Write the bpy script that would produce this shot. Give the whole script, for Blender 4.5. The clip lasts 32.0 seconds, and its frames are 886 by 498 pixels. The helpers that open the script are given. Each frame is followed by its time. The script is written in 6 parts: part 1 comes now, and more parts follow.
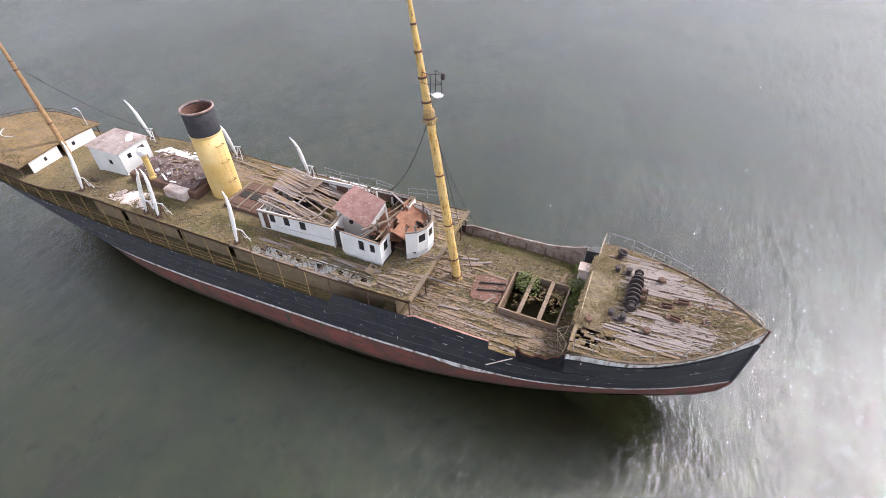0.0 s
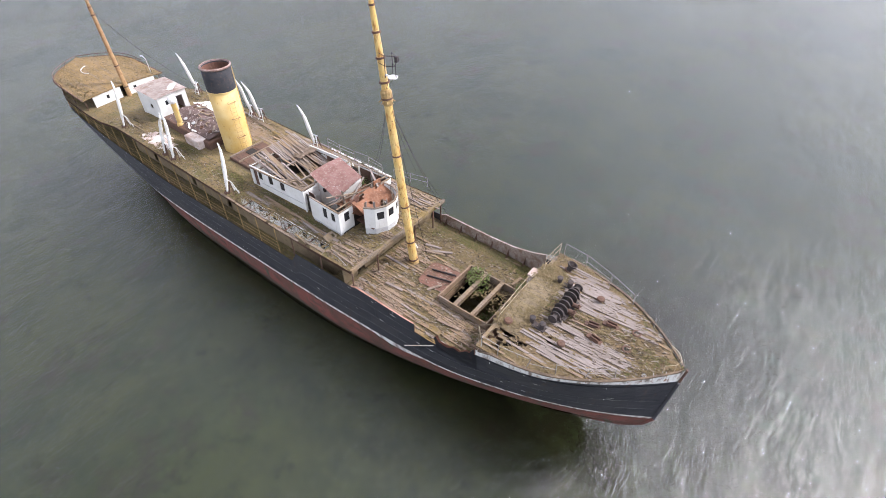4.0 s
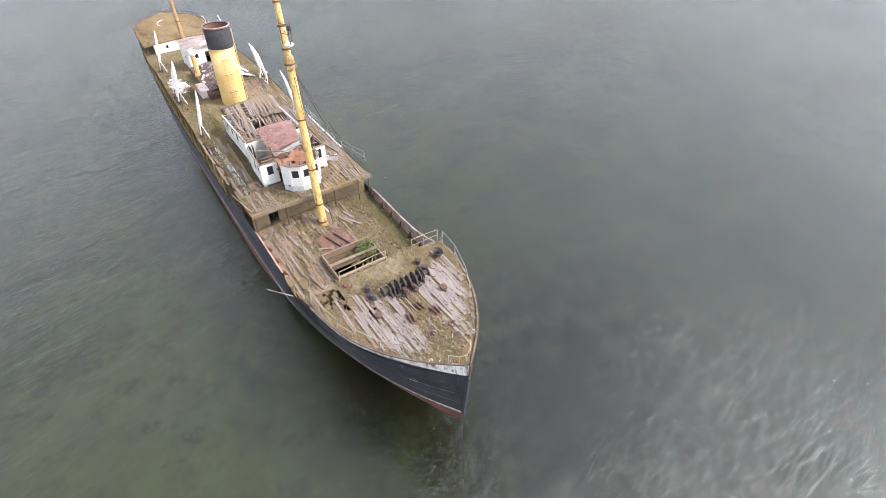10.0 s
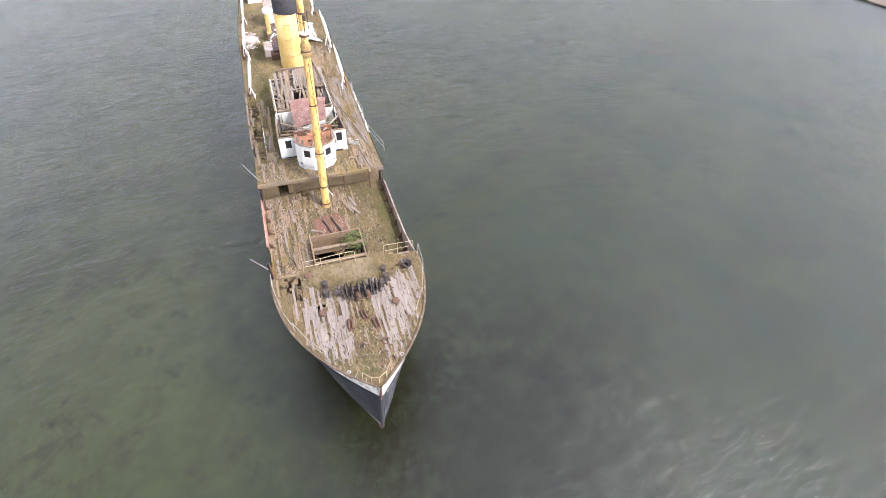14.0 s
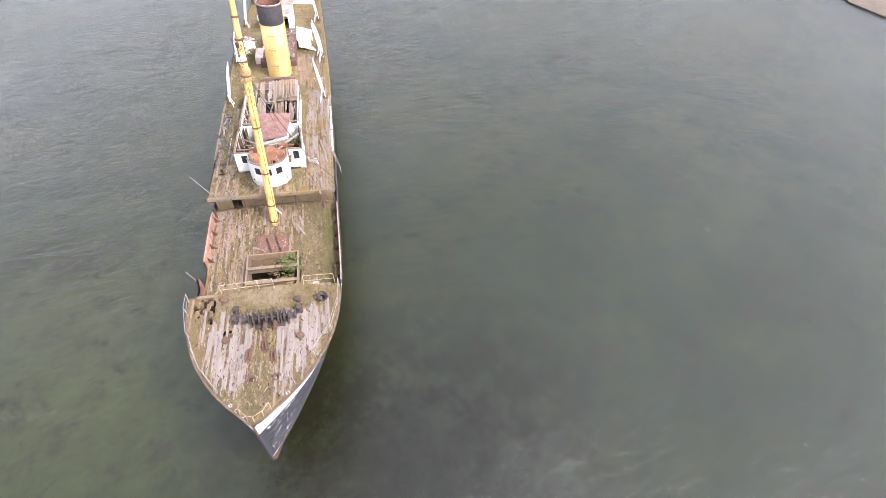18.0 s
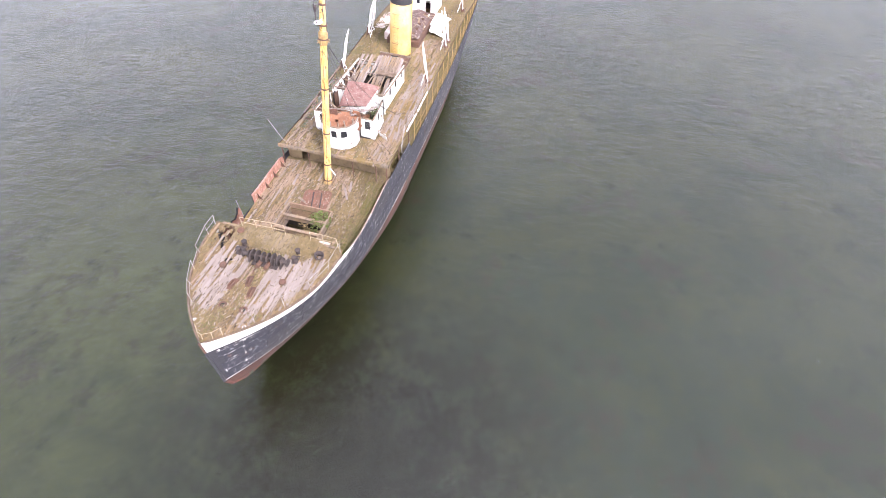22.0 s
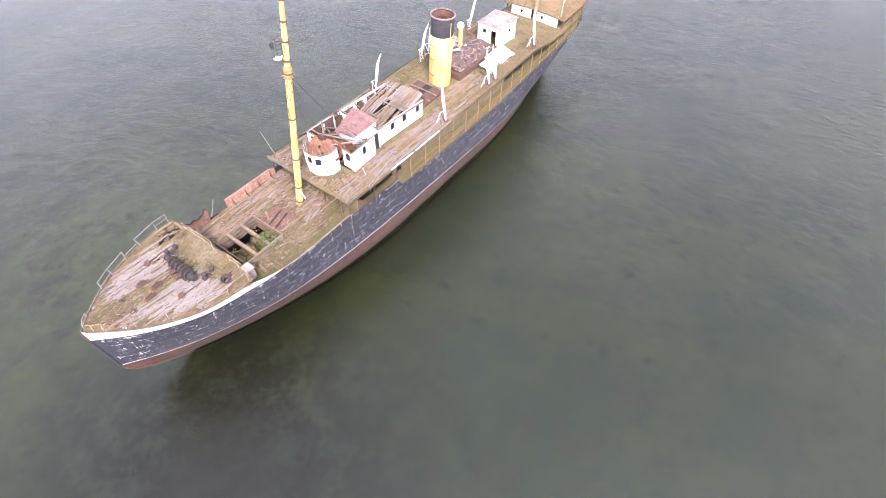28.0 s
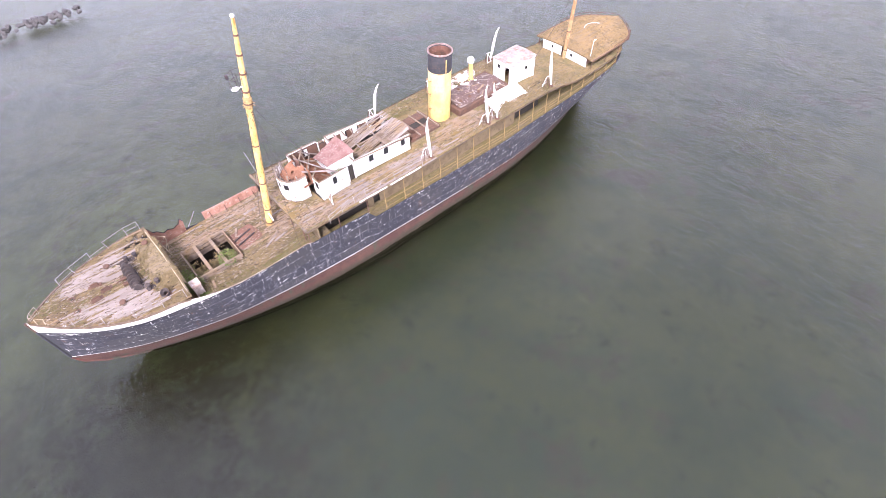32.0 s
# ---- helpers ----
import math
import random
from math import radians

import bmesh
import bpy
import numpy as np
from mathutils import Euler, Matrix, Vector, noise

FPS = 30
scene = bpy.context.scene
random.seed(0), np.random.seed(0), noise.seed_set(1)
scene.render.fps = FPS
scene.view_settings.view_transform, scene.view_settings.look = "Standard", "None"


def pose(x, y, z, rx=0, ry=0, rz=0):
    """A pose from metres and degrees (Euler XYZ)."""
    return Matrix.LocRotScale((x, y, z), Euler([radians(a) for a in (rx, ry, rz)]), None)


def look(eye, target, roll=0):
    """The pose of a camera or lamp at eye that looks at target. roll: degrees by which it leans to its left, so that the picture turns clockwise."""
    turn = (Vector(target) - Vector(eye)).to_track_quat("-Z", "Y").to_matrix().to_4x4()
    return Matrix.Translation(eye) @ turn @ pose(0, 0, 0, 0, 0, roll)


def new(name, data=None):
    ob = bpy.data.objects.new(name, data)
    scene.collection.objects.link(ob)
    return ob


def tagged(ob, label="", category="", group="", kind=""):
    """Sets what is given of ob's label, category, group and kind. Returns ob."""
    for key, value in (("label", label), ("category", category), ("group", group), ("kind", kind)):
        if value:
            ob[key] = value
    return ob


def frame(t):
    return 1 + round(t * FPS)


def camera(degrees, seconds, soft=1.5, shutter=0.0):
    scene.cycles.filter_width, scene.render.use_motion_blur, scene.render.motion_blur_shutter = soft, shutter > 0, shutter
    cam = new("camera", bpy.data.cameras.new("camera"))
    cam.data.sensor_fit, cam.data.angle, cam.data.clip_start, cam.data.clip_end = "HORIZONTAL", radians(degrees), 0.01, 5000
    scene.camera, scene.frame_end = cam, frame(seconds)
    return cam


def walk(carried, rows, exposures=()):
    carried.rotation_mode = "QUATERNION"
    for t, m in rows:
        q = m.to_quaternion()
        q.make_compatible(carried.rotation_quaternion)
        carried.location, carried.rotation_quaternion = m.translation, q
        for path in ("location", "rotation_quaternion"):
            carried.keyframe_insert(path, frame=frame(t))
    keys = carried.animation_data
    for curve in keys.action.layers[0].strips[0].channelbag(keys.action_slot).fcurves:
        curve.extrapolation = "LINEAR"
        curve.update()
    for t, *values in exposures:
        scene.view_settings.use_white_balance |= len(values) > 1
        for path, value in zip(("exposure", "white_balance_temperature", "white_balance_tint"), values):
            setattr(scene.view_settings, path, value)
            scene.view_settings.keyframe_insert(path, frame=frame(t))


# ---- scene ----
cam = camera(80.0, 32.0, 0.8)
PATH = [
    (0, 10.839, -21.144, 31.809, 45.302, 4.059, 24.394),
    (0.5, 11.254, -21.145, 31.814, 45.458, 3.022, 27.523),
    (1, 12.111, -20.946, 31.747, 45.614, 2.630, 29.708),
    (1.5, 13.353, -20.469, 31.553, 45.835, 2.902, 30.731),
    (2, 14.658, -19.918, 31.385, 46.005, 3.294, 31.543),
    (2.5, 15.672, -19.334, 31.314, 45.950, 3.242, 33.087),
    (3, 16.619, -18.844, 31.390, 45.803, 2.906, 35.163),
    (3.5, 17.565, -18.336, 31.357, 45.749, 2.896, 36.922),
    (5.5, 21.965, -15.842, 30.297, 47.061, 3.058, 43.360),
    (6, 22.817, -15.303, 30.357, 46.958, 2.622, 45.909),
    (6.5, 23.697, -14.724, 30.356, 46.931, 2.412, 47.793),
    (7, 24.617, -14.109, 30.371, 46.805, 2.262, 49.661),
    (7.5, 25.620, -13.298, 30.263, 46.945, 2.259, 50.668),
    (8, 26.779, -12.381, 30.114, 47.125, 2.590, 50.554),
    (8.5, 27.976, -11.492, 30.053, 47.265, 2.853, 50.798),
    (9, 28.879, -10.688, 30.110, 47.272, 2.610, 53.178),
    (9.5, 29.757, -9.644, 30.136, 47.305, 2.423, 55.024),
    (10, 30.571, -8.399, 30.061, 47.335, 2.892, 55.612),
    (10.5, 31.071, -7.069, 29.950, 47.173, 3.160, 56.437),
    (11, 31.207, -5.981, 30.061, 46.711, 2.973, 59.397),
    (11.5, 31.213, -5.111, 30.394, 46.089, 2.274, 64.337),
    (12, 31.433, -4.181, 30.761, 45.578, 1.818, 66.567),
    (12.5, 31.755, -3.244, 31.071, 45.251, 1.612, 67.174),
    (13, 31.941, -2.351, 31.391, 44.871, 1.341, 68.502),
    (13.5, 31.982, -1.434, 31.721, 44.421, 1.023, 69.693),
    (15.5, 31.214, 2.691, 32.172, 43.789, 0.473, 80.008),
    (16, 30.992, 3.654, 32.386, 43.608, 0.602, 80.442),
    (16.5, 30.930, 4.725, 32.643, 43.534, 0.817, 80.405),
    (17, 30.926, 5.821, 32.939, 43.319, 0.901, 80.293),
    (17.5, 31.071, 6.954, 33.242, 43.242, 0.753, 80.292),
    (18, 31.318, 8.162, 33.473, 43.279, 0.785, 79.938),
    (18.5, 31.407, 9.338, 33.585, 43.195, 0.611, 81.805),
    (19, 31.348, 10.482, 33.584, 43.163, 0.249, 85.288),
    (19.5, 31.453, 11.536, 33.681, 43.361, -0.244, 87.174),
    (20, 31.577, 12.598, 33.897, 43.330, -0.394, 87.921),
    (20.5, 31.632, 13.722, 34.090, 43.303, -0.482, 88.939),
    (21, 31.499, 14.924, 34.071, 43.227, -0.480, 91.877),
    (21.5, 31.213, 16.233, 33.687, 43.346, -0.132, 96.242),
    (22, 30.783, 17.422, 32.864, 43.860, -0.342, 104.147),
    (22.5, 30.257, 18.302, 32.277, 44.140, -0.471, 109.881),
    (23, 29.678, 19.170, 32.156, 44.015, -0.683, 112.569),
    (23.5, 29.073, 20.101, 32.384, 43.578, -0.512, 112.928),
    (24, 28.241, 20.928, 32.608, 43.026, -0.618, 115.024),
    (24.5, 27.351, 21.854, 32.954, 42.437, -0.530, 116.162),
    (25, 26.354, 22.945, 33.500, 41.799, -0.356, 116.202),
    (25.5, 25.397, 23.999, 33.943, 41.261, -0.116, 116.496),
    (26, 24.399, 25.223, 34.520, 41.932, 0.109, 116.223),
    (26.5, 23.298, 26.628, 35.186, 42.519, 0.485, 116.428),
    (28.5, 17.696, 30.851, 35.172, 42.339, 1.232, 129.294),
    (29, 16.363, 31.850, 35.567, 41.922, 1.434, 130.183),
    (29.5, 15.197, 32.551, 35.657, 41.676, 1.613, 131.850),
    (30, 14.000, 33.421, 35.916, 41.446, 1.850, 132.620),
    (30.5, 12.572, 34.500, 36.501, 42.451, 2.480, 132.837),
    (31, 11.128, 35.714, 37.066, 42.736, 3.121, 133.130),
    (31.5, 10.107, 36.397, 37.036, 42.907, 3.374, 134.405),
    (32, 9.773, 35.898, 35.976, 43.953, 2.701, 138.707),
]
walk(cam, [(t, pose(x, y, z, rx, ry, rz)) for t, x, y, z, rx, ry, rz in PATH],
     [(0, 1.42, 6200, 18), (8, 1.66, 6150, 15), (13, 1.79, 6250, 15), (16, 1.92, 6300, 17), (20, 2.01, 6300, 22), (26, 2.07, 6080, 25), (32, 2.10, 6080, 29)])

# ---- light: hazy sun on the port bow, bright milky sky ----
SUN_AZ, SUN_EL = radians(48), radians(47)
world = bpy.data.worlds.new("world")
scene.world = world
world.use_nodes = True
wn, wl = world.node_tree.nodes, world.node_tree.links
sky = wn.new("ShaderNodeTexSky")
sky.sky_type, sky.sun_disc = "NISHITA", False
sky.sun_elevation, sky.sun_rotation = SUN_EL, radians(90) - SUN_AZ
sky.air_density, sky.dust_density, sky.ozone_density = 1.0, 2.7, 3.0
pale = wn.new("ShaderNodeHueSaturation")
pale.inputs["Saturation"].default_value = 0.26
wl.new(sky.outputs[0], pale.inputs["Color"])
# haze: the milky sky grows brighter towards the horizon all round
way = wn.new("ShaderNodeTexCoord")
split = wn.new("ShaderNodeSeparateXYZ")
wl.new(way.outputs["Generated"], split.inputs[0])
haze = wn.new("ShaderNodeMapRange")
haze.interpolation_type = "SMOOTHSTEP"
haze.inputs["From Min"].default_value, haze.inputs["From Max"].default_value = 0.0, 0.65
haze.inputs["To Min"].default_value, haze.inputs["To Max"].default_value = 1.2, 1.0
wl.new(split.outputs["Z"], haze.inputs["Value"])
bright = wn.new("ShaderNodeVectorMath")
bright.operation = "SCALE"
wl.new(pale.outputs[0], bright.inputs[0])
wl.new(haze.outputs[0], bright.inputs["Scale"])
wl.new(bright.outputs[0], wn["Background"].inputs["Color"])
wn["Background"].inputs["Strength"].default_value = 0.15
sun = new("sun", bpy.data.lights.new("sun", "SUN"))
sun.data.energy, sun.data.angle, sun.data.color = 1.2, radians(2.5), (1.0, 0.95, 0.88)
sun.matrix_world = look((30 * math.cos(SUN_AZ), 30 * math.sin(SUN_AZ), 30 * math.tan(SUN_EL)), (0, 0, 0))

# ---- materials ----
class Mat:
    """A small builder of node materials: noise-driven mixes of colours with bump."""
    def __init__(self, name, rough=0.8, metal=0.0, spec=0.4):
        self.m = bpy.data.materials.new(name)
        self.m.use_nodes = True
        self.n, self.l = self.m.node_tree.nodes, self.m.node_tree.links
        self.b = self.n["Principled BSDF"]
        self.b.inputs["Roughness"].default_value = rough
        self.b.inputs["Metallic"].default_value = metal
        self.b.inputs["Specular IOR Level"].default_value = spec
        self.geo = self.n.new("ShaderNodeNewGeometry")
        self.col = None
        self.tc = self.n.new("ShaderNodeTexCoord")

    def coords(self, scale=(1, 1, 1), world=True):
        mp = self.n.new("ShaderNodeMapping")
        mp.inputs["Scale"].default_value = scale
        self.l.new(self.geo.outputs["Position"] if world else self.tc.outputs["Object"], mp.inputs["Vector"])
        return mp.outputs[0]

    def noise(self, scale, detail=4, rough=0.6, stretch=(1, 1, 1), lo=0.4, hi=0.6, world=True, distort=0.0):
        t = self.n.new("ShaderNodeTexNoise")
        t.inputs["Scale"].default_value, t.inputs["Detail"].default_value = scale, detail
        t.inputs["Roughness"].default_value, t.inputs["Distortion"].default_value = rough, distort
        self.l.new(self.coords(stretch, world), t.inputs["Vector"])
        return self.ramp(t.outputs[0], lo, hi)

    def random(self, lo=0.0, hi=1.0):
        o = self.n.new("ShaderNodeObjectInfo")
        return self.ramp(o.outputs["Random"], lo, hi)

    def island(self, lo=0.0, hi=1.0):
        return self.ramp(self.geo.outputs["Random Per Island"], lo, hi)

    def height(self, lo, hi):
        s = self.n.new("ShaderNodeSeparateXYZ")
        self.l.new(self.geo.outputs["Position"], s.inputs[0])
        return self.ramp(s.outputs["Z"], lo, hi)

    def spot(self, centre, near, far):
        """One close to a place, fading to nought."""
        d = self.n.new("ShaderNodeVectorMath")
        d.operation = "DISTANCE"
        d.inputs[1].default_value = centre
        self.l.new(self.geo.outputs["Position"], d.inputs[0])
        return self.ramp(d.outputs["Value"], far, near)

    def ramp(self, sock, lo, hi):
        r = self.n.new("ShaderNodeMapRange")
        r.inputs["From Min"].default_value, r.inputs["From Max"].default_value = lo, hi
        self.l.new(sock, r.inputs["Value"])
        return r.outputs[0]

    def times(self, a, b):
        k = self.n.new("ShaderNodeMath")
        k.operation = "MULTIPLY"
        for i, v in enumerate((a, b)):
            if isinstance(v, (int, float)):
                k.inputs[i].default_value = v
            else:
                self.l.new(v, k.inputs[i])
        return k.outputs[0]

    def base(self, c):
        self.b.inputs["Base Color"].default_value = (*c, 1)
        self.col = (*c, 1)
        return self

    def over(self, c, fac, mode="MIX"):
        """Lay colour c over what is there, by fac."""
        mx = self.n.new("ShaderNodeMix")
        mx.data_type, mx.blend_type = "RGBA", mode
        if isinstance(fac, (int, float)):
            mx.inputs[0].default_value = fac
        else:
            self.l.new(fac, mx.inputs[0])
        if isinstance(self.col, tuple):
            mx.inputs[6].default_value = self.col
        else:
            self.l.new(self.col, mx.inputs[6])
        mx.inputs[7].default_value = (*c, 1)
        self.col = mx.outputs[2]
        self.l.new(self.col, self.b.inputs["Base Color"])
        return self

    def bump(self, sock, dist=0.02, strength=0.6):
        bp = self.n.new("ShaderNodeBump")
        bp.inputs["Distance"].default_value, bp.inputs["Strength"].default_value = dist, strength
        self.l.new(sock, bp.inputs["Height"])
        old = self.b.inputs["Normal"]
        if old.is_linked:
            self.l.new(old.links[0].from_socket, bp.inputs["Normal"])
        self.l.new(bp.outputs[0], old)
        return self

    def rough(self, sock, lo, hi):
        r = self.n.new("ShaderNodeMapRange")
        r.inputs["To Min"].default_value, r.inputs["To Max"].default_value = lo, hi
        self.l.new(sock, r.inputs["Value"])
        self.l.new(r.outputs[0], self.b.inputs["Roughness"])
        return self


def mat_hull_black(name, scuff, blue=0.0):
    k = Mat(name, 0.55)
    k.base((0.022, 0.023, 0.029 + blue * 0.7))
    k.over((0.040, 0.041, 0.047 + blue * 0.8), k.noise(0.9, 5, 0.6, (1, 1, 2), 0.4, 0.7))
    k.over((0.10, 0.055, 0.035), k.noise(1.6, 6, 0.7, (1, 1, 0.35), 0.60, 0.72))
    k.over((0.30, 0.31, 0.33), k.noise(2.6, 5, 0.8, (1.0, 1, 0.9), scuff, scuff + 0.03))
    k.over((0.070, 0.068, 0.070), k.times(k.random(0.62, 1.0), 0.5))
    k.over((0.20, 0.19, 0.19), k.noise(3.0, 6, 0.75, (2.2, 2.2, 0.12), scuff - 0.02, scuff + 0.06))
    k.over((0.026, 0.026, 0.028), k.random(0.4, 1.8))
    k.bump(k.noise(5, 4, 0.6, lo=0.2, hi=0.8), 0.02, 0.5)
    return k.m


def mat_hull_red(name, c):
    k = Mat(name, 0.8)
    k.base(c)
    k.over((0.085, 0.042, 0.030), k.noise(0.8, 6, 0.65, (1, 1, 0.6), 0.42, 0.62))
    k.over((0.105, 0.046, 0.033), k.noise(2.5, 5, 0.7, lo=0.56, hi=0.7))
    k.over((0.050, 0.034, 0.025), k.noise(1.4, 8, 0.8, (0.5, 1, 1.6), 0.50, 0.64))
    k.over((0.14, 0.085, 0.062), k.noise(3.0, 8, 0.85, (0.5, 1, 1.4), 0.62, 0.70))
    k.over((0.05, 0.055, 0.035), k.noise(1.2, 5, 0.6, (1, 1, 0.2), 0.56, 0.68))
    # tide growth: a ragged dark fringe of weed
    k.over((0.040, 0.036, 0.022), k.times(k.height(0.55, -0.35), k.noise(2.0, 6, 0.7, (1, 1, 0.6), 0.30, 0.55)))
    k.bump(k.noise(6, 5, 0.7, lo=0.2, hi=0.8), 0.03, 0.6)
    return k.m


def mat_white(name="white_paint", rust=0.62, dirt=(0.42, 0.36, 0.28)):
    k = Mat(name, 0.6)
    k.base((0.63, 0.63, 0.61))
    k.over((0.54, 0.53, 0.49), k.noise(0.8, 5, 0.65, lo=0.4, hi=0.72))
    k.over((0.46, 0.45, 0.42), k.noise(7, 5, 0.7, (1, 1, 0.4), 0.58, 0.75))
    k.over(dirt, k.noise(2.2, 6, 0.7, (1.5, 1.5, 0.25), rust, rust + 0.12))
    k.over((0.22, 0.10, 0.05), k.noise(4.0, 6, 0.75, (1.3, 1.3, 0.5), rust + 0.06, rust + 0.12))
    k.bump(k.noise(9, 3, 0.6, lo=0.2, hi=0.8), 0.008, 0.4)
    return k.m


def mat_yellow(name="yellow_funnel_paint", worn=0.60):
    k = Mat(name, 0.55)
    k.base((0.52, 0.345, 0.105))
    k.over((0.55, 0.41, 0.18), k.noise(0.9, 4, 0.6, lo=0.4, hi=0.7))
    k.over((0.30, 0.14, 0.03), k.noise(3.0, 6, 0.75, (1.5, 1.5, 0.4), worn, worn + 0.12))
    k.over((0.10, 0.045, 0.02), k.noise(5.0, 6, 0.75, (1, 1, 0.5), worn + 0.05, worn + 0.12))
    k.bump(k.noise(9, 3, lo=0.2, hi=0.8), 0.008, 0.4)
    return k.m


def mat_rust(name, a, b, c, scale=1.6):
    k = Mat(name, 0.85)
    k.base(a)
    k.over(b, k.noise(scale, 6, 0.7, lo=0.4, hi=0.62))
    k.over(c, k.noise(scale * 3.1, 6, 0.7, lo=0.56, hi=0.7))
    k.bump(k.noise(scale * 6, 5, 0.7, lo=0.2, hi=0.8), 0.02, 0.7)
    return k.m


def mat_plank(name="weathered_planks", moss=0.50, pale=(0.258, 0.187, 0.138), dark=(0.110, 0.079, 0.056)):
    """Silvered old decking with moss in patches."""
    k = Mat(name, 0.9, 0, 0.25)
    k.base(pale)
    k.over((0.19, 0.145, 0.105), k.times(k.random(0.0, 1.0), 0.6))
    k.over(dark, k.noise(3.5, 6, 0.75, (0.18, 1.6, 1), 0.50, 0.68))
    k.over((0.22, 0.15, 0.085), k.noise(0.55, 4, 0.7, lo=0.46, hi=0.66))
    k.over((0.17, 0.12, 0.047), k.noise(0.42, 7, 0.72, (0.8, 1, 1), moss, moss + 0.10, distort=0.4))
    k.over((0.06, 0.05, 0.035), k.noise(4.2, 8, 0.9, (0.45, 1.3, 1), 0.54, 0.63))
    k.over((0.36, 0.30, 0.245), k.noise(6.5, 8, 0.9, (0.4, 1.2, 1), 0.60, 0.68))
    k.over((0.045, 0.035, 0.025), k.noise(2.6, 4, 0.7, (0.10, 6, 1), 0.60, 0.68))
    k.bump(k.noise(14, 5, 0.7, (0.12, 1.5, 1), 0.2, 0.8), 0.02, 0.8)
    return k.m


def mat_bare():
    """Bleached deck timber, pinkish grey, fine grained."""
    k = Mat("bleached_planks", 0.88, 0, 0.25)
    k.base((0.216, 0.181, 0.161))
    k.over((0.17, 0.137, 0.122), k.times(k.random(0.0, 1.0), 0.55))
    k.over((0.275, 0.238, 0.216), k.times(k.noise(1.1, 6, 0.75, (0.3, 1, 1), 0.48, 0.66), 0.8))
    k.over((0.16, 0.125, 0.10), k.times(k.noise(3.0, 8, 0.8, (0.10, 4, 1), 0.52, 0.66), 0.8))
    k.over((0.19, 0.14, 0.065), k.noise(0.6, 8, 0.8, (0.8, 1, 1), 0.60, 0.68))
    k.over((0.07, 0.055, 0.04), k.noise(5.0, 8, 0.9, (0.4, 1.2, 1), 0.60, 0.68))
    k.bump(k.noise(14, 5, 0.7, (0.12, 1.5, 1), 0.2, 0.8), 0.015, 0.7)
    return k.m


def mat_moss(name, a, b, c, scale=0.7):
    k = Mat(name, 0.95, 0, 0.15)
    k.base(a)
    k.over(b, k.noise(scale, 7, 0.7, lo=0.42, hi=0.62))
    k.over(c, k.noise(scale * 4.3, 6, 0.75, lo=0.52, hi=0.7))
    k.over((0.17, 0.135, 0.105), k.times(k.noise(2.2, 6, 0.8, (0.16, 3.0, 1), 0.46, 0.62), 0.75))
    k.over((0.045, 0.038, 0.022), k.noise(scale * 7, 8, 0.9, (0.6, 1.2, 1), 0.52, 0.62))
    k.over((0.34, 0.29, 0.22), k.noise(scale * 11, 8, 0.9, (0.6, 1.2, 1), 0.59, 0.67))
    k.bump(k.noise(8, 7, 0.8, lo=0.2, hi=0.8), 0.06, 0.9)
    return k.m


HULL_BLACK, HULL_SCUFFED = mat_hull_black("hull_paint_black", 0.70), mat_hull_black("hull_paint_scuffed", 0.60, 0.004)
HULL_BROWN, HULL_RED, WHITE, YELLOW = mat_hull_red("antifouling_brown", (0.066, 0.030, 0.024)), mat_hull_red("antifouling_red", (0.165, 0.052, 0.040)), mat_white(), mat_yellow()
YELLOW_MAST = mat_yellow("yellow_mast_paint", 0.52)
CREAM_RAIL = mat_rust("cream_rail_paint", (0.40, 0.34, 0.24), (0.30, 0.22, 0.13), (0.48, 0.44, 0.36), 4)
WHITE_FLAKED = mat_white("white_paint_flaked", 0.50, (0.13, 0.10, 0.08))
WHITE_PEELED = mat_white("white_paint_peeled", 0.42, (0.05, 0.045, 0.045))
WHITE_WORN = mat_white("white_paint_worn", 0.55)
RUST = mat_rust("brown_rust", (0.085, 0.050, 0.036), (0.125, 0.065, 0.042), (0.05, 0.034, 0.028))
RUST_RED = mat_rust("red_rust", (0.165, 0.080, 0.056), (0.115, 0.058, 0.040), (0.25, 0.165, 0.13))
# near-black filling for empty windows, painted in place of the shade indoors
WINDOW_DARK = Mat("window_darkness", 0.15, 0, 0.5).base((0.02, 0.022, 0.025)).m
IRON = mat_rust("dark_iron", (0.035, 0.030, 0.030), (0.06, 0.045, 0.04), (0.10, 0.06, 0.04), 3)
FUNNEL_BLACK = mat_rust("funnel_black", (0.024, 0.025, 0.030), (0.040, 0.038, 0.041), (0.085, 0.055, 0.045), 1.5)
PINK_ROOF = mat_rust("faded_red_canvas", (0.40, 0.235, 0.205), (0.29, 0.15, 0.13), (0.52, 0.44, 0.40), 1.9)
ROOF_STAIN = mat_rust("pale_flakes", (0.56, 0.49, 0.45), (0.36, 0.26, 0.21), (0.66, 0.62, 0.59), 0.9)
RUSTY_OCHRE = mat_rust("rusty_ochre_paint", (0.34, 0.215, 0.10), (0.23, 0.125, 0.06), (0.46, 0.34, 0.19), 1.5)
RAIL_GREY = mat_rust("grey_rail_paint", (0.30, 0.29, 0.27), (0.17, 0.13, 0.10), (0.42, 0.41, 0.39), 4)
PLANK = mat_plank()
PLANK_BARE = mat_bare()
WELL_MOSS = mat_moss("well_deck_growth", (0.125, 0.098, 0.042), (0.165, 0.122, 0.062), (0.075, 0.074, 0.028))
RUST_ORANGE = mat_rust("orange_rust", (0.25, 0.112, 0.06), (0.165, 0.075, 0.042), (0.34, 0.23, 0.175), 2.0)
TIMBER_GREY = mat_plank("grey_timber", 0.52, (0.17, 0.14, 0.11), (0.09, 0.075, 0.06))
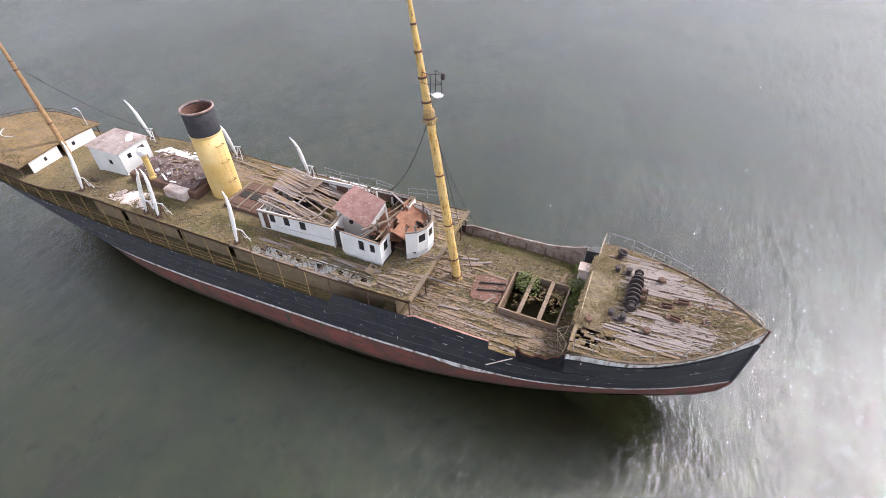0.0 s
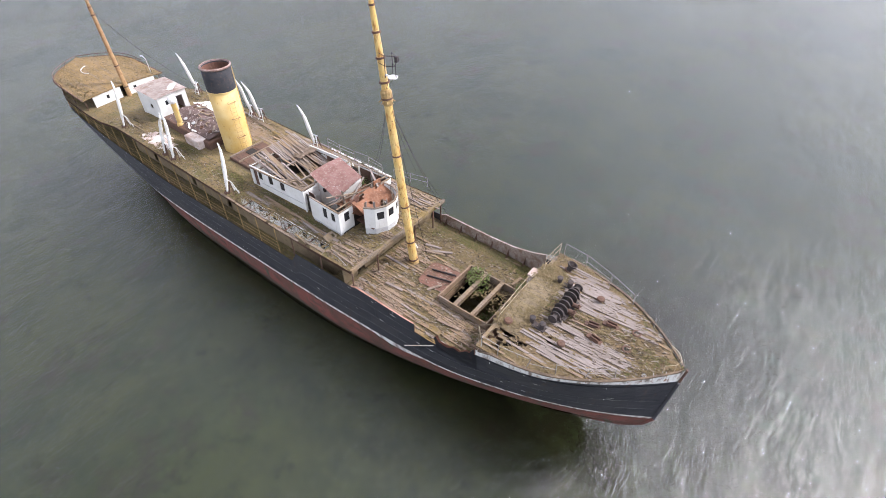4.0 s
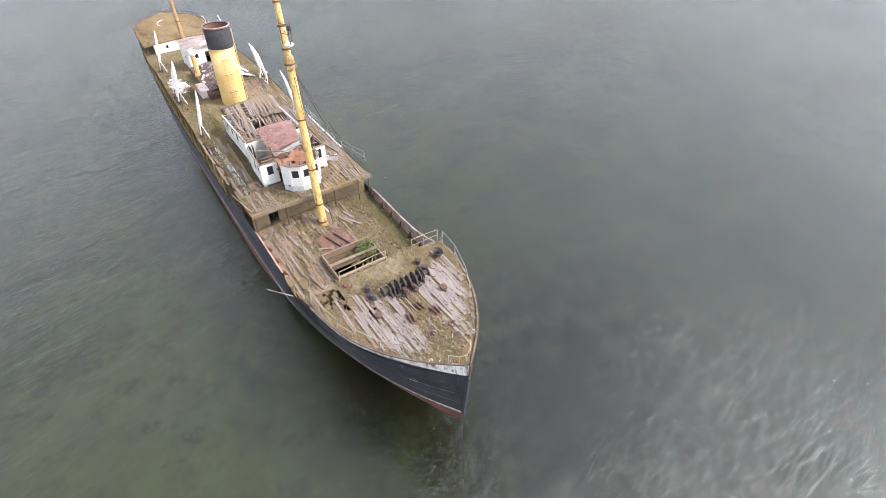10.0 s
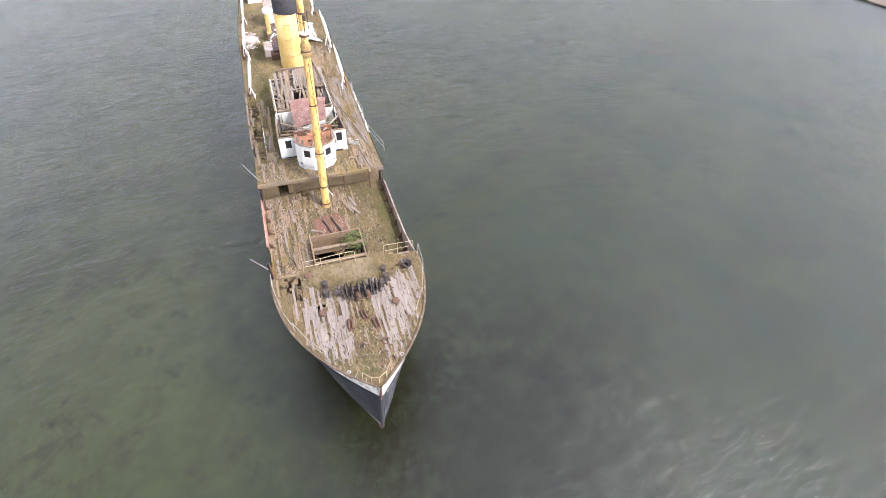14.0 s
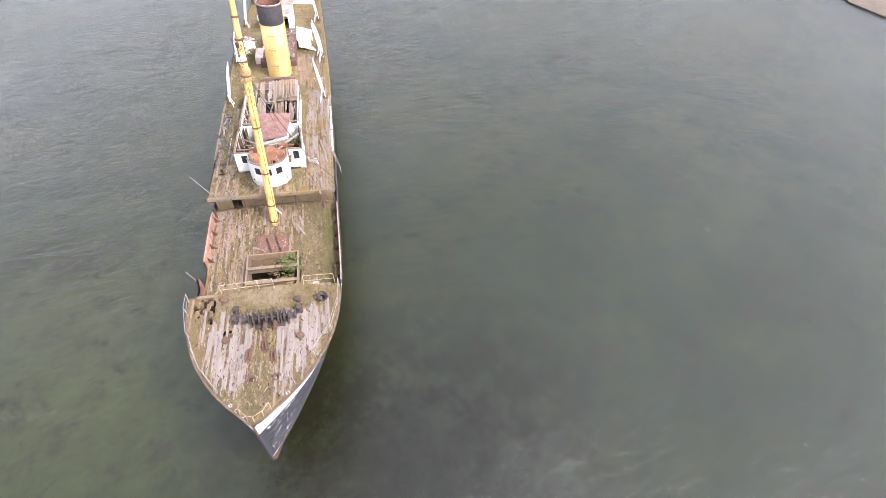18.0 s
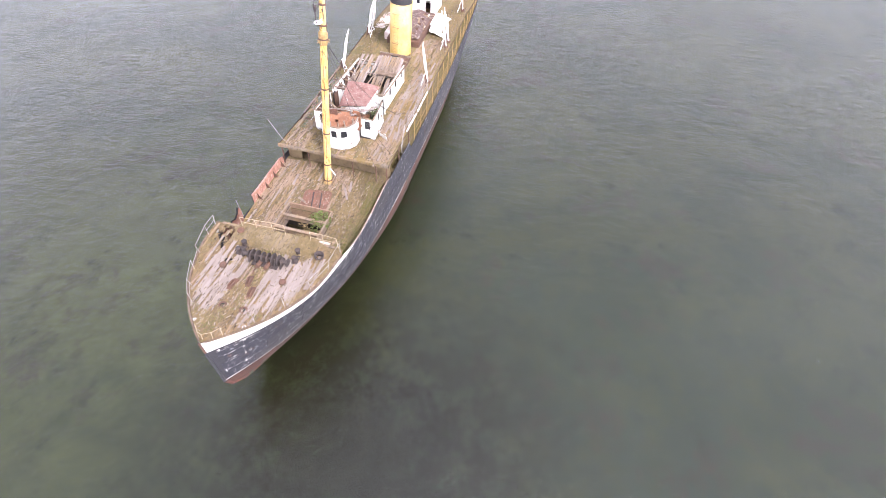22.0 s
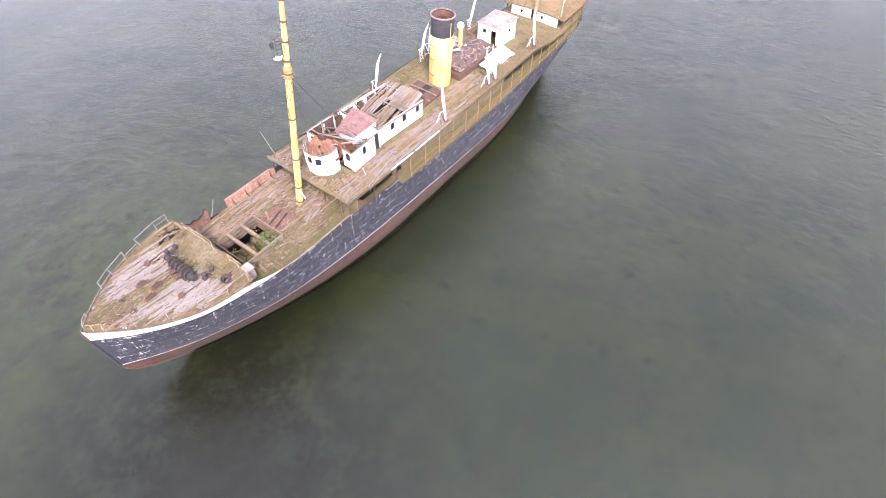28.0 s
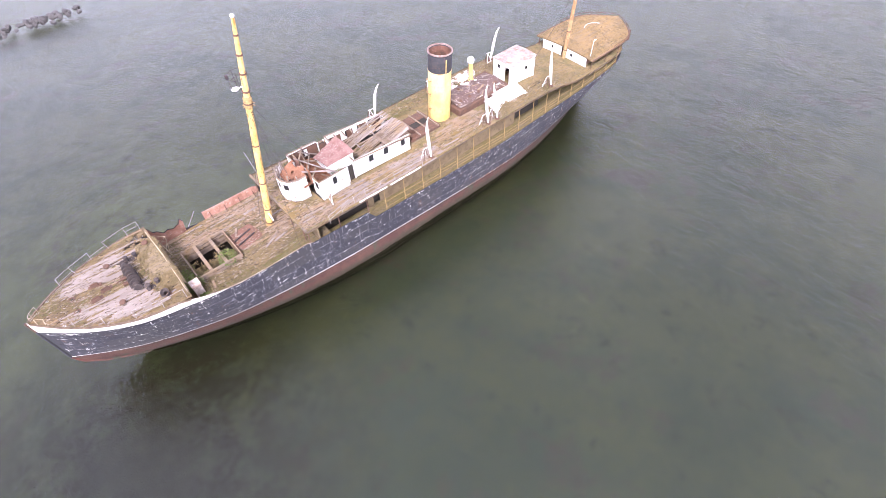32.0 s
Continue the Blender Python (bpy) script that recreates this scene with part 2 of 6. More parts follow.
PLANK_BROWN = mat_plank("brown_broken_boards", 0.62, (0.22, 0.175, 0.14), (0.10, 0.065, 0.045))
RIM_MOSS = mat_moss("golden_moss", (0.188, 0.128, 0.064), (0.135, 0.096, 0.046), (0.235, 0.185, 0.12))
POOP_MOSS = mat_moss("golden_roof_moss", (0.245, 0.160, 0.070), (0.165, 0.115, 0.05), (0.31, 0.22, 0.118))
MOSS = mat_moss("moss_and_dry_grass", (0.198, 0.140, 0.062), (0.125, 0.108, 0.044), (0.26, 0.195, 0.105))
BULWARK = mat_rust("faded_bulwark_paint", (0.38, 0.215, 0.16), (0.25, 0.125, 0.088), (0.48, 0.38, 0.33), 1.7)
BULWARK_PALE = mat_rust("streaked_bulwark_paint", (0.20, 0.135, 0.098), (0.33, 0.285, 0.245), (0.105, 0.066, 0.048), 2.3)
GUNWALE = mat_rust("rotten_gunwale", (0.15, 0.105, 0.065), (0.085, 0.06, 0.042), (0.30, 0.26, 0.22), 2.2)
SEAM = mat_hull_black("worn_seam", 0.50)
MOSS_GREEN = mat_moss("green_moss", (0.135, 0.115, 0.045), (0.18, 0.135, 0.062), (0.095, 0.095, 0.032))
BED = mat_rust("rotten_underdeck", (0.15, 0.11, 0.065), (0.20, 0.15, 0.085), (0.09, 0.065, 0.04), 1.2)
# near-black for hold, floors and openings: their shade is put into the colour
DARK = mat_rust("interior_shade", (0.02, 0.017, 0.014), (0.03, 0.025, 0.02), (0.04, 0.03, 0.02), 1.0)
YELLOW_RAIL = mat_rust("ochre_rail_paint", (0.33, 0.225, 0.09), (0.22, 0.14, 0.06), (0.40, 0.31, 0.17), 4)
GREY_PAINT = mat_rust("grey_paint", (0.40, 0.40, 0.40), (0.50, 0.50, 0.49), (0.25, 0.20, 0.17), 1.5)


def mat_water():
    m = bpy.data.materials.new("sea_water")
    m.use_nodes = True
    n, l = m.node_tree.nodes, m.node_tree.links
    n.remove(n["Principled BSDF"])
    geo = n.new("ShaderNodeNewGeometry")
    clear = n.new("ShaderNodeBsdfTransparent")
    clear.inputs[0].default_value = (0.74, 0.80, 0.62, 1)
    murk = n.new("ShaderNodeBsdfDiffuse")
    murk.inputs[0].default_value = (0.014, 0.018, 0.009, 1)
    body = n.new("ShaderNodeMixShader")
    body.inputs[0].default_value = 0.2
    l.new(clear.outputs[0], body.inputs[1])
    l.new(murk.outputs[0], body.inputs[2])
    gloss = n.new("ShaderNodeBsdfGlossy")
    gloss.inputs["Roughness"].default_value = 0.065
    fres = n.new("ShaderNodeFresnel")
    fres.inputs[0].default_value = 1.66
    mix = n.new("ShaderNodeMixShader")
    l.new(fres.outputs[0], mix.inputs[0])
    l.new(body.outputs[0], mix.inputs[1])
    l.new(gloss.outputs[0], mix.inputs[2])
    l.new(mix.outputs[0], n["Material Output"].inputs[0])
    # cat's paws: the ripples are stronger in some patches than in others
    patch = n.new("ShaderNodeTexNoise")
    patch.inputs["Scale"].default_value, patch.inputs["Detail"].default_value = 0.045, 3
    l.new(geo.outputs["Position"], patch.inputs["Vector"])
    gusts = n.new("ShaderNodeMapRange")
    gusts.inputs["From Min"].default_value, gusts.inputs["From Max"].default_value = 0.38, 0.62
    gusts.inputs["To Min"].default_value, gusts.inputs["To Max"].default_value = 0.62, 1.0
    l.new(patch.outputs[0], gusts.inputs["Value"])
    last = None
    for scale, stretch, dist, turn in ((0.42, (1, 0.35, 1), 0.15, 25), (1.3, (1, 0.45, 1), 0.18, 38), (3.4, (1, 0.65, 1), 0.09, 12), (9.5, (1, 0.8, 1), 0.038, 30)):
        mp = n.new("ShaderNodeMapping")
        mp.inputs["Rotation"].default_value = (0, 0, radians(turn))
        mp.inputs["Scale"].default_value = stretch
        l.new(geo.outputs["Position"], mp.inputs[0])
        t = n.new("ShaderNodeTexNoise")
        t.inputs["Scale"].default_value, t.inputs["Detail"].default_value, t.inputs["Roughness"].default_value = scale, 3, 0.55
        t.inputs["Distortion"].default_value = 0.25
        l.new(mp.outputs[0], t.inputs["Vector"])
        bp = n.new("ShaderNodeBump")
        bp.inputs["Distance"].default_value = dist
        l.new(gusts.outputs[0], bp.inputs["Strength"])
        l.new(t.outputs[0], bp.inputs["Height"])
        if last:
            l.new(last.outputs[0], bp.inputs["Normal"])
        last = bp
    for node in (gloss, fres):
        l.new(last.outputs[0], node.inputs["Normal"])
    return m


def mat_seabed():
    k = Mat("seabed", 1.0, 0, 0.0)
    k.base((0.165, 0.170, 0.075))
    k.over((0.105, 0.130, 0.078), k.noise(0.07, 6, 0.65, lo=0.42, hi=0.62))
    k.over((0.235, 0.245, 0.095), k.times(k.spot((11, -16, -3.4), 5, 30), k.noise(0.16, 6, 0.7, lo=0.32, hi=0.60)))
    k.over((0.115, 0.145, 0.112), k.times(k.spot((16, 22, -3.4), 12, 42), k.noise(0.10, 6, 0.7, lo=0.36, hi=0.60)))
    k.over((0.150, 0.118, 0.092), k.noise(0.13, 7, 0.75, lo=0.53, hi=0.68))
    k.over((0.072, 0.058, 0.045), k.times(k.spot((17.5, 8, -3.4), 6, 19), k.noise(0.35, 7, 0.75, lo=0.30, hi=0.54)))
    k.over((0.10, 0.095, 0.06), k.noise(0.40, 8, 0.8, lo=0.55, hi=0.72))
    k.over((0.17, 0.17, 0.105), k.times(k.spot((13, 1, -3.4), 8, 26), k.noise(1.6, 6, 0.8, lo=0.58, hi=0.72)))
    return k.m


WATER, SEABED = mat_water(), mat_seabed()


# ---- small mesh helpers ----
def part(name, bm, material, parent=None, label=""):
    me = bpy.data.meshes.new(name)
    bm.to_mesh(me)
    bm.free()
    if material:
        me.materials.append(material)
    ob = new(name, me)
    if parent:
        ob.parent = parent
    if label:
        ob["label"] = label
    return ob


def thing(name, label, category, group="", kind="", at=(0, 0, 0)):
    ob = new(name)
    ob.empty_display_size = 0.2
    ob.location = at
    return tagged(ob, label, category, group, kind)


def box(bm, lo, hi, m=None):
    """A box from corner lo to corner hi, moved by m."""
    c = [(a + b) / 2 for a, b in zip(lo, hi)]
    s = [abs(b - a) for a, b in zip(lo, hi)]
    mm = Matrix.Translation(c) @ Matrix.Diagonal((*s, 1))
    return bmesh.ops.create_cube(bm, size=1, matrix=(m @ mm) if m else mm)["verts"]


def bevel(bm, w=0.02, seg=1):
    bmesh.ops.bevel(bm, geom=bm.edges[:], offset=w, segments=seg, affect="EDGES", clamp_overlap=True)
    return bm


def rod(bm, a, b, r, r2=None, n=8):
    """A round bar from a to b."""
    a, b = Vector(a), Vector(b)
    d = b - a
    q = d.to_track_quat("Z", "Y").to_matrix().to_4x4()
    return bmesh.ops.create_cone(bm, cap_ends=True, segments=n, radius1=r, radius2=r if r2 is None else r2,
                                 depth=d.length, matrix=Matrix.Translation((a + b) / 2) @ q)["verts"]


def beam(bm, a, b, w, h):
    """A square bar from a to b."""
    a, b = Vector(a), Vector(b)
    d = b - a
    q = d.to_track_quat("X", "Z").to_matrix().to_4x4()
    return box(bm, (-d.length / 2, -w / 2, -h / 2), (d.length / 2, w / 2, h / 2), Matrix.Translation((a + b) / 2) @ q)


def lathe(bm, prof, n=24, m=None):
    """A body of revolution from (radius, height) pairs."""
    rings = []
    for r, z in prof:
        rings.append([bm.verts.new((r * math.cos(2 * math.pi * i / n), r * math.sin(2 * math.pi * i / n), z)) for i in range(n)])
    for a, b in zip(rings, rings[1:]):
        for i in range(n):
            bm.faces.new((a[i], a[(i + 1) % n], b[(i + 1) % n], b[i]))
    if m:
        bmesh.ops.transform(bm, matrix=m, verts=[v for ring in rings for v in ring])
    return rings


def tube(bm, pts, radii, n=8):
    """A pipe along points with a radius for each."""
    rings = []
    for i, p in enumerate(pts):
        p = Vector(p)
        d = Vector(pts[min(i + 1, len(pts) - 1)]) - Vector(pts[max(i - 1, 0)])
        q = d.to_track_quat("Z", "Y").to_matrix()
        rings.append([bm.verts.new(p + q @ Vector((radii[i] * math.cos(2 * math.pi * k / n), radii[i] * math.sin(2 * math.pi * k / n), 0))) for k in range(n)])
    for a, b in zip(rings, rings[1:]):
        for k in range(n):
            bm.faces.new((a[k], a[(k + 1) % n], b[(k + 1) % n], b[k]))
    bm.faces.new(rings[0][::-1])
    bm.faces.new(rings[-1])


def grid(bm, rows):
    """Faces between rows of points."""
    vs = [[bm.verts.new(p) for p in r] for r in rows]
    for a, b in zip(vs, vs[1:]):
        for i in range(len(a) - 1):
            bm.faces.new((a[i], a[i + 1], b[i + 1], b[i]))
    return vs


def lerp(table, x):
    return float(np.interp(x, [p[0] for p in table], [p[1] for p in table]))


rnd = random.Random(7)

# ---- lines of the ship (x ahead, y to port, z up from the water) ----
STEM = [(-2.4, 9.5), (-0.9, 12.2), (0.4, 14.2), (1.6, 15.9), (2.8, 17.0), (3.84, 17.45), (8.8, 17.75)]
STERN = [(-2.4, -43.0), (0, -44.2), (1.5, -45.2), (3, -46.6), (4.2, -47.5), (6.6, -47.9)]
BOOT = [(-49, 0.9), (-38, 0.8), (-28, 0.8), (-20, 1.0), (-14, 1.3), (-5, 1.85), (4, 2.85), (12, 3.5), (17.45, 3.84)]
SIDE_TOP = [(-49, 4.6), (-43, 4.1), (-36, 3.85), (-29, 3.9), (-24, 3.8), (-16, 4.1), (-9.5, 4.4), (-7.2, 4.5), (-7.15, 5.5), (-1.2, 5.9), (-1.15, 6.1), (3.0, 6.15), (5.0, 6.28), (6.4, 6.60), (7.4, 6.98), (8.4, 7.42), (9.3, 7.74), (12, 7.85), (15, 8.25), (17.75, 8.75)]
BOAT_DECK = [(-49, 5.2), (-38, 5.3), (-35, 5.6), (-33, 6.1), (-31, 6.5), (-28, 6.7), (-22, 6.8), (-14, 6.87), (-5, 7.05), (-1.2, 7.3)]
FC_DECK = [(8.3, 7.75), (12, 7.8), (15, 8.15), (18, 8.6)]
WELL_Z = 5.3


def half(x, z):
    """Half breadth of the hull at x and height z."""
    s = min(1.0, max(0.0, z / lerp(SIDE_TOP, x)))
    low = max(0.0, -z) * 0.25
    b = 4.5 + 0.2 * s ** 0.7 - low
    b -= 0.9 * max(0.0, (-22 - x) / 27) ** 1.5
    u = max(0.0, lerp(STEM, z) - x) / (20 - 9 * s ** 1.3)
    w = max(0.0, x - lerp(STERN, z)) / (22 - 14 * s ** 1.5)
    fore = 1 - max(0.0, 1 - u) ** (2.0 + 0.8 * s)
    aft = 1 - max(0.0, 1 - w) ** (2.2 + 3.0 * s)
    return max(0.02, b * fore * aft)


def xs_between(a, b, step):
    n = max(1, round((b - a) / step))
    return [a + (b - a) * i / n for i in range(n + 1)]


def side_band(name, z0, z1, material, parent, a=-49, b=17.8, out=0.0, rows=4, label="", step=0.8, sides=(-1, 1)):
    """A strip of the ship's side between two heights, given as functions of x."""
    for s in sides:
        bm = bmesh.new()
        cols = []
        for x in xs_between(a, b, step):
            col = []
            for i in range(rows + 1):
                z = z0(x) + (z1(x) - z0(x)) * i / rows
                xx = min(max(x, lerp(STERN, z)), lerp(STEM, z))
                col.append((xx, s * (half(xx, z) + out), z))
            cols.append(col if s > 0 else col[::-1])
        grid(bm, cols)
        bmesh.ops.recalc_face_normals(bm, faces=bm.faces[:])
        for f in bm.faces:
            f.smooth = True
        part(name, bm, material, parent, label)


# ---- sea ----
bm = bmesh.new()
bmesh.ops.create_grid(bm, x_segments=8, y_segments=8, size=2500, matrix=Matrix.Translation((0, 0, -0.7)))
tagged(part("water", bm, WATER), "grey-green rippled sea water, clear over weed", "water", kind="structure")
bm = bmesh.new()
bmesh.ops.create_grid(bm, x_segments=8, y_segments=8, size=2500, matrix=Matrix.Translation((0, 0, -3.4)))
tagged(part("ground", bm, SEABED), "shallow seabed of sand with dark weed", "seabed", kind="structure")

# ---- hull ----
hull = thing("ship_hull", "rusting steel hull, black sides over red bottom", "ship hull", kind="structure")
boot = lambda x, s=-1: lerp(BOOT, x) - (0.38 * min(1.0, max(0.0, (17.2 - x) / 4)) if s > 0 else 0)
top = lambda x: lerp(SIDE_TOP, x)
# plating below the waterline is coloured dark, standing in for murky water
UNDERWATER_DARK = mat_moss("underwater_darkening", (0.030, 0.030, 0.014), (0.045, 0.036, 0.018), (0.020, 0.022, 0.012), 1.5)
for s, m in ((-1, HULL_RED), (1, HULL_BROWN)):
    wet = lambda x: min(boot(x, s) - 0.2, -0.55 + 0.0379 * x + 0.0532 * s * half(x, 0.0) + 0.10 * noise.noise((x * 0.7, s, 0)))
    side_band("bottom_plating", wet, lambda x: boot(x, s), m, hull, rows=6, sides=(s,), label="red antifouling, faded and rusty")
    side_band("weedy_plating", lambda x: -2.4, wet, UNDERWATER_DARK, hull, rows=4, sides=(s,), label="plating under the waterline, coloured dark in place of murky water")
for s, a, m in ((-1, -49, WHITE_FLAKED), (1, -19, WHITE_WORN)):
    side_band("boot_line", lambda x: boot(x, s) - (0.12 if s < 0 else -0.04), lambda x: boot(x, s) + 0.11, m, hull, a=a, out=0.004, rows=1, sides=(s,))
side_band("boot_line", lambda x: boot(x, 1), lambda x: boot(x, 1) + 0.11, WHITE_PEELED, hull, b=-19.1, out=0.004, rows=1, sides=(1,))
white_low = lambda x: min(top(x) - 0.02, lerp([(4.8, 6.3), (6.2, 6.50), (7.4, 6.66), (8.8, 6.92), (12, 7.05), (17.8, 7.65)], x))
side_band("bow_band", white_low, top, WHITE_WORN, hull, a=5.0, b=17.8, rows=2, step=0.4, sides=(1,), label="white painted band round the forecastle")
band_mid = lambda x: white_low(x) + (top(x) - white_low(x)) * lerp([(5, 0.08), (11.5, 0.10), (14.5, 0.40), (17.3, 0.1)], x)
side_band("bow_band", white_low, band_mid, HULL_BLACK, hull, a=8.3, b=17.8, rows=2, step=0.4, sides=(-1,), label="black band with the white paint gone")
side_band("bow_band", band_mid, top, WHITE_FLAKED, hull, a=8.3, b=17.8, rows=1, step=0.4, sides=(-1,), label="last white paint under the rail")


# side plating: a backing skin of each side, then lapped plates in rows
def in_gap(x, z, s):
    """The missing bulwark plate on the starboard side."""
    return s < 0 and 3.9 < x < 8.25 and z > 5.38 + 0.25 * max(0.0, x - 6.5)


black_top = lambda x: (top(x) if x < 5.2 else white_low(x)) - 0.01
for s in (-1, 1):
    bm = bmesh.new()
    xs = xs_between(-49, 17.75, 0.6)
    cols = []
    for x in xs:
        col = []
        for i in range(9):
            z = boot(x, s) + 0.11 + (black_top(x) - boot(x, s) - 0.11) * i / 8
            xx = min(max(x, lerp(STERN, z)), lerp(STEM, z))
            col.append((xx, s * (half(xx, z) - 0.015), z))
        cols.append(col)
    grid(bm, cols)
    dead = [f for f in bm.faces if in_gap(f.calc_center_median().x, f.calc_center_median().z, s)]
    bmesh.ops.delete(bm, geom=dead, context="FACES")
    bmesh.ops.recalc_face_normals(bm, faces=bm.faces[:])
    part("side_skin", bm, HULL_BLACK, hull, "black side plating with scuffed paint")


def hull_plate(x0, x1, f0, f1, s, out):
    """One lapped plate of the ship's side, between two fractions of its height."""
    bm = bmesh.new()
    rows = []
    for i in range(4):
        x = x0 + (x1 - x0) * i / 3
        lo, hi = boot(x, s) + 0.12, black_top(x)
        row = []
        for j in range(3):
            z = lo + (hi - lo) * (f0 + (f1 - f0) * j / 2)
            xx = min(max(x, lerp(STERN, z) + 0.05), lerp(STEM, z) - 0.03)
            row.append(Vector((xx, s * (half(xx, z) + out), z)))
        rows.append(row if s < 0 else row[::-1])
    if any(in_gap(p.x, p.z, s) for r in rows for p in r):
        bm.free()
        return
    grid(bm, rows)
    rim = [e for e in bm.edges if e.is_boundary]
    made = bmesh.ops.extrude_edge_only(bm, edges=rim)["geom"]
    for v in made:
        if isinstance(v, bmesh.types.BMVert):
            v.co.y -= s * (out + 0.012)
    bmesh.ops.recalc_face_normals(bm, faces=bm.faces[:])
    part("plate", bm, HULL_BLACK if s < 0 else HULL_SCUFFED, hull)


for s in (-1, 1):
    for r in range(4):
        x = -47.0 + (r % 2) * 1.1
        while x < 17.0:
            w = rnd.uniform(2.0, 2.7)
            hull_plate(x, min(x + w - 0.02, 17.3), r / 4 + 0.004, (r + 1) / 4 - 0.004, s, 0.012 + 0.010 * (r % 2) + rnd.uniform(0, 0.008))
            x += w


def paint_flakes(s, n, seed, x0=-45.0, x1=16.3):
    """White undercoat laid bare along the seams of the side plating."""
    g = random.Random(seed)
    bm = bmesh.new()
    for k in range(n):
        x = g.uniform(x0, x1)
        if noise.noise((x * 0.45, s * 3.0, 2.0)) + 0.5 * noise.noise((x * 1.7, s, 5.0)) < g.uniform(-0.5, 0.45):
            continue
        lo, hi = boot(x, s) + 0.15, black_top(x) - 0.03
        f = g.choice((0.25, 0.5, 0.75, 0.97, 0.97, 0.97)) if g.random() < 0.72 else g.uniform(0.06, 0.97)
        z = lo + (hi - lo) * min(0.985, max(0.03, f + g.gauss(0, 0.012)))
        l, h = g.uniform(0.05, 0.22) * (1.9 if g.random() < 0.2 else 1), g.uniform(0.012, 0.045)
        if g.random() < 0.42:
            x = round(x / 1.15) * 1.15 + g.gauss(0, 0.03)
            l, h = h * 0.8, g.uniform(0.06, 0.26)
        ring = []
        for i in range(6):
            a = i * math.pi / 3 + g.uniform(-0.3, 0.3)
            px, pz = x + l * math.cos(a) * g.uniform(0.6, 1.1), min(hi, z + h * math.sin(a) * g.uniform(0.6, 1.1))
            if in_gap(px, pz, s) or px > lerp(STEM, pz) - 0.1:
                ring = []
                break
            ring.append((px, s * (half(px, pz) + 0.036), pz))
        if ring:
            bm.faces.new([bm.verts.new(p) for p in ring])
    part("paint_flakes", bm, WHITE_WORN, hull, "white undercoat showing along the plate seams")["kind"] = "stuff"


paint_flakes(1, 900, 51)
paint_flakes(-1, 170, 52)
paint_flakes(1, 45, 53, 15.6, 17.1)
for f in (0.25, 0.5, 0.75):
    for s in (-1, 1):
        seam = lambda x: boot(x, s) + 0.12 + (black_top(x) - boot(x, s) - 0.12) * f
        side_band("plate_seam", lambda x: seam(x) - 0.014, lambda x: seam(x) + 0.014, SEAM, hull, a=-46, b=3.8 if s < 0 and f > 0.7 else 17.2, out=0.033, rows=1, sides=(s,))
side_band("rubbing_strake", lambda x: white_low(x) - 0.09, lambda x: white_low(x) - 0.01, HULL_BLACK, hull, a=8.4, b=17.5, out=0.05, rows=1)
for s in (-1, 1):
    bm = bmesh.new()
    xs = xs_between(8.5, 17.6, 0.2)
    grid(bm, [[(x, s * max(0.0, half(x, top(x)) + d), top(x) + h + 0.02 * noise.noise((x * 3, s, d))) for d, h in ((0.05, -0.06), (0.05, 0.03 + 0.03 * noise.noise((x * 5, s * 3, 1))), (-0.09 + 0.06 * noise.noise((x * 4, s * 3, 5)), 0.04 + 0.03 * noise.noise((x * 6, s * 3, 2))), (-0.12, -0.03))] for x in xs])
    bmesh.ops.recalc_face_normals(bm, faces=bm.faces[:])
    part("gunwale", bm, GUNWALE, hull, "rotten mossy timber rail cap")
side_band("scraped_patch", lambda x: boot(x) - 0.20 - 0.22 * math.sin(math.pi * min(1, max(0, (x - 0.4) / 3.8))) - 0.10 * noise.noise((x * 2.2, 1, 1)), lambda x: boot(x) - 0.10, WHITE_FLAKED, hull, a=0.4, b=4.2, out=0.008, rows=1, step=0.25, sides=(-1,), label="white undercoat scraped bare")
# stem bar and rudder post
bm = bmesh.new()
tube(bm, [(lerp(STEM, z) + 0.03, 0, z) for z in (-1.5, 0, 0.8, 1.6, 2.8, 3.8)], [0.11] * 6, 6)
part("stem_foot", bm, HULL_RED, hull)
bm = bmesh.new()
tube(bm, [(lerp(STEM, z) + 0.03, 0, z) for z in (3.84, 5.0, 6.4, 7.6)], [0.10] * 4, 6)
part("stem_bar", bm, HULL_BLACK, hull)
bm = bmesh.new()
tube(bm, [(lerp(STEM, z) + 0.04, 0, z) for z in (7.7, 8.3, 8.8)], [0.07] * 3, 6)
part("stem_head", bm, RUST, hull)
# inner side of the bulwarks in the well, with stays
for s, a, b in ((1, -1.4, 7.4), (-1, -1.4, 3.9)):
    bm = bmesh.new()
    cols = [[(x, s * (half(x, z) - 0.06), z) for z in xs_between(WELL_Z - 0.1, top(x) + 0.02, 0.3)[:1] + [WELL_Z + (top(x) + 0.02 - WELL_Z) * k / 3 for k in (1, 2, 3)]] + [(x, s * (half(x, top(x)) + 0.04), top(x) + 0.02)] for x in xs_between(a, b, 0.5)]
    grid(bm, cols)
    bmesh.ops.recalc_face_normals(bm, faces=bm.faces[:])
    part("bulwark_lining", bm, BULWARK if s < 0 else BULWARK_PALE, hull, "rust-streaked inside of the bulwark")
    for x in xs_between(a + 0.6, min(b - 0.6, 6.0), 1.3):
        bm = bmesh.new()
        y = half(x, 5.3) - 0.1
        v = [bm.verts.new(p) for p in ((x - 0.02, s * y, 5.3), (x - 0.02, s * y, 5.95), (x - 0.02, s * (y - 0.4), 5.3), (x + 0.02, s * y, 5.3), (x + 0.02, s * y, 5.95), (x + 0.02, s * (y - 0.4), 5.3))]
        for f in ((0, 1, 2), (5, 4, 3), (0, 3, 4, 1), (1, 4, 5, 2), (2, 5, 3, 0)):
            bm.faces.new([v[i] for i in f])
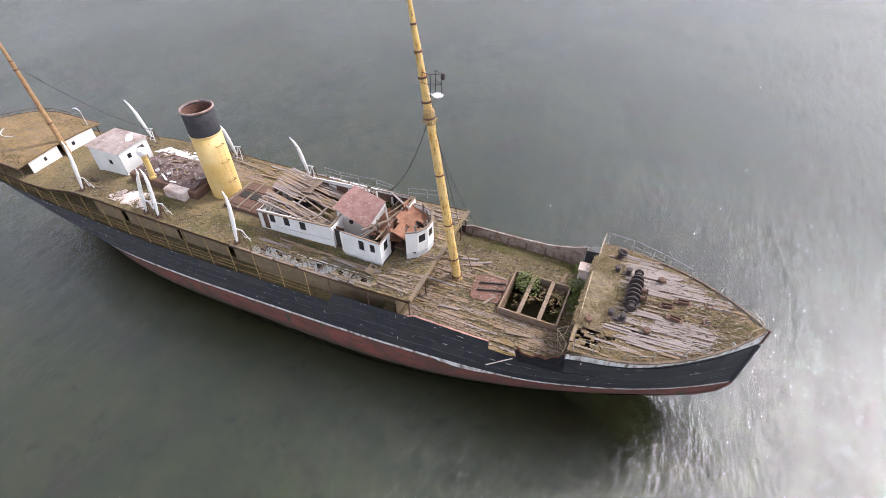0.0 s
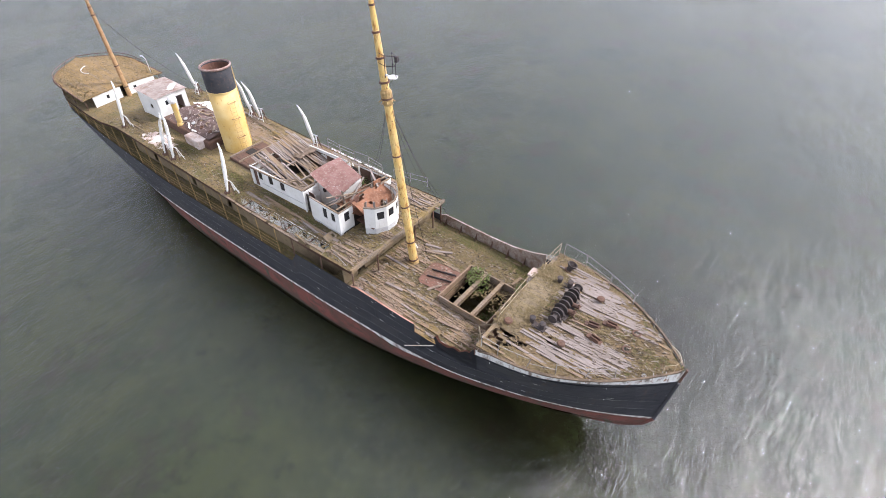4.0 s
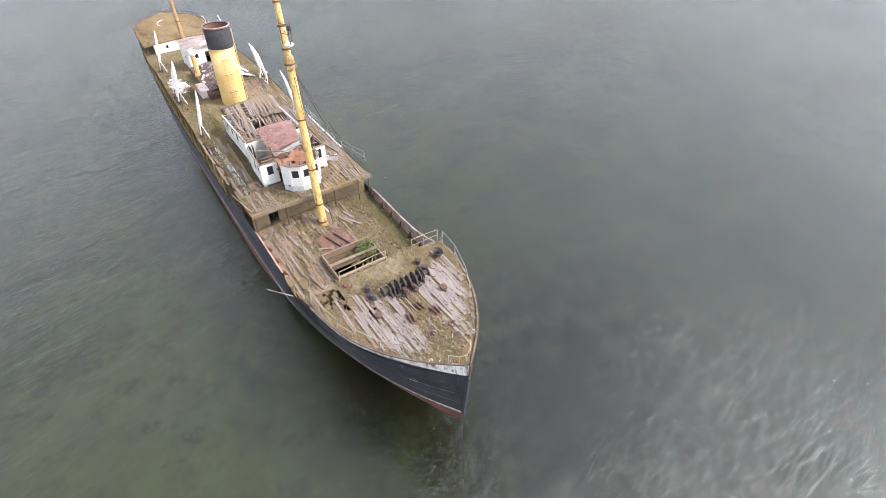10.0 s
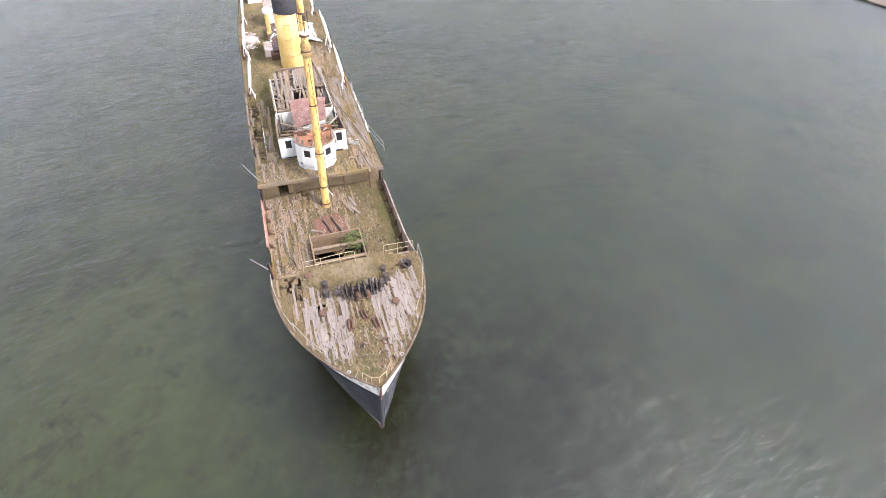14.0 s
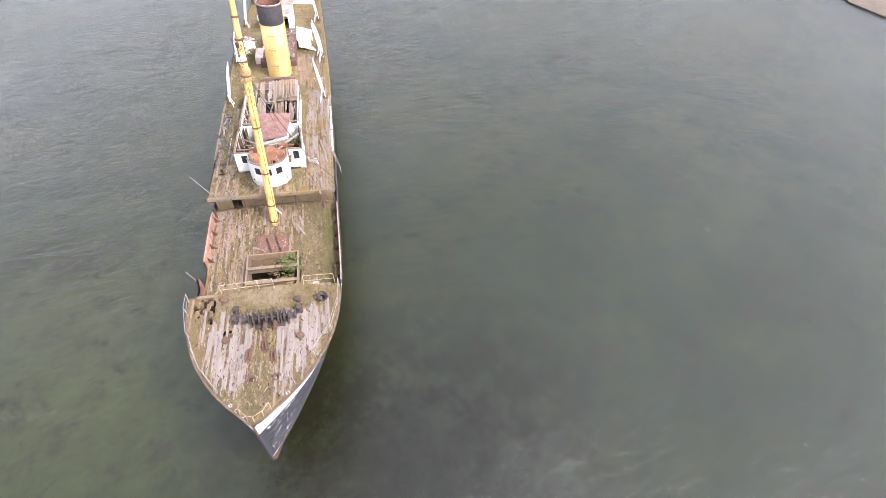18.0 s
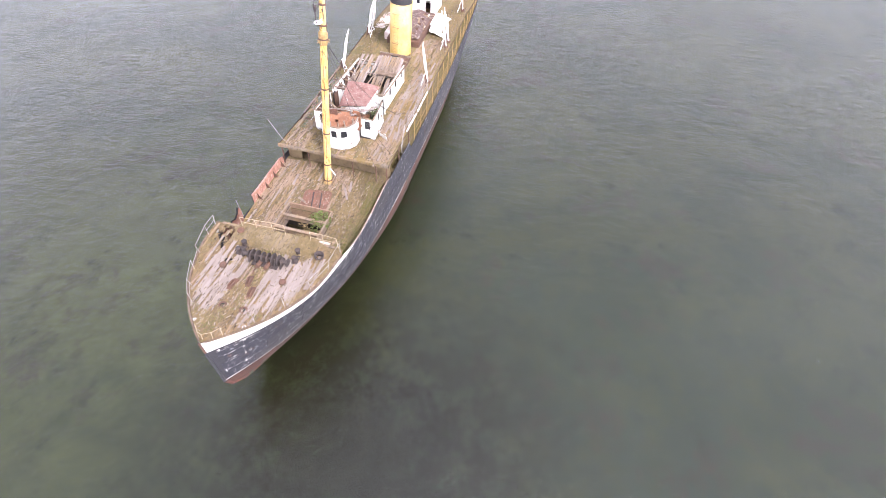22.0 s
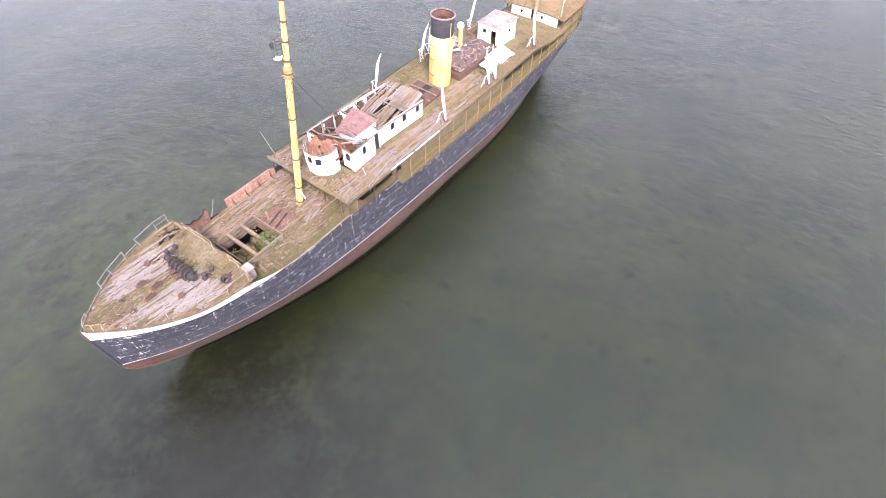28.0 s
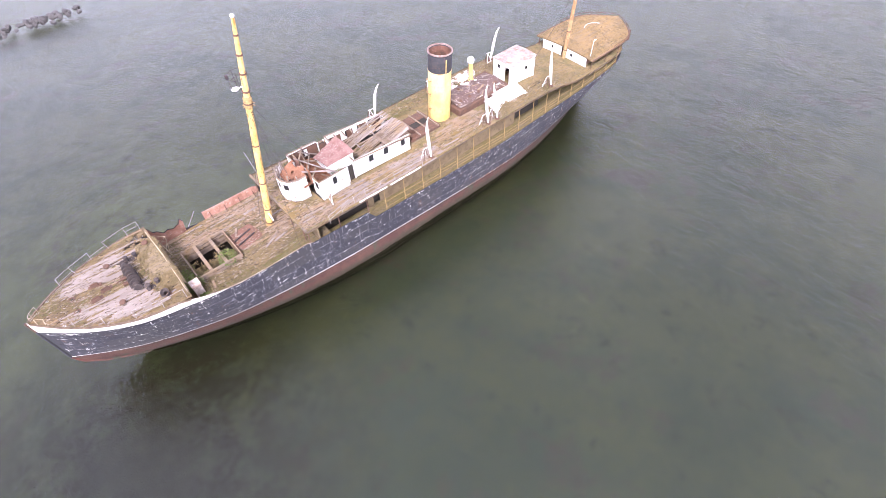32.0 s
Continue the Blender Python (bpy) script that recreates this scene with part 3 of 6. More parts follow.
        part("bulwark_stay", bm, RUST, hull)
# what is left of the bulwark by the forecastle: a torn plate, rusty inside and black outside
TORN = ((5.65, 1.0, 0.12), (5.85, 1.35, 0.16), (6.05, 0.95, 0.10), (6.6, 0.8, 0.04), (7.0, 1.05, 0.0), (7.4, 0.95, 0.0), (7.8, 1.4, 0.0), (8.1, 1.5, 0.0), (8.35, 2.1, 0.0))
for nm, off, m, lb in (("torn_bulwark", 0.10, BULWARK, "torn rusty bulwark plate"), ("torn_outer_plate", -0.03, HULL_BLACK, "black outer side of the torn plate")):
    bm = bmesh.new()
    grid(bm, [[(x - 0.12 * f * f, -half(x, 5.3 + h * f) + off - b * f * f + 0.05 * noise.noise((x * 3, f * 2, 1)), 5.3 + h * f) for f in (0, 0.25, 0.5, 0.75, 1.0)] for x, h, b in TORN])
    bmesh.ops.solidify(bm, geom=bm.faces[:], thickness=0.03)
    bmesh.ops.recalc_face_normals(bm, faces=bm.faces[:])
    part(nm, bm, m, hull, lb)
bm = bmesh.new()
PA, PB, PC = Vector((4.45, -half(4.45, 5.3) - 0.03, 5.36)), Vector((5.45, -half(5.45, 5.3) - 0.03, 5.36)), Vector((4.5, -4.95, 4.45))
grid(bm, [[PA.lerp(PB, k / 4).lerp(PC, 0.96 * i / 4) + Vector((0, 0, 0.04 * math.sin(k * 1.7 + i))) for k in range(5)] for i in range(5)])
bmesh.ops.solidify(bm, geom=bm.faces[:], thickness=0.03)
bmesh.ops.recalc_face_normals(bm, faces=bm.faces[:])
part("hanging_plate", bm, HULL_BLACK, hull, "black bulwark plate folded out over the water")
bm = bmesh.new()
rod(bm, PB + Vector((0, -0.02, 0.04)), (4.25, -5.95, 5.7), 0.04, 0.03, 6)
part("bent_stay", bm, RAIL_GREY, hull, "pale bare stay bent out over the water")


# ---- decks ----
def deck(name, a, b, zf, material, label, inset=0.03, camber=0.15, step=0.5, thick=0.10, cols=20, hole=None):
    bm = bmesh.new()
    rows = []
    for x in xs_between(a, b, step):
        z = zf(x)
        y = half(x, min(z, top(x))) - inset
        rows.append([(x, y * k / (cols / 2), z + camber * (1 - (2 * k / cols) ** 2)) for k in range(-cols // 2, cols // 2 + 1)])
    grid(bm, rows)
    if hole:
        dead = [f for f in bm.faces if hole(*f.calc_center_median()[:2])]
        bmesh.ops.delete(bm, geom=dead, context="FACES")
    bmesh.ops.recalc_face_normals(bm, faces=bm.faces[:])
    if bm.faces[0].normal.z < 0:
        bmesh.ops.reverse_faces(bm, faces=bm.faces[:])
    bmesh.ops.solidify(bm, geom=bm.faces[:], thickness=thick)
    return tagged(part(name, bm, material), label, "deck", kind="structure")


def deck_z(x, y, zf, camber=0.15):
    z = zf(x)
    h = max(0.3, half(x, min(z, top(x))) - 0.03)
    return z + camber * (1 - min(1.0, abs(y) / h) ** 2)


well_z = lambda x: WELL_Z
fc_z = lambda x: lerp(FC_DECK, x)
boat_z = lambda x: lerp(BOAT_DECK, x)
HATCH = (3.5, 7.15, -1.78, 1.66)
hatch_hole = lambda x, y: HATCH[0] < x < HATCH[1] and HATCH[2] < y < HATCH[3]


def boat_hole(x, y):
    """Where the boat deck has rotted through."""
    if -13.4 < x < -4.0 and -4.5 < y < -3.62:
        return noise.noise((x * 0.9, y * 1.5, 3.1)) > (-0.8 if x < -5.6 else -0.25)
    if -21.4 < x < -18.2 and 3.0 < y < 4.2:
        return noise.noise((x * 1.3, y * 2.0, 9.0)) > -0.08
    if -10.5 < x < -7.5 and 3.0 < y < 3.9:
        return noise.noise((x * 1.3, y * 2.0, 5.0)) > 0.25
    return False


def fc_hole(x, y):
    return 8.5 < x < 10.6 and -4.2 < y < -2.9 and noise.noise((x * 2.1, y * 2.6, 1.0)) > 0.02 or (11.2 < x < 11.75 and -2.35 < y < -1.85)


well = deck("well_deck", -3.4, 8.5, well_z, WELL_MOSS, "weathered plank well deck with moss", camber=0.17, hole=hatch_hole)
fore = deck("forecastle_deck", 8.3, 17.6, fc_z, RIM_MOSS, "bleached plank forecastle deck with moss", camber=0.2, hole=fc_hole, step=0.2, cols=48)
boat = deck("boat_deck", -47.5, -1.2, boat_z, MOSS, "moss-grown boat deck with rotten boards", hole=boat_hole)
deck("main_deck", -44.5, -1.6, lambda x: top(min(x, -7.3)) - 0.25, MOSS_GREEN, "dim covered side deck with green growth", camber=0.0, step=1.0)

# the edge of the boat deck: a fascia plank each side and across the front
for s in (-1, 1):
    bm = bmesh.new()
    grid(bm, [[(x, s * (half(x, top(x)) + 0.02), boat_z(x) + 0.03), (x, s * (half(x, top(x)) + 0.02), boat_z(x) - 0.17)] for x in xs_between(-46.5, -1.2, 0.8)])
    bmesh.ops.solidify(bm, geom=bm.faces[:], thickness=0.06)
    part("deck_edge", bm, RUST if s < 0 else PLANK_BROWN, boat)
    # boards left along the edge: white paint on the port side, bare on the other
    for x0 in (-15.0, -13.1, -11.2, -9.3, -8.0):
        x1 = x0 + rnd.uniform(1.5, 1.85)
        ya, yb = (s * (half(x, top(x)) + rnd.uniform(-0.02, 0.03)) for x in (x0, x1))
        bm = bmesh.new()
        beam(bm, (x0, ya, boat_z(x0) + 0.055), (x1, yb, boat_z(x1) + 0.055 + rnd.gauss(0, 0.02)), 0.15, 0.07)
        bevel(bm, 0.012)
        white = s > 0 and x0 > -14
        part("edge_board", bm, WHITE_FLAKED if white else PLANK_BARE if s > 0 else PLANK_BROWN, boat, "peeling white edge board" if white else "weathered edge board")
bm = bmesh.new()
box(bm, (-1.28, -4.68, 7.20), (-1.12, 4.68, 7.46))
part("front_beam", bm, TIMBER_GREY, boat, "weathered beam along the front edge")


def cells(bm, a, b, base, hgt, t, holes, out):
    """A wall from plan point a to b, with openings (s0, s1, h0, h1) in metres; base and hgt are pairs for its two ends."""
    d = Vector((b[0] - a[0], b[1] - a[1]))
    n = d.length
    d = d / n
    nrm = Vector((-d.y, d.x)) * t * out
    ss = sorted({0.0, n, *[v for h in holes for v in h[:2]]})
    hs = sorted({0.0, 1.0, *[v for h in holes for v in (h[2] / hgt[0], h[3] / hgt[0])]})

    def at(s, f, k):
        u = s / n
        z = base[0] + (base[1] - base[0]) * u + f * (hgt[0] + (hgt[1] - hgt[0]) * u)
        return bm.verts.new((a[0] + d.x * s + nrm.x * k, a[1] + d.y * s + nrm.y * k, z))

    for s0, s1 in zip(ss, ss[1:]):
        for f0, f1 in zip(hs, hs[1:]):
            sm, fm = (s0 + s1) / 2, (f0 + f1) / 2 * hgt[0]
            if any(h[0] < sm < h[1] and h[2] < fm < h[3] for h in holes):
                continue
            v = [at(*p) for p in ((s0, f0, 0), (s1, f0, 0), (s1, f1, 0), (s0, f1, 0), (s0, f0, 1), (s1, f0, 1), (s1, f1, 1), (s0, f1, 1))]
            for f in ((0, 1, 2, 3), (7, 6, 5, 4), (0, 4, 5, 1), (1, 5, 6, 2), (2, 6, 7, 3), (3, 7, 4, 0)):
                bm.faces.new([v[i] for i in f])
    bmesh.ops.remove_doubles(bm, verts=bm.verts[:], dist=0.0005)
    bmesh.ops.recalc_face_normals(bm, faces=bm.faces[:])


def wall(parent, a, b, base, hgt, material, holes=(), t=0.07, out=1, name="wall", frames=True, label="", dark_fill=None):
    """A wall with real openings; windows get a frame and sash bar, and a near-black panel in place of the shade inside.
    """
    base = base if isinstance(base, tuple) else (base, base)
    hgt = hgt if isinstance(hgt, tuple) else (hgt, hgt)
    holes = [(h[0] - 0.06, h[1] + 0.06, h[2] - 0.08, h[3] + 0.06) if h[2] > 0.5 else h for h in holes]
    bm = bmesh.new()
    cells(bm, a, b, base, hgt, t, holes, out)
    ob = part(name, bm, material, parent, label)
    d = Vector((b[0] - a[0], b[1] - a[1], 0))
    n = d.length
    d /= n
    nr = Vector((-d.y, d.x, 0)) * out
    for s0, s1, h0, h1 in holes:
        if not frames or h0 < 0.25:
            continue
        zb = base[0] + (base[1] - base[0]) * (s0 + s1) / 2 / n
        p = lambda s, h: Vector((a[0], a[1], zb)) + d * s + nr * t / 2 + Vector((0, 0, h))
        bm = bmesh.new()
        for q0, q1 in (((s0, h0), (s1, h0)), ((s0, h1), (s1, h1)), ((s0, h0), (s0, h1)), ((s1, h0), (s1, h1))):
            beam(bm, p(*q0), p(*q1), 0.085, 0.035)
        part("window_frame", bm, WHITE_WORN, ob)
        # added panel: the darkness of the room behind, put into its colour
        bm = bmesh.new()
        q = p((s0 + s1) / 2, (h0 + h1) / 2) - nr * 0.01
        beam(bm, q - d * (s1 - s0) / 2, q + d * (s1 - s0) / 2, 0.012, h1 - h0)
        part("dark_fill", bm, WINDOW_DARK, ob)
    return ob


# bulkheads under the decks
blk = thing("bridge_bulkhead", "rusty steel bulkhead under the bridge deck", "bulkhead", kind="structure")
wall(blk, (-2.3, -4.5), (-2.3, 4.5), 5.2, 2.0, BED, [(1.2, 1.9, 0.0, 1.7)], out=-1)
for y in (-4.5, -2.2, 1.6, 3.6, 4.5):
    bm = bmesh.new()
    rod(bm, (-1.35, y, 5.3), (-1.35, y, 7.35), 0.05)
    part("pillar", bm, RUST, blk)
blk2 = thing("forecastle_bulkhead", "rusty bulkhead at the forecastle break", "bulkhead", kind="structure")
wall(blk2, (8.42, -3.85), (8.42, 3.85), 5.2, 2.55, RUST_RED, [(0.5, 1.2, 0.0, 1.7), (7.6, 8.3, 0.0, 1.7)], out=-1)
bm = bmesh.new()
box(bm, (8.26, -4.1, 7.68), (8.44, 4.1, 7.88))
part("break_beam", bm, TIMBER_GREY, blk2)
low = thing("lower_deckhouse", "peeling white cabin side on the main deck", "deckhouse", kind="structure")
for s in (-1, 1):
    hs = [(k, k + 0.42, 1.35, 1.95) for k in (1.2, 3.0, 4.6, 8.6, 9.9, 13.5, 16.0, 18.5, 21.0)] + [(6.2, 6.9, 0.1, 1.9)]
    if s < 0:
        wall(low, (-14.2, -3.72), (-2.4, -3.72), (3.95, 4.2), (1.75, 1.8), BED, out=1)
        wall(low, (-14.2, -3.72), (-2.4, -3.72), (5.7, 6.0), (1.2, 1.2), WHITE_FLAKED, [(k, k + 0.40, 0.52, 0.95) for k in (0.9, 2.3, 3.9, 5.6, 7.2, 9.0, 10.4)], out=1)
        wall(low, (-31, -3.5), (-14.2, -3.5), (3.7, 3.95), (3.1, 2.85), BED, [(k, k + 0.6, 0.1, 1.9) for k in (3.0, 9.0, 14.0)], out=1, frames=False)
    else:
        wall(low, (-27, s * 3.2), (-8.0, s * 3.2), (3.7, 4.1), (3.1, 2.85), BED, [(24.6 - h[1], 24.6 - h[0], h[2], h[3]) for h in hs if h[0] > 5.7], out=-s)
    # near-black sheet behind the openings, standing in for the shade inside
    bm = bmesh.new()
    box(bm, (-31, s * 2.9 - 0.02, 3.9), (-2.4, s * 2.9 + 0.02, 6.7))
    part("inner_lining", bm, DARK, low)


# ---- loose and laid boards: pieces that share one mesh ----
def plank_mesh(name, material, seed):
    r = random.Random(seed)
    bm = bmesh.new()
    vs = box(bm, (-0.5, -0.5, -0.5), (0.5, 0.5, 0.5))
    ends = [e for e in bm.edges if abs(e.verts[0].co.x - e.verts[1].co.x) > 0.9]
    bmesh.ops.subdivide_edges(bm, edges=ends, cuts=2)
    for v in bm.verts:
        if v.co.z > 0:
            v.co.z += r.uniform(-0.25, 0.25)
        v.co.y += r.uniform(-0.06, 0.06)
        if abs(v.co.x) > 0.45:
            v.co.x += r.uniform(-0.03, 0.03)
    me = bpy.data.meshes.new(name)
    bm.to_mesh(me)
    bm.free()
    me.materials.append(material)
    return me


PLANKS = {k: [plank_mesh("plank", m, i + 10 * j) for i in range(4)] for j, (k, m) in enumerate((("moss", PLANK), ("bare", PLANK_BARE), ("brown", PLANK_BROWN), ("white", WHITE_WORN)))}


def plank(parent, a, b, w, t, kind="moss", name="plank", twist=0.0):
    """One board from a to b on a shared mesh."""
    a, b = Vector(a), Vector(b)
    d = b - a
    ob = new(name, rnd.choice(PLANKS[kind]))
    ob.parent = parent
    q = d.to_track_quat("X", "Z").to_matrix().to_4x4()
    ob.matrix_basis = Matrix.Translation((a + b) / 2) @ q @ pose(0, 0, 0, twist) @ Matrix.Diagonal((d.length, w, t, 1))
    return ob


def lay(parent, x0, x1, zf, camber, width, length, skip, ylo=-9, yhi=9, bare=None, lift=0.025):
    """Rows of deck boards along the ship between x0 and x1."""
    row = int(max(-5.0, ylo) / width)
    count = 0
    while row * width < min(5.0, yhi):
        y = (row + 0.5) * width
        x = x0 + rnd.uniform(-length, 0)
        while x < x1:
            xe = x + length * rnd.uniform(0.7, 1.3)
            a, b = max(x, x0), min(xe, x1)
            x = xe + 0.02
            while b > a and abs(y) > half(b, min(zf(b), top(b))) - 0.10:
                b -= 0.25
            while b > a and abs(y) > half(a, min(zf(a), top(a))) - 0.10:
                a += 0.25
            if b - a < 0.5 or skip((a + b) / 2, y, a, b):
                continue
            kind = bare((a + b) / 2, y) if bare else "moss"
            up = lift * rnd.uniform(0.3, 1.2) + (0.05 if rnd.random() < 0.06 else 0)
            plank(parent, (a, y + rnd.uniform(-0.01, 0.01), deck_z(a, y, zf, camber) + up), (b, y + rnd.uniform(-0.01, 0.01), deck_z(b, y, zf, camber) + up * rnd.uniform(0.4, 1.3)), width * (rnd.uniform(0.93, 1.0) if kind == "bare" else rnd.uniform(0.80, 0.93)), 0.05, kind)
            count += 1
        row += 1
    return count


def hatch_skip(x, y, a, b):
    return (b > HATCH[0] - 0.05 and a < HATCH[1] + 0.05 and HATCH[2] - 0.1 < y < HATCH[3] + 0.1) or (0.9 < x < 3.5 and -1.7 < y < 1.0) or rnd.random() < 0.12 + (0.78 if y > 1.7 + 0.5 * noise.noise((x * 0.8, 1.0, 4.0)) else 0) + (0.3 if x > 7.0 else 0)


def fc_bare(x, y):
    """The swept, bleached part of the forecastle deck: both sides of the chain run."""
    edge = half(x, 7.7) - 0.55 + 0.35 * noise.noise((x * 0.8, y * 0.5, 6.0))
    inner = 0.65 + 0.45 * noise.noise((x * 0.9, y * 0.4, 1.0))
    return 10.1 < x < 15.4 + 0.5 * noise.noise((y, 2.0, 3.0)) and (y < -inner if y < 0 else y > inner + 0.35) and abs(y) < edge


def fc_skip(x, y, a, b):
    if fc_hole(x, y) or fc_hole(a, y) or fc_hole(b, y):
        return True
    if fc_bare(x, y):
        return rnd.random() < (0.02 if noise.noise((x * 0.5, y * 0.8, 2.0)) < 0.22 else 0.35)
    return rnd.random() < 0.80


def fc_kind(x, y):
    return "bare" if fc_bare(x, y) and rnd.random() < 0.95 else "moss"


def bridge_skip(x, y, a, b):
    return boat_hole(x, y) or boat_hole(a, y) or (-15.6 < x < -2.0 and abs(y) < 2.5) or rnd.random() < 0.16


lay(fore, 8.5, 17.4, fc_z, 0.2, 0.14, 1.9, fc_skip, bare=fc_kind)
lay(well, -1.9, 8.3, well_z, 0.17, 0.16, 1.7, hatch_skip, bare=lambda x, y: "bare" if y < 0.5 and rnd.random() < 0.15 else "moss")
lay(boat, -4.0, -1.3, boat_z, 0.15, 0.25, 2.4, bridge_skip)
lay(boat, -16.0, -4.0, boat_z, 0.15, 0.25, 3.0, bridge_skip, ylo=2.4, bare=lambda x, y: "bare" if rnd.random() < 0.4 else "moss")
lay(boat, -13.5, -4.0, boat_z, 0.15, 0.25, 2.4, lambda x, y, a, b: boat_hole(x, y) and rnd.random() < 0.93 or rnd.random() < 0.25, yhi=-3.0, bare=lambda x, y: rnd.choice(("moss", "brown", "bare")))
lay(boat, -23.0, -16.0, boat_z, 0.15, 0.25, 2.6, lambda x, y, a, b: boat_hole(x, y) or rnd.random() < 0.45, ylo=1.6, bare=lambda x, y: rnd.choice(("moss", "brown")))


# ---- foremast ----
def along(a, b, z):
    f = (z - a[2]) / (b[2] - a[2])
    return Vector(a).lerp(Vector(b), f)


MA, MB = (0.0, -0.1, 5.3), (-2.8, 0.36, 22.9)
fm = thing("foremast", "yellow painted steel foremast with rust streaks", "mast", at=(0, 0, 0))
bm = bmesh.new()
tube(bm, [along(MA, MB, z) for z in (5.3, 7.0, 10, 13, 17.1)], [0.30, 0.28, 0.27, 0.26, 0.24], 16)
part("lower_mast", bm, YELLOW_MAST, fm)
bm = bmesh.new()
tube(bm, [along(MA, MB, z) for z in (16.7, 18.5, 20.8, 22.8)], [0.23, 0.21, 0.17, 0.11], 14)
part("topmast", bm, YELLOW_MAST, fm)
for z, r in ((5.75, 0.34), (7.2, 0.315), (9.9, 0.295), (13.4, 0.285), (16.9, 0.33), (17.8, 0.30), (19.1, 0.27), (20.4, 0.24), (21.7, 0.18)):
    bm = bmesh.new()
    tube(bm, [along(MA, MB, z - 0.05), along(MA, MB, z + 0.05)], [r, r], 14)
    part("mast_band", bm, RUST, fm)
bm = bmesh.new()
tube(bm, [along(MA, MB, z) for z in (16.5, 16.65, 17.25, 17.4)], [0.26, 0.31, 0.33, 0.26], 12)
for k in range(8):
    p = along(MA, MB, 16.9)
    a = k * math.pi / 4
    rod(bm, p + Vector((0.3 * math.cos(a), 0.3 * math.sin(a), -0.1)), p + Vector((0.46 * math.cos(a), 0.46 * math.sin(a), -0.22)), 0.035, n=5)
part("hounds", bm, YELLOW_RAIL, fm, "rusty ochre collar with rigging lugs")
bm = bmesh.new()
tube(bm, [along(MA, MB, 5.28), along(MA, MB, 5.5), along(MA, MB, 5.62)], [0.37, 0.36, 0.32], 14)
part("mast_coat", bm, YELLOW_RAIL, fm)
# lookout: a white tray and its light rails ahead of the mast
p = along(MA, MB, 18.2)
bm = bmesh.new()
lathe(bm, [(0.02, 0.0), (0.24, 0.0), (0.29, 0.07), (0.25, 0.09), (0.22, 0.05), (0.02, 0.04)], 16, Matrix.Translation(p + Vector((0.72, 0, 0))))
rod(bm, p + Vector((0.1, 0, 0.03)), p + Vector((0.5, 0, 0.03)), 0.05)
part("lookout_tray", bm, WHITE_WORN, fm, "small white lookout tray")
bm = bmesh.new()
for dx, dy in ((0.45, -0.3), (0.45, 0.3), (0.95, 0.0)):
    rod(bm, p + Vector((dx, dy, 0.05)), p + Vector((dx, dy, 1.25)), 0.022, n=5)
for h in (0.7, 1.25):
    rod(bm, p + Vector((0.45, -0.3, h)), p + Vector((0.95, 0, h)), 0.018, n=5)
    rod(bm, p + Vector((0.45, 0.3, h)), p + Vector((0.95, 0, h)), 0.018, n=5)
    rod(bm, p + Vector((-0.1, -0.2, h)), p + Vector((0.45, -0.3, h)), 0.018, n=5)
part("lookout_rail", bm, IRON, fm)
bm = bmesh.new()
box(bm, (-0.1, -0.09, -0.16), (0.1, 0.09, 0.16), Matrix.Translation(p + Vector((1.0, 0.05, 1.1))))
bevel(bm, 0.03)
part("mast_lamp", bm, IRON, fm)
bm = bmesh.new()
q = along(MA, MB, 22.8)
tube(bm, [q, q + Vector((0, 0, 0.12)), q + Vector((0, 0, 0.2))], [0.10, 0.16, 0.10], 10)
part("truck", bm, WHITE_WORN, fm)
bm = bmesh.new()
beam(bm, along(MA, MB, 6.9) + Vector((0.1, 0.25, 0)), along(MA, MB, 6.2) + Vector((-0.1, 0.6, 0)), 0.10, 0.06)
part("cleat_board", bm, WHITE_WORN, fm)
# slack shrouds and stays
hound = along(MA, MB, 16.9)


def wire(parent, a, b, sag, r=0.013, n=10, name="wire"):
    bm = bmesh.new()
    a, b = Vector(a), Vector(b)
    tube(bm, [a.lerp(b, i / n) + Vector((0, 0, -sag * 4 * (i / n) * (1 - i / n))) for i in range(n + 1)], [r] * (n + 1), 4)
    return part(name, bm, IRON, parent)


for e, sag in (((-8.5, 4.6, 7.1), 1.6), ((-9.5, 4.6, 7.1), 2.2), ((-1.6, 4.7, 7.5), 0.6), ((-2.4, 4.7, 7.5), 1.0), ((-0.4, 4.6, 6.1), 0.8)):
    wire(fm, hound, e, sag, name="shroud")
wire(fm, hound + Vector((0.2, 0, 0)), (0.9, 0.3, 6.0), 0.3, 0.016, name="halyard")

# ---- mizzen mast ----
ZA, ZB = (-38.2, 0.2, 5.2), (-39.6, 0.25, 19.6)
mm = thing("mizzen_mast", "faded ochre mizzen mast through the poop roof", "mast")
bm = bmesh.new()
tube(bm, [along(ZA, ZB, z) for z in (5.2, 8, 12, 14)], [0.23, 0.21, 0.19, 0.17], 14)
part("lower_mast", bm, RUSTY_OCHRE, mm)
bm = bmesh.new()
tube(bm, [along(ZA, ZB, z) for z in (13.7, 16.5, 19.4)], [0.14, 0.11, 0.07], 12)
part("topmast", bm, RUSTY_OCHRE, mm)
for z in (6.4, 8.5, 13.2, 13.9, 16.8):
    bm = bmesh.new()
    tube(bm, [along(ZA, ZB, z - 0.05), along(ZA, ZB, z + 0.05)], [0.245, 0.245] if z < 13.5 else [0.19, 0.19], 12)
    part("mast_band", bm, RUST, mm)
bm = bmesh.new()
beam(bm, along(ZA, ZB, 19.0) + Vector((0, -0.35, 0)), along(ZA, ZB, 19.0) + Vector((0, 0.35, 0)), 0.06, 0.06)
rod(bm, along(ZA, ZB, 19.0), along(ZA, ZB, 20.3), 0.03, n=6)
part("signal_yard", bm, WHITE_WORN, mm)
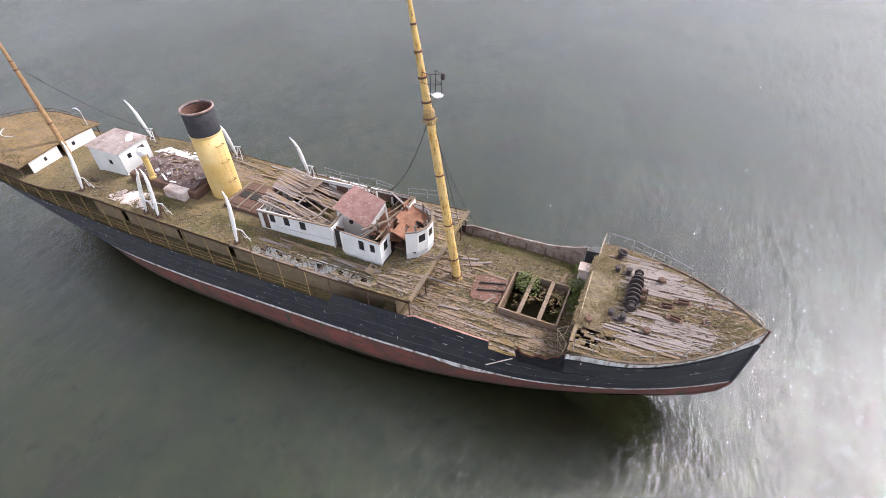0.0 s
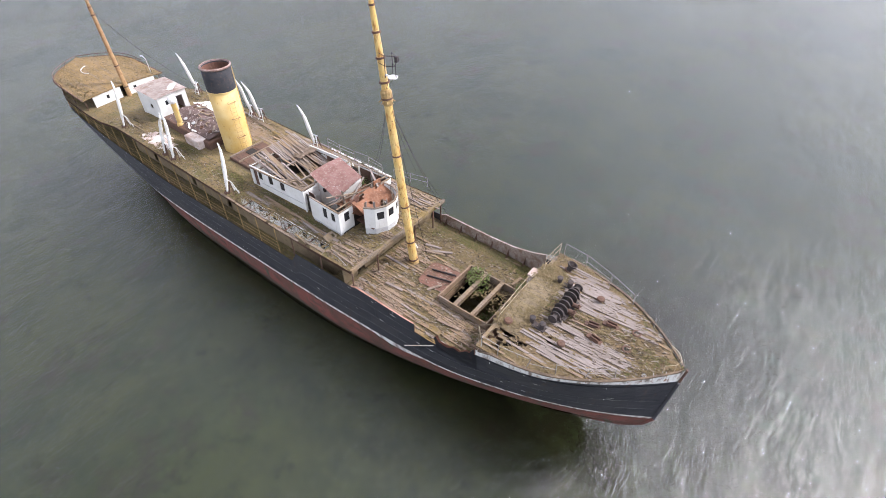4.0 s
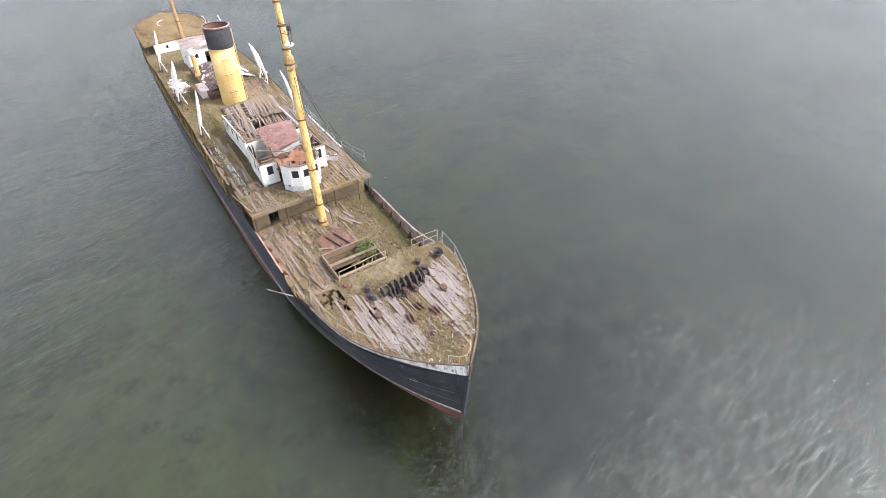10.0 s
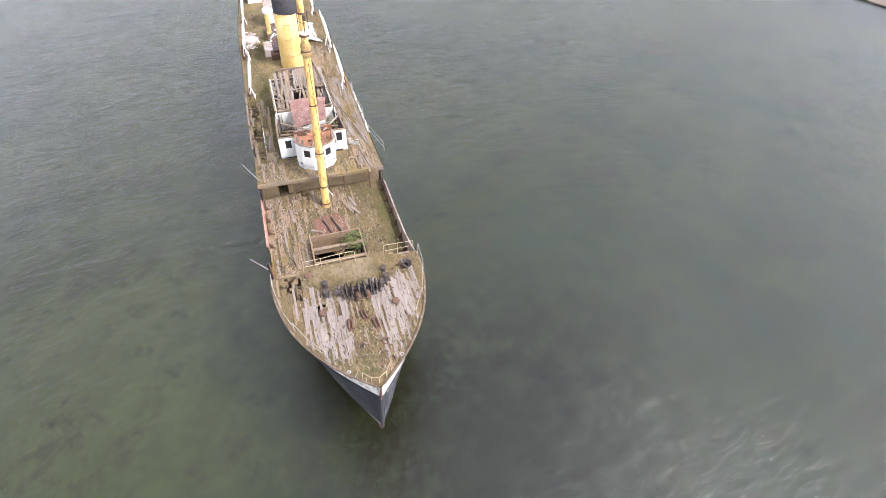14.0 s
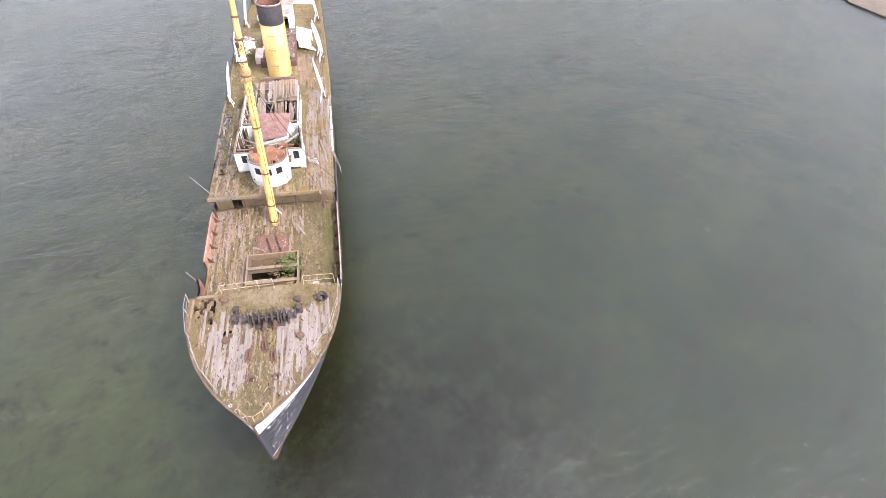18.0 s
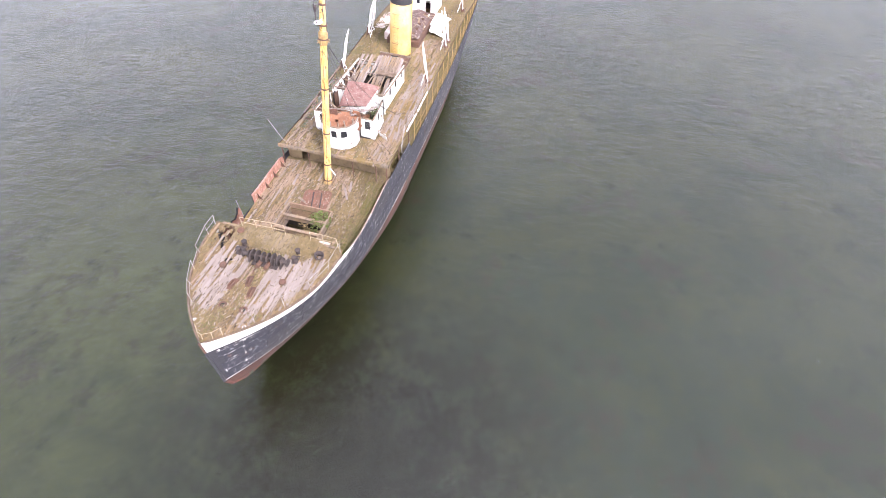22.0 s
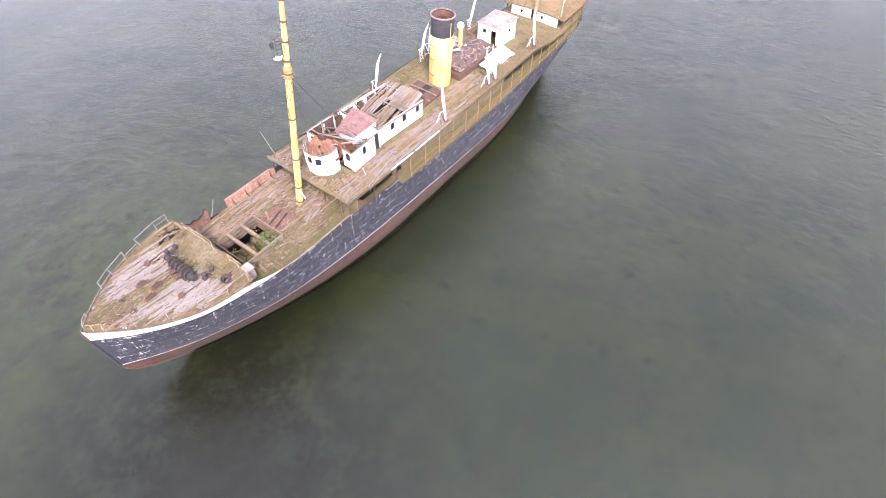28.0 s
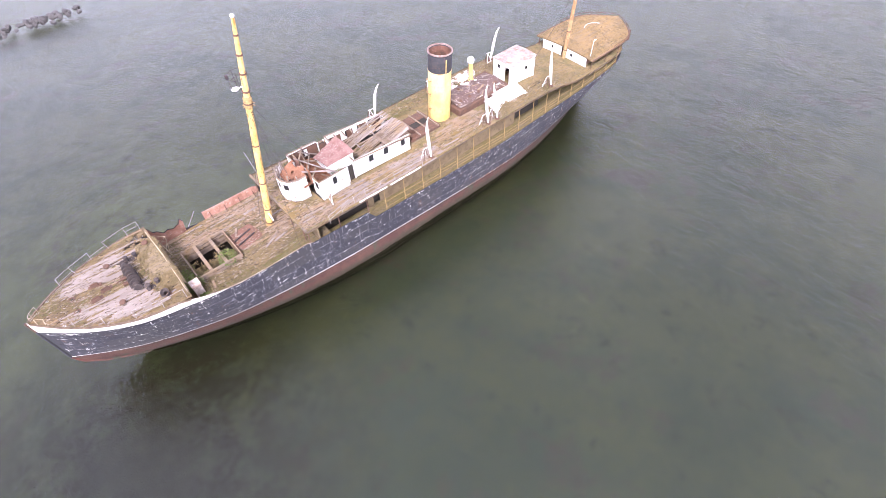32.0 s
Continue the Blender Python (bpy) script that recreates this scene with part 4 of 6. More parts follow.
wire(mm, along(ZA, ZB, 13.6), (-28.6, 2.6, 8.6), 0.6, 0.02, name="stay")

# ---- funnel ----
fu = thing("funnel", "tall yellow steam funnel with a black top", "funnel", at=(-18.99, -0.07, 0))
fu.rotation_euler = (radians(-1.3), radians(-3.0), 0)
FR = 1.08
for nm, z0, z1, mt, r0 in (("funnel_trunk", 6.5, 12.0, YELLOW, FR), ("funnel_top", 12.0, 13.85, FUNNEL_BLACK, FR + 0.012)):
    bm = bmesh.new()
    lathe(bm, [(r0, z0), (r0, (z0 + z1) / 2), (r0, z1), (r0 - 0.05, z1), (r0 - 0.05, z0)], 40)
    for f in bm.faces:
        f.smooth = abs(f.normal.z) < 0.5
    bmesh.ops.recalc_face_normals(bm, faces=bm.faces[:])
    part(nm, bm, mt, fu)
bm = bmesh.new()
lathe(bm, [(FR, 13.68), (FR + 0.09, 13.76), (FR + 0.10, 13.84), (FR + 0.02, 13.89), (FR - 0.07, 13.80)], 40)
part("funnel_rim", bm, mat_rust("rim_rust", (0.17, 0.105, 0.085), (0.30, 0.22, 0.19), (0.11, 0.055, 0.04), 3), fu, "flaking rusty rim")
bm = bmesh.new()
lathe(bm, [(0.66, 13.3), (0.70, 13.3), (0.70, 7.0), (0.66, 7.0)], 28)
part("uptake", bm, RUST, fu, "rusty inner uptake")
bm = bmesh.new()
lathe(bm, [(FR - 0.06, 13.7), (FR - 0.06, 12.0), (0.05, 11.9)], 28)
part("funnel_lining", bm, RUST_RED, fu)
for k in range(4):
    bm = bmesh.new()
    a = k * math.pi / 2 + 0.4
    beam(bm, (0.68 * math.cos(a), 0.68 * math.sin(a), 12.9), ((FR - 0.05) * math.cos(a), (FR - 0.05) * math.sin(a), 12.8), 0.06, 0.10)
    part("uptake_stay", bm, RUST, fu)
for z in (6.62, 11.98):
    bm = bmesh.new()
    lathe(bm, [(FR, z - 0.05), (FR + 0.035, z - 0.04), (FR + 0.035, z + 0.04), (FR, z + 0.05)], 40)
    part("funnel_band", bm, YELLOW, fu)
bm = bmesh.new()
lathe(bm, [(FR + 0.2, 6.55), (FR + 0.18, 6.72), (FR + 0.01, 6.78)], 32)
part("funnel_skirt", bm, RUST, fu)
for nm, ang in (("funnel_ladder", radians(-8)),):
    bm = bmesh.new()
    m = pose(0, 0, 0, 0, 0, math.degrees(ang))
    for y in (-0.2, 0.2):
        rod(bm, m @ Vector((FR + 0.08, y, 6.9)), m @ Vector((FR + 0.08, y, 11.3)), 0.009, n=5)
    for i in range(13):
        rod(bm, m @ Vector((FR + 0.13, -0.2, 7.1 + i * 0.33)), m @ Vector((FR + 0.13, 0.2, 7.1 + i * 0.33)), 0.009, n=5)
    for z in (8.3, 9.9, 11.2):
        beam(bm, m @ Vector((FR, -0.3, z)), m @ Vector((FR + 0.2, -0.3, z)), 0.04, 0.06)
        beam(bm, m @ Vector((FR, 0.3, z)), m @ Vector((FR + 0.2, 0.3, z)), 0.04, 0.06)
        beam(bm, m @ Vector((FR + 0.19, -0.34, z)), m @ Vector((FR + 0.19, 0.34, z)), 0.04, 0.05)
    part(nm, bm, RUSTY_OCHRE, fu)
bm = bmesh.new()
for z0, z1 in ((6.9, 13.4),):
    rod(bm, (0.25, FR + 0.06, z0), (0.25, FR + 0.06, z1), 0.035)
part("steam_pipe", bm, YELLOW, fu)

# ---- boiler casing and engine skylights round the funnel ----
ca = thing("boiler_casing", "low rusty boiler casing before the funnel", "casing", at=(1.35, 0, 0.2))
bm = bmesh.new()
box(bm, (-19.6, -1.55, 6.6), (-16.0, 1.55, 7.05))
bevel(bm, 0.05)
part("casing_body", bm, RUST, ca)
for x in (-19.3, -18.2, -17.1, -16.2):
    bm = bmesh.new()
    beam(bm, (x, -1.6, 7.12), (x, 1.6, 7.12), 0.10, 0.14)
    part("casing_rib", bm, PLANK_BROWN if x < -17 else RUST_RED, ca)
for y in (-0.9, 0.0, 0.9):
    bm = bmesh.new()
    box(bm, (-19.1, y - 0.36, 7.04), (-17.3, y + 0.36, 7.10))
    part("grating_panel", bm, RUST if y else DARK, ca)
bm = bmesh.new()
lathe(bm, [(0.42, 7.0), (0.42, 7.45), (0.34, 7.45), (0.34, 7.1), (0.02, 7.1)], 18, Matrix.Translation((-16.5, 1.0, 0)))
part("casing_coaming", bm, RUST, ca)
en = thing("engine_casing", "long rusty engine casing with peeling skylights", "casing", at=(0.77, 0, 0.35))
en.scale = (0.963, 1, 1)
bm = bmesh.new()
box(bm, (-29.3, -1.75, 6.0), (-22.2, 1.7, 7.25), pose(0, 0, 0))
bevel(bm, 0.06)
part("casing_body", bm, RUST, en)
bm = bmesh.new()
v = [bm.verts.new(p) for p in ((-28.9, -1.5, 7.25), (-22.5, -1.5, 7.35), (-22.5, 0, 7.72), (-28.9, 0, 7.62), (-28.9, 1.5, 7.25), (-22.5, 1.5, 7.35))]
for f in ((0, 1, 2, 3), (3, 2, 5, 4), (1, 5, 2), (0, 3, 4)):
    bm.faces.new([v[i] for i in f])
bmesh.ops.recalc_face_normals(bm, faces=bm.faces[:])
part("skylight_roof", bm, mat_rust("casing_flakes", (0.115, 0.075, 0.065), (0.08, 0.052, 0.045), (0.42, 0.35, 0.33), 1.3), en, "brown plating with pale flaked paint")
for i in range(5):
    for s in (-1, 1):
        x = -28.2 + i * 1.25
        bm = bmesh.new()
        m = Matrix.Translation((x, s * 0.85, 7.47 + 0.02 * i)) @ pose(0, 0, 0, -14 * s)
        lathe(bm, [(0.17, 0.0), (0.18, 0.06), (0.12, 0.07), (0.11, 0.02), (0.01, 0.02)], 12, m)
        part("skylight_port", bm, RUST if rnd.random() < 0.8 else GREY_PAINT, en)
for i in range(34):
    x, y, a, l = rnd.uniform(-28.8, -22.6), rnd.uniform(-1.5, 1.5), rnd.uniform(0, 3.14), rnd.uniform(0.15, 0.55)
    z = 7.30 + 0.012 * (x + 28.9) + 0.37 * (1 - abs(y) / 1.5)
    plank(en, (x - l * math.cos(a), y - l * math.sin(a), z + rnd.uniform(0.0, 0.12)), (x + l * math.cos(a), y + l * math.sin(a), z + rnd.uniform(0.0, 0.12)), rnd.uniform(0.08, 0.22), 0.035, rnd.choice(("brown", "brown", "brown", "bare", "bare", "white")), "rubble_board", rnd.gauss(0, 14))
for x0, x1, y0, y1, z1, mt in ((-25.0, -23.0, -2.3, -1.45, 7.3, ROOF_STAIN),):
    bm = bmesh.new()
    box(bm, (x0, y0, 6.5), (x1, y1, z1))
    bevel(bm, 0.05)
    part("tank", bm, mt, en)

# ---- ventilator ----
ve = thing("ventilator", "ochre ventilator pipe with a rounded white head", "ventilator", at=(-25.1, -1.45, 0.35))
bm = bmesh.new()
lathe(bm, [(0.30, 6.9), (0.30, 7.4), (0.22, 7.5), (0.22, 9.3)], 18)
part("vent_pipe", bm, YELLOW, ve)
bm = bmesh.new()
lathe(bm, [(0.22, 9.25), (0.33, 9.33), (0.37, 9.52), (0.33, 9.72), (0.20, 9.84), (0.02, 9.88)], 18)
part("vent_head", bm, WHITE_WORN, ve)

# ---- davits ----
def davit(x, s, z, hgt=3.75, lean=0.0, label="white radial boat davit, paint flaking, on the deck edge", tilt=0.0):
    ob = thing("boat_davit", label, "davit", "boat davits", at=(x, s * 4.3, z))
    pts = [(0, 0, 0), (-0.02, -s * 0.16, 0.9), (-0.05, -s * 0.32, 1.8), (-0.10 + lean * 0.3, -s * 0.47, 2.7), (-0.26 + lean * 0.7, -s * 0.60, hgt - 0.42), (-0.52 + lean, -s * 0.68, hgt)]
    bm = bmesh.new()
    tube(bm, pts, [0.065, 0.125, 0.15, 0.13, 0.085, 0.03], 10)
    part("davit_arm", bm, WHITE_WORN, ob)
    bm = bmesh.new()
    lathe(bm, [(0.24, -0.1), (0.24, 0.06), (0.15, 0.16)], 12)
    part("davit_socket", bm, RUST, ob)
    for a, b in (((0.25, 0.0), (0.55, 0.12)), ((0.85, 0.0), (0.62, 0.12)), ((0.25, 0.45), (0.55, 0.2)), ((0.85, 0.45), (0.62, 0.2))):
        bm = bmesh.new()
        beam(bm, (a[0], -s * a[1], 0.02), (b[0], -s * b[1], 1.15), 0.05, 0.06)
        part("davit_brace", bm, WHITE_WORN if a[1] else RUST, ob)
    bm = bmesh.new()
    rod(bm, (0.25, -s * 0.45, 0.25), (0.85, -s * 0.45, 0.25), 0.03, n=6)
    top_bar = bmesh.new()
    rod(top_bar, (-0.1, -s * 0.2, 1.1), (0.75, -s * 0.16, 1.18), 0.04, n=6)
    part("davit_winch_bar", top_bar, WHITE_WORN, ob)
    part("brace_foot_bar", bm, WHITE_WORN, ob)
    ob.rotation_euler = (0, 0, radians(tilt))
    return ob


for s in (-1, 1):
    davit(-14.7, s, boat_z(-14.7) + 0.05, 3.75)
    davit(-22.0, s, boat_z(-22.0) + 0.05, 3.6, tilt=6)
    davit(-23.2, s, boat_z(-23.2) + 0.05, 3.5, lean=0.5, tilt=-10)
    d = davit(-30.5 - 0.5 * (s + 1), s, boat_z(-30.8) + 0.05, 3.9)
    d.location.y = s * 4.0


# ---- long deckhouse ----
dh = thing("long_deckhouse", "white wooden deckhouse with a collapsed plank roof", "deckhouse", at=(0.08, 0, 0))
dh.scale = (0.92, 1, 1)
PB, SB = 2.15, -2.38
base_a, base_b = (7.0, 7.35), (7.36, 7.42)
hs = [(0.35, 0.9, 0.02, 1.5), (1.1, 1.5, 0.85, 1.45), (2.4, 2.84, 0.85, 1.45), (3.85, 4.3, 0.85, 1.45)]
wall(dh, (-15.35, SB), (-8.75, SB), base_a, (1.62, 1.75), WHITE, hs, out=1, name="side_wall")
hs = [(0.65, 1.05, 0.85, 1.4), (2.7, 3.15, 0.85, 1.45), (4.45, 4.9, 0.85, 1.45)]
wall(dh, (-15.35, PB), (-8.75, PB), base_a, (1.68, 1.80), WHITE, hs, out=-1, name="side_wall")
wall(dh, (-15.35, SB), (-15.35, PB), 6.88, 1.65, WHITE_WORN, [(2.0, 2.7, 0.02, 1.5)], out=-1, name="end_wall")
wall(dh, (-8.75, SB + 0.1), (-8.75, PB - 0.1), 7.3, 1.6, WHITE_WORN, [(1.6, 2.3, 0.02, 1.5)], out=1, name="cross_wall")
for y in (SB - 0.03, PB + 0.03):
    bm = bmesh.new()
    beam(bm, (-15.4, y, 8.50), (-8.7, y, 9.14), 0.12, 0.09)
    part("eave_board", bm, PLANK_BROWN, dh)
bm = bmesh.new()
beam(bm, (-14.0, SB - 0.035, 7.58), (-9.0, SB - 0.035, 7.93), 0.03, 0.05)
part("wall_rail", bm, GREY_PAINT, dh)
bm = bmesh.new()
box(bm, (-15.2, SB + 0.1, 6.95), (-8.9, PB - 0.1, 7.05))
part("cabin_floor", bm, DARK, dh)
# roof beams, then boards: the roof has broken its back and slid down towards the bow
def roof_z(x, y):
    return max(7.35, 9.02 - 0.24 * (x + 15.35) + 0.05 * (y + 2.4) - 0.03 * abs(y))


for i in range(8):
    x = -15.25 + i * 0.92
    z = 8.46 + 0.095 * (x + 15.35)
    bm = bmesh.new()
    if i in (0, 1, 7):
        beam(bm, (x, SB, z), (x, PB, z + 0.05), 0.08, 0.10)
    else:
        beam(bm, (x, SB, z), (x + rnd.uniform(-0.1, 0.1), SB + rnd.uniform(0.5, 1.1), z - rnd.uniform(0.1, 0.5)), 0.08, 0.10)
    part("roof_beam", bm, PLANK_BROWN, dh)
y = SB + 0.30
while y < PB + 0.6:
    x = -15.55 + rnd.uniform(0, 0.15)
    ends = rnd.uniform(-10.4, -9.1)
    while x < ends:
        l = rnd.uniform(1.6, 4.2)
        skew = -0.02 + rnd.gauss(0, 0.02)
        b = min(x + l, ends)
        y0, y1 = y + skew * (x + 15.5), y + skew * (b + 15.5)
        gap = -12.9 < (x + b) / 2 < -11.0 and -0.75 < (y0 + y1) / 2 < 0.15
        if b - x > 0.4 and y1 > SB + 0.12 and y0 < PB - 0.08 and not gap and rnd.random() > 0.08:
            up = abs(rnd.gauss(0, 0.05)) + (0.3 if rnd.random() < 0.07 else 0)
            plank(dh, (x, y0, roof_z(x, y0) + rnd.uniform(0, 0.04)), (b, y1, roof_z(b, y1) + up), 0.125, 0.035, "bare" if rnd.random() < 0.28 else "brown", "roof_board", rnd.gauss(0, 7))
        x = b + 0.02
    y += 0.148
for i in range(22):
    x = rnd.uniform(-14.5, -9.6)
    yy = rnd.uniform(SB + 0.5, PB - 0.3)
    a = rnd.gauss(0, 0.10)
    l = rnd.uniform(0.5, 1.5)
    xa, xb = x - l * math.cos(a), min(x + l * math.cos(a), -9.0)
    plank(dh, (xa, yy - l * math.sin(a), roof_z(xa, yy) + rnd.uniform(0.05, 0.10)), (xb, yy + l * math.sin(a), roof_z(xb, yy) + rnd.uniform(0.05, 0.28)), 0.12, 0.035, rnd.choice(("bare", "brown", "brown")), "loose_board")
bm = bmesh.new()
m = Matrix.Translation((-11.95, -0.35, roof_z(-11.95, -0.35) + 0.10)) @ pose(0, 0, 0, 3, 13.5, -5)
for lo, hi in (((-1.0, -0.55, -0.06), (1.0, -0.46, 0.08)), ((-1.0, 0.46, -0.06), (1.0, 0.55, 0.08)), ((-1.0, -0.55, -0.06), (-0.9, 0.55, 0.08)), ((0.9, -0.55, -0.06), (1.0, 0.55, 0.08))):
    box(bm, lo, hi, m)
part("skylight_frame", bm, PLANK_BARE, dh, "empty wooden skylight frame")
bm = bmesh.new()
grid(bm, [[(x + 0.12 * noise.noise((y * 2.1, x, 3)), y + 0.15 * noise.noise((x * 2.3, y, 7)), 8.63 + 0.095 * (x + 15.35) + 0.07 * noise.noise((x * 1.6, y * 1.6, 2)) - 0.05 * abs(y - 1.3)) for y in xs_between(0.35, PB + 0.12, 0.2)] for x in xs_between(-15.55, -12.5, 0.25)])
bmesh.ops.solidify(bm, geom=bm.faces[:], thickness=0.05)
bmesh.ops.recalc_face_normals(bm, faces=bm.faces[:])
part("roof_sheet", bm, mat_rust("mossy_roof_felt", (0.30, 0.225, 0.175), (0.21, 0.155, 0.10), (0.40, 0.33, 0.28), 1.1), dh, "mossy felt left on the roof corner")

# ---- chart room with the tilted red roof ----
ch = thing("chart_room", "roofless white chart room with broken beams inside", "deckhouse", at=(-0.56, 0, 0))
ch.scale = (0.847, 1, 1)
wall(ch, (-7.72, SB - 0.15), (-4.3, SB - 0.25), base_b, (1.70, 1.70), WHITE, [(1.55, 1.95, 0.75, 1.45), (2.55, 2.9, 0.85, 1.4)], out=1, name="side_wall")
wall(ch, (-7.72, PB + 0.2), (-4.4, PB + 0.35), base_b, (1.70, 1.72), WHITE, [(1.35, 1.75, 0.8, 1.45)], out=-1, name="side_wall")
wall(ch, (-4.3, SB - 0.25), (-4.3, -1.35), 7.42, 1.70, WHITE, [(0.5, 0.9, 0.8, 1.4)], out=1, name="front_wall")
wall(ch, (-4.4, 1.35), (-4.4, PB + 0.35), 7.42, 1.72, WHITE, [(0.4, 0.8, 0.8, 1.45)], out=1, name="front_wall")
for a, b in (((-7.72, SB - 0.13), (-4.32, SB - 0.23)), ((-7.72, PB + 0.18), (-4.42, PB + 0.33)), ((-4.33, SB - 0.23), (-4.33, -1.35)), ((-4.43, 1.35), (-4.43, PB + 0.33))):
    wall(ch, a, b, (6.95, 7.0), (0.42, 0.43), GREY_PAINT, name="plinth")
bm = bmesh.new()
box(bm, (-7.7, SB, 7.25), (-4.3, PB, 7.32))
part("room_floor", bm, DARK, ch)
# cabin casing under the roof
c = [(-9.25, -0.95), (-6.45, -1.05), (-6.3, 1.15), (-9.25, 1.5)]
zt = (9.62, 8.62, 9.18, 9.55)
bm = bmesh.new()
lo = [bm.verts.new((x, y, 7.3)) for x, y in c]
hi = [bm.verts.new((x, y, z - 0.03)) for (x, y), z in zip(c, zt)]
for i in range(4):
    bm.faces.new((lo[i], lo[(i + 1) % 4], hi[(i + 1) % 4], hi[i]))
part("cabin_casing", bm, WHITE, ch, "grey-white cabin side with a round port")
bm = bmesh.new()
rows = []
for i in range(9):
    f = i / 8
    row = []
    for j in range(9):
        g = j / 8
        x = (c[0][0] - 0.12) * (1 - f) + (c[1][0] + 0.15) * f
        yy = -1.2 * (1 - g) + (1.65 - 0.35 * f) * g
        z = (zt[0] * (1 - g) + zt[3] * g) * (1 - f) + (zt[1] * (1 - g) + zt[2] * g) * f
        z += 0.10 * math.sin(math.pi * g) + 0.05 * noise.noise((x * 1.5, yy * 1.5, 0))
        row.append((x + 0.06 * noise.noise((yy * 3, f * 5, 1)), yy, z))
    rows.append(row)
grid(bm, rows)
bmesh.ops.solidify(bm, geom=bm.faces[:], thickness=0.06)
bmesh.ops.recalc_face_normals(bm, faces=bm.faces[:])
part("red_roof", bm, PINK_ROOF, ch, "faded red canvas roof, cracked and tilted")


def flakes(parent, n, spots, material, seed, size=(0.03, 0.12)):
    """Small curled flakes of paint on a surface given by a function of two fractions."""
    g = random.Random(seed)
    bm = bmesh.new()
    for k in range(n):
        p = Vector(spots(g.random(), g.random()))
        r, a0 = g.uniform(*size), g.uniform(0, 6.28)
        pts = [p + Vector((r * g.uniform(0.5, 1.1) * math.cos(a0 + i * 1.2566), 0.7 * r * g.uniform(0.5, 1.1) * math.sin(a0 + i * 1.2566), g.uniform(0.005, 0.04))) for i in range(5)]
        bm.faces.new([bm.verts.new(q) for q in pts])
    part("paint_flakes", bm, material, parent)["kind"] = "stuff"


flakes(ch, 150, lambda f, g: ((c[0][0] - 0.1) * (1 - f) + (c[1][0] + 0.1) * f, -1.15 + 2.6 * g, (zt[0] * (1 - g) + zt[3] * g) * (1 - f) + (zt[1] * (1 - g) + zt[2] * g) * f + 0.10 * math.sin(math.pi * g) + 0.08), ROOF_STAIN, 61, (0.015, 0.06))
flakes(en, 40, lambda f, g: (-28.8 + 6.2 * f, -1.4 + 2.8 * g, 7.27 + 0.1 * f + 0.37 * (1 - abs(g * 2 - 1)) + 0.03), ROOF_STAIN, 62, (0.02, 0.11))

bm = bmesh.new()
lathe(bm, [(0.17, -0.04), (0.17, 0.05), (0.11, 0.05), (0.11, 0.02), (0.01, 0.02)], 16, Matrix.Translation((-7.9, -1.06, 8.75)) @ pose(0, 0, 0, 90))
part("round_port", bm, DARK, ch)
for a, b in (((-6.6, -2.3, 8.4), (-4.2, 1.2, 9.5)), ((-6.9, 1.9, 8.6), (-4.4, -1.2, 9.5)), ((-6.0, -2.2, 9.5), (-4.5, -0.6, 9.6)), ((-6.4, 2.2, 9.3), (-3.9, 0.8, 9.55)), ((-5.7, -1.0, 7.5), (-5.2, -1.4, 9.9)), ((-7.4, -2.1, 8.0), (-5.2, -1.7, 9.5)), ((-6.8, 1.5, 7.6), (-5.2, 2.0, 9.4)), ((-5.0, 0.2, 7.5), (-4.4, 0.6, 9.6)), ((-6.5, -0.6, 8.6), (-4.6, -1.6, 8.9)), ((-4.8, -2.3, 9.12), (-4.4, 2.2, 9.2)), ((-5.6, 0.4, 8.9), (-4.3, 1.9, 9.6))):
    plank(ch, a, b, 0.13, 0.06, rnd.choice(("bare", "brown", "brown")), "broken_beam")
for i in range(26):
    p = Vector((rnd.uniform(-6.6, -4.5), rnd.uniform(-2.2, 2.1), rnd.uniform(7.4, 8.2)))
    a = rnd.uniform(0, 6.28)
    plank(ch, p, p + Vector((rnd.uniform(0.5, 1.3) * math.cos(a), rnd.uniform(0.3, 0.9) * math.sin(a), rnd.uniform(-0.1, 0.7))), 0.12, 0.04, rnd.choice(("bare", "brown", "moss")), "rubble_board")
bm = bmesh.new()
grid(bm, [[(x, yy, 8.45 + 0.25 * noise.noise((x, yy, 4)) + 0.07 * (x + 6)) for yy in xs_between(-1.5, 1.6, 0.25)] for x in xs_between(-6.4, -3.3, 0.25)])
bmesh.ops.solidify(bm, geom=bm.faces[:], thickness=0.04)
part("fallen_ceiling", bm, RUST_ORANGE, ch, "fallen rust-red ceiling sheet")

# ---- wheelhouse: a rounded front, a broken rusty roof ----
wh = thing("wheelhouse", "white wheelhouse with a rounded front and a broken roof", "wheelhouse")
W = [(-4.2, -1.48), (-2.98, -1.50), (-2.36, -1.12), (-1.97, -0.42), (-1.95, 0.42), (-2.34, 1.10), (-2.95, 1.42), (-3.8, 1.40)]
wz, wt = 7.85, 1.68
for i, (a, b) in enumerate(zip(W, W[1:])):
    if i == 0:
        continue
    n = math.dist(a, b)
    holes = [(n / 2 - 0.20, n / 2 + 0.20, 0.78, 1.28)] if i in (2, 3, 4) else []
    wall(wh, a, b, wz, wt, WHITE, holes, t=0.07, out=1, name="front_wall" if i == 3 else "facet_wall")
    wall(wh, (a[0] - 0.03, a[1] * 0.985), (b[0] - 0.03, b[1] * 0.985), 7.2, 0.66, GREY_PAINT, t=0.05, out=1, name="plinth")
bm = bmesh.new()
for a, b in zip(W[1:], W[2:]):
    beam(bm, (a[0] - 0.02, a[1], wz + wt + 0.03), (b[0] - 0.02, b[1], wz + wt + 0.03), 0.12, 0.07)
part("top_rail", bm, PLANK_BROWN, wh)
bm = bmesh.new()
rows = []
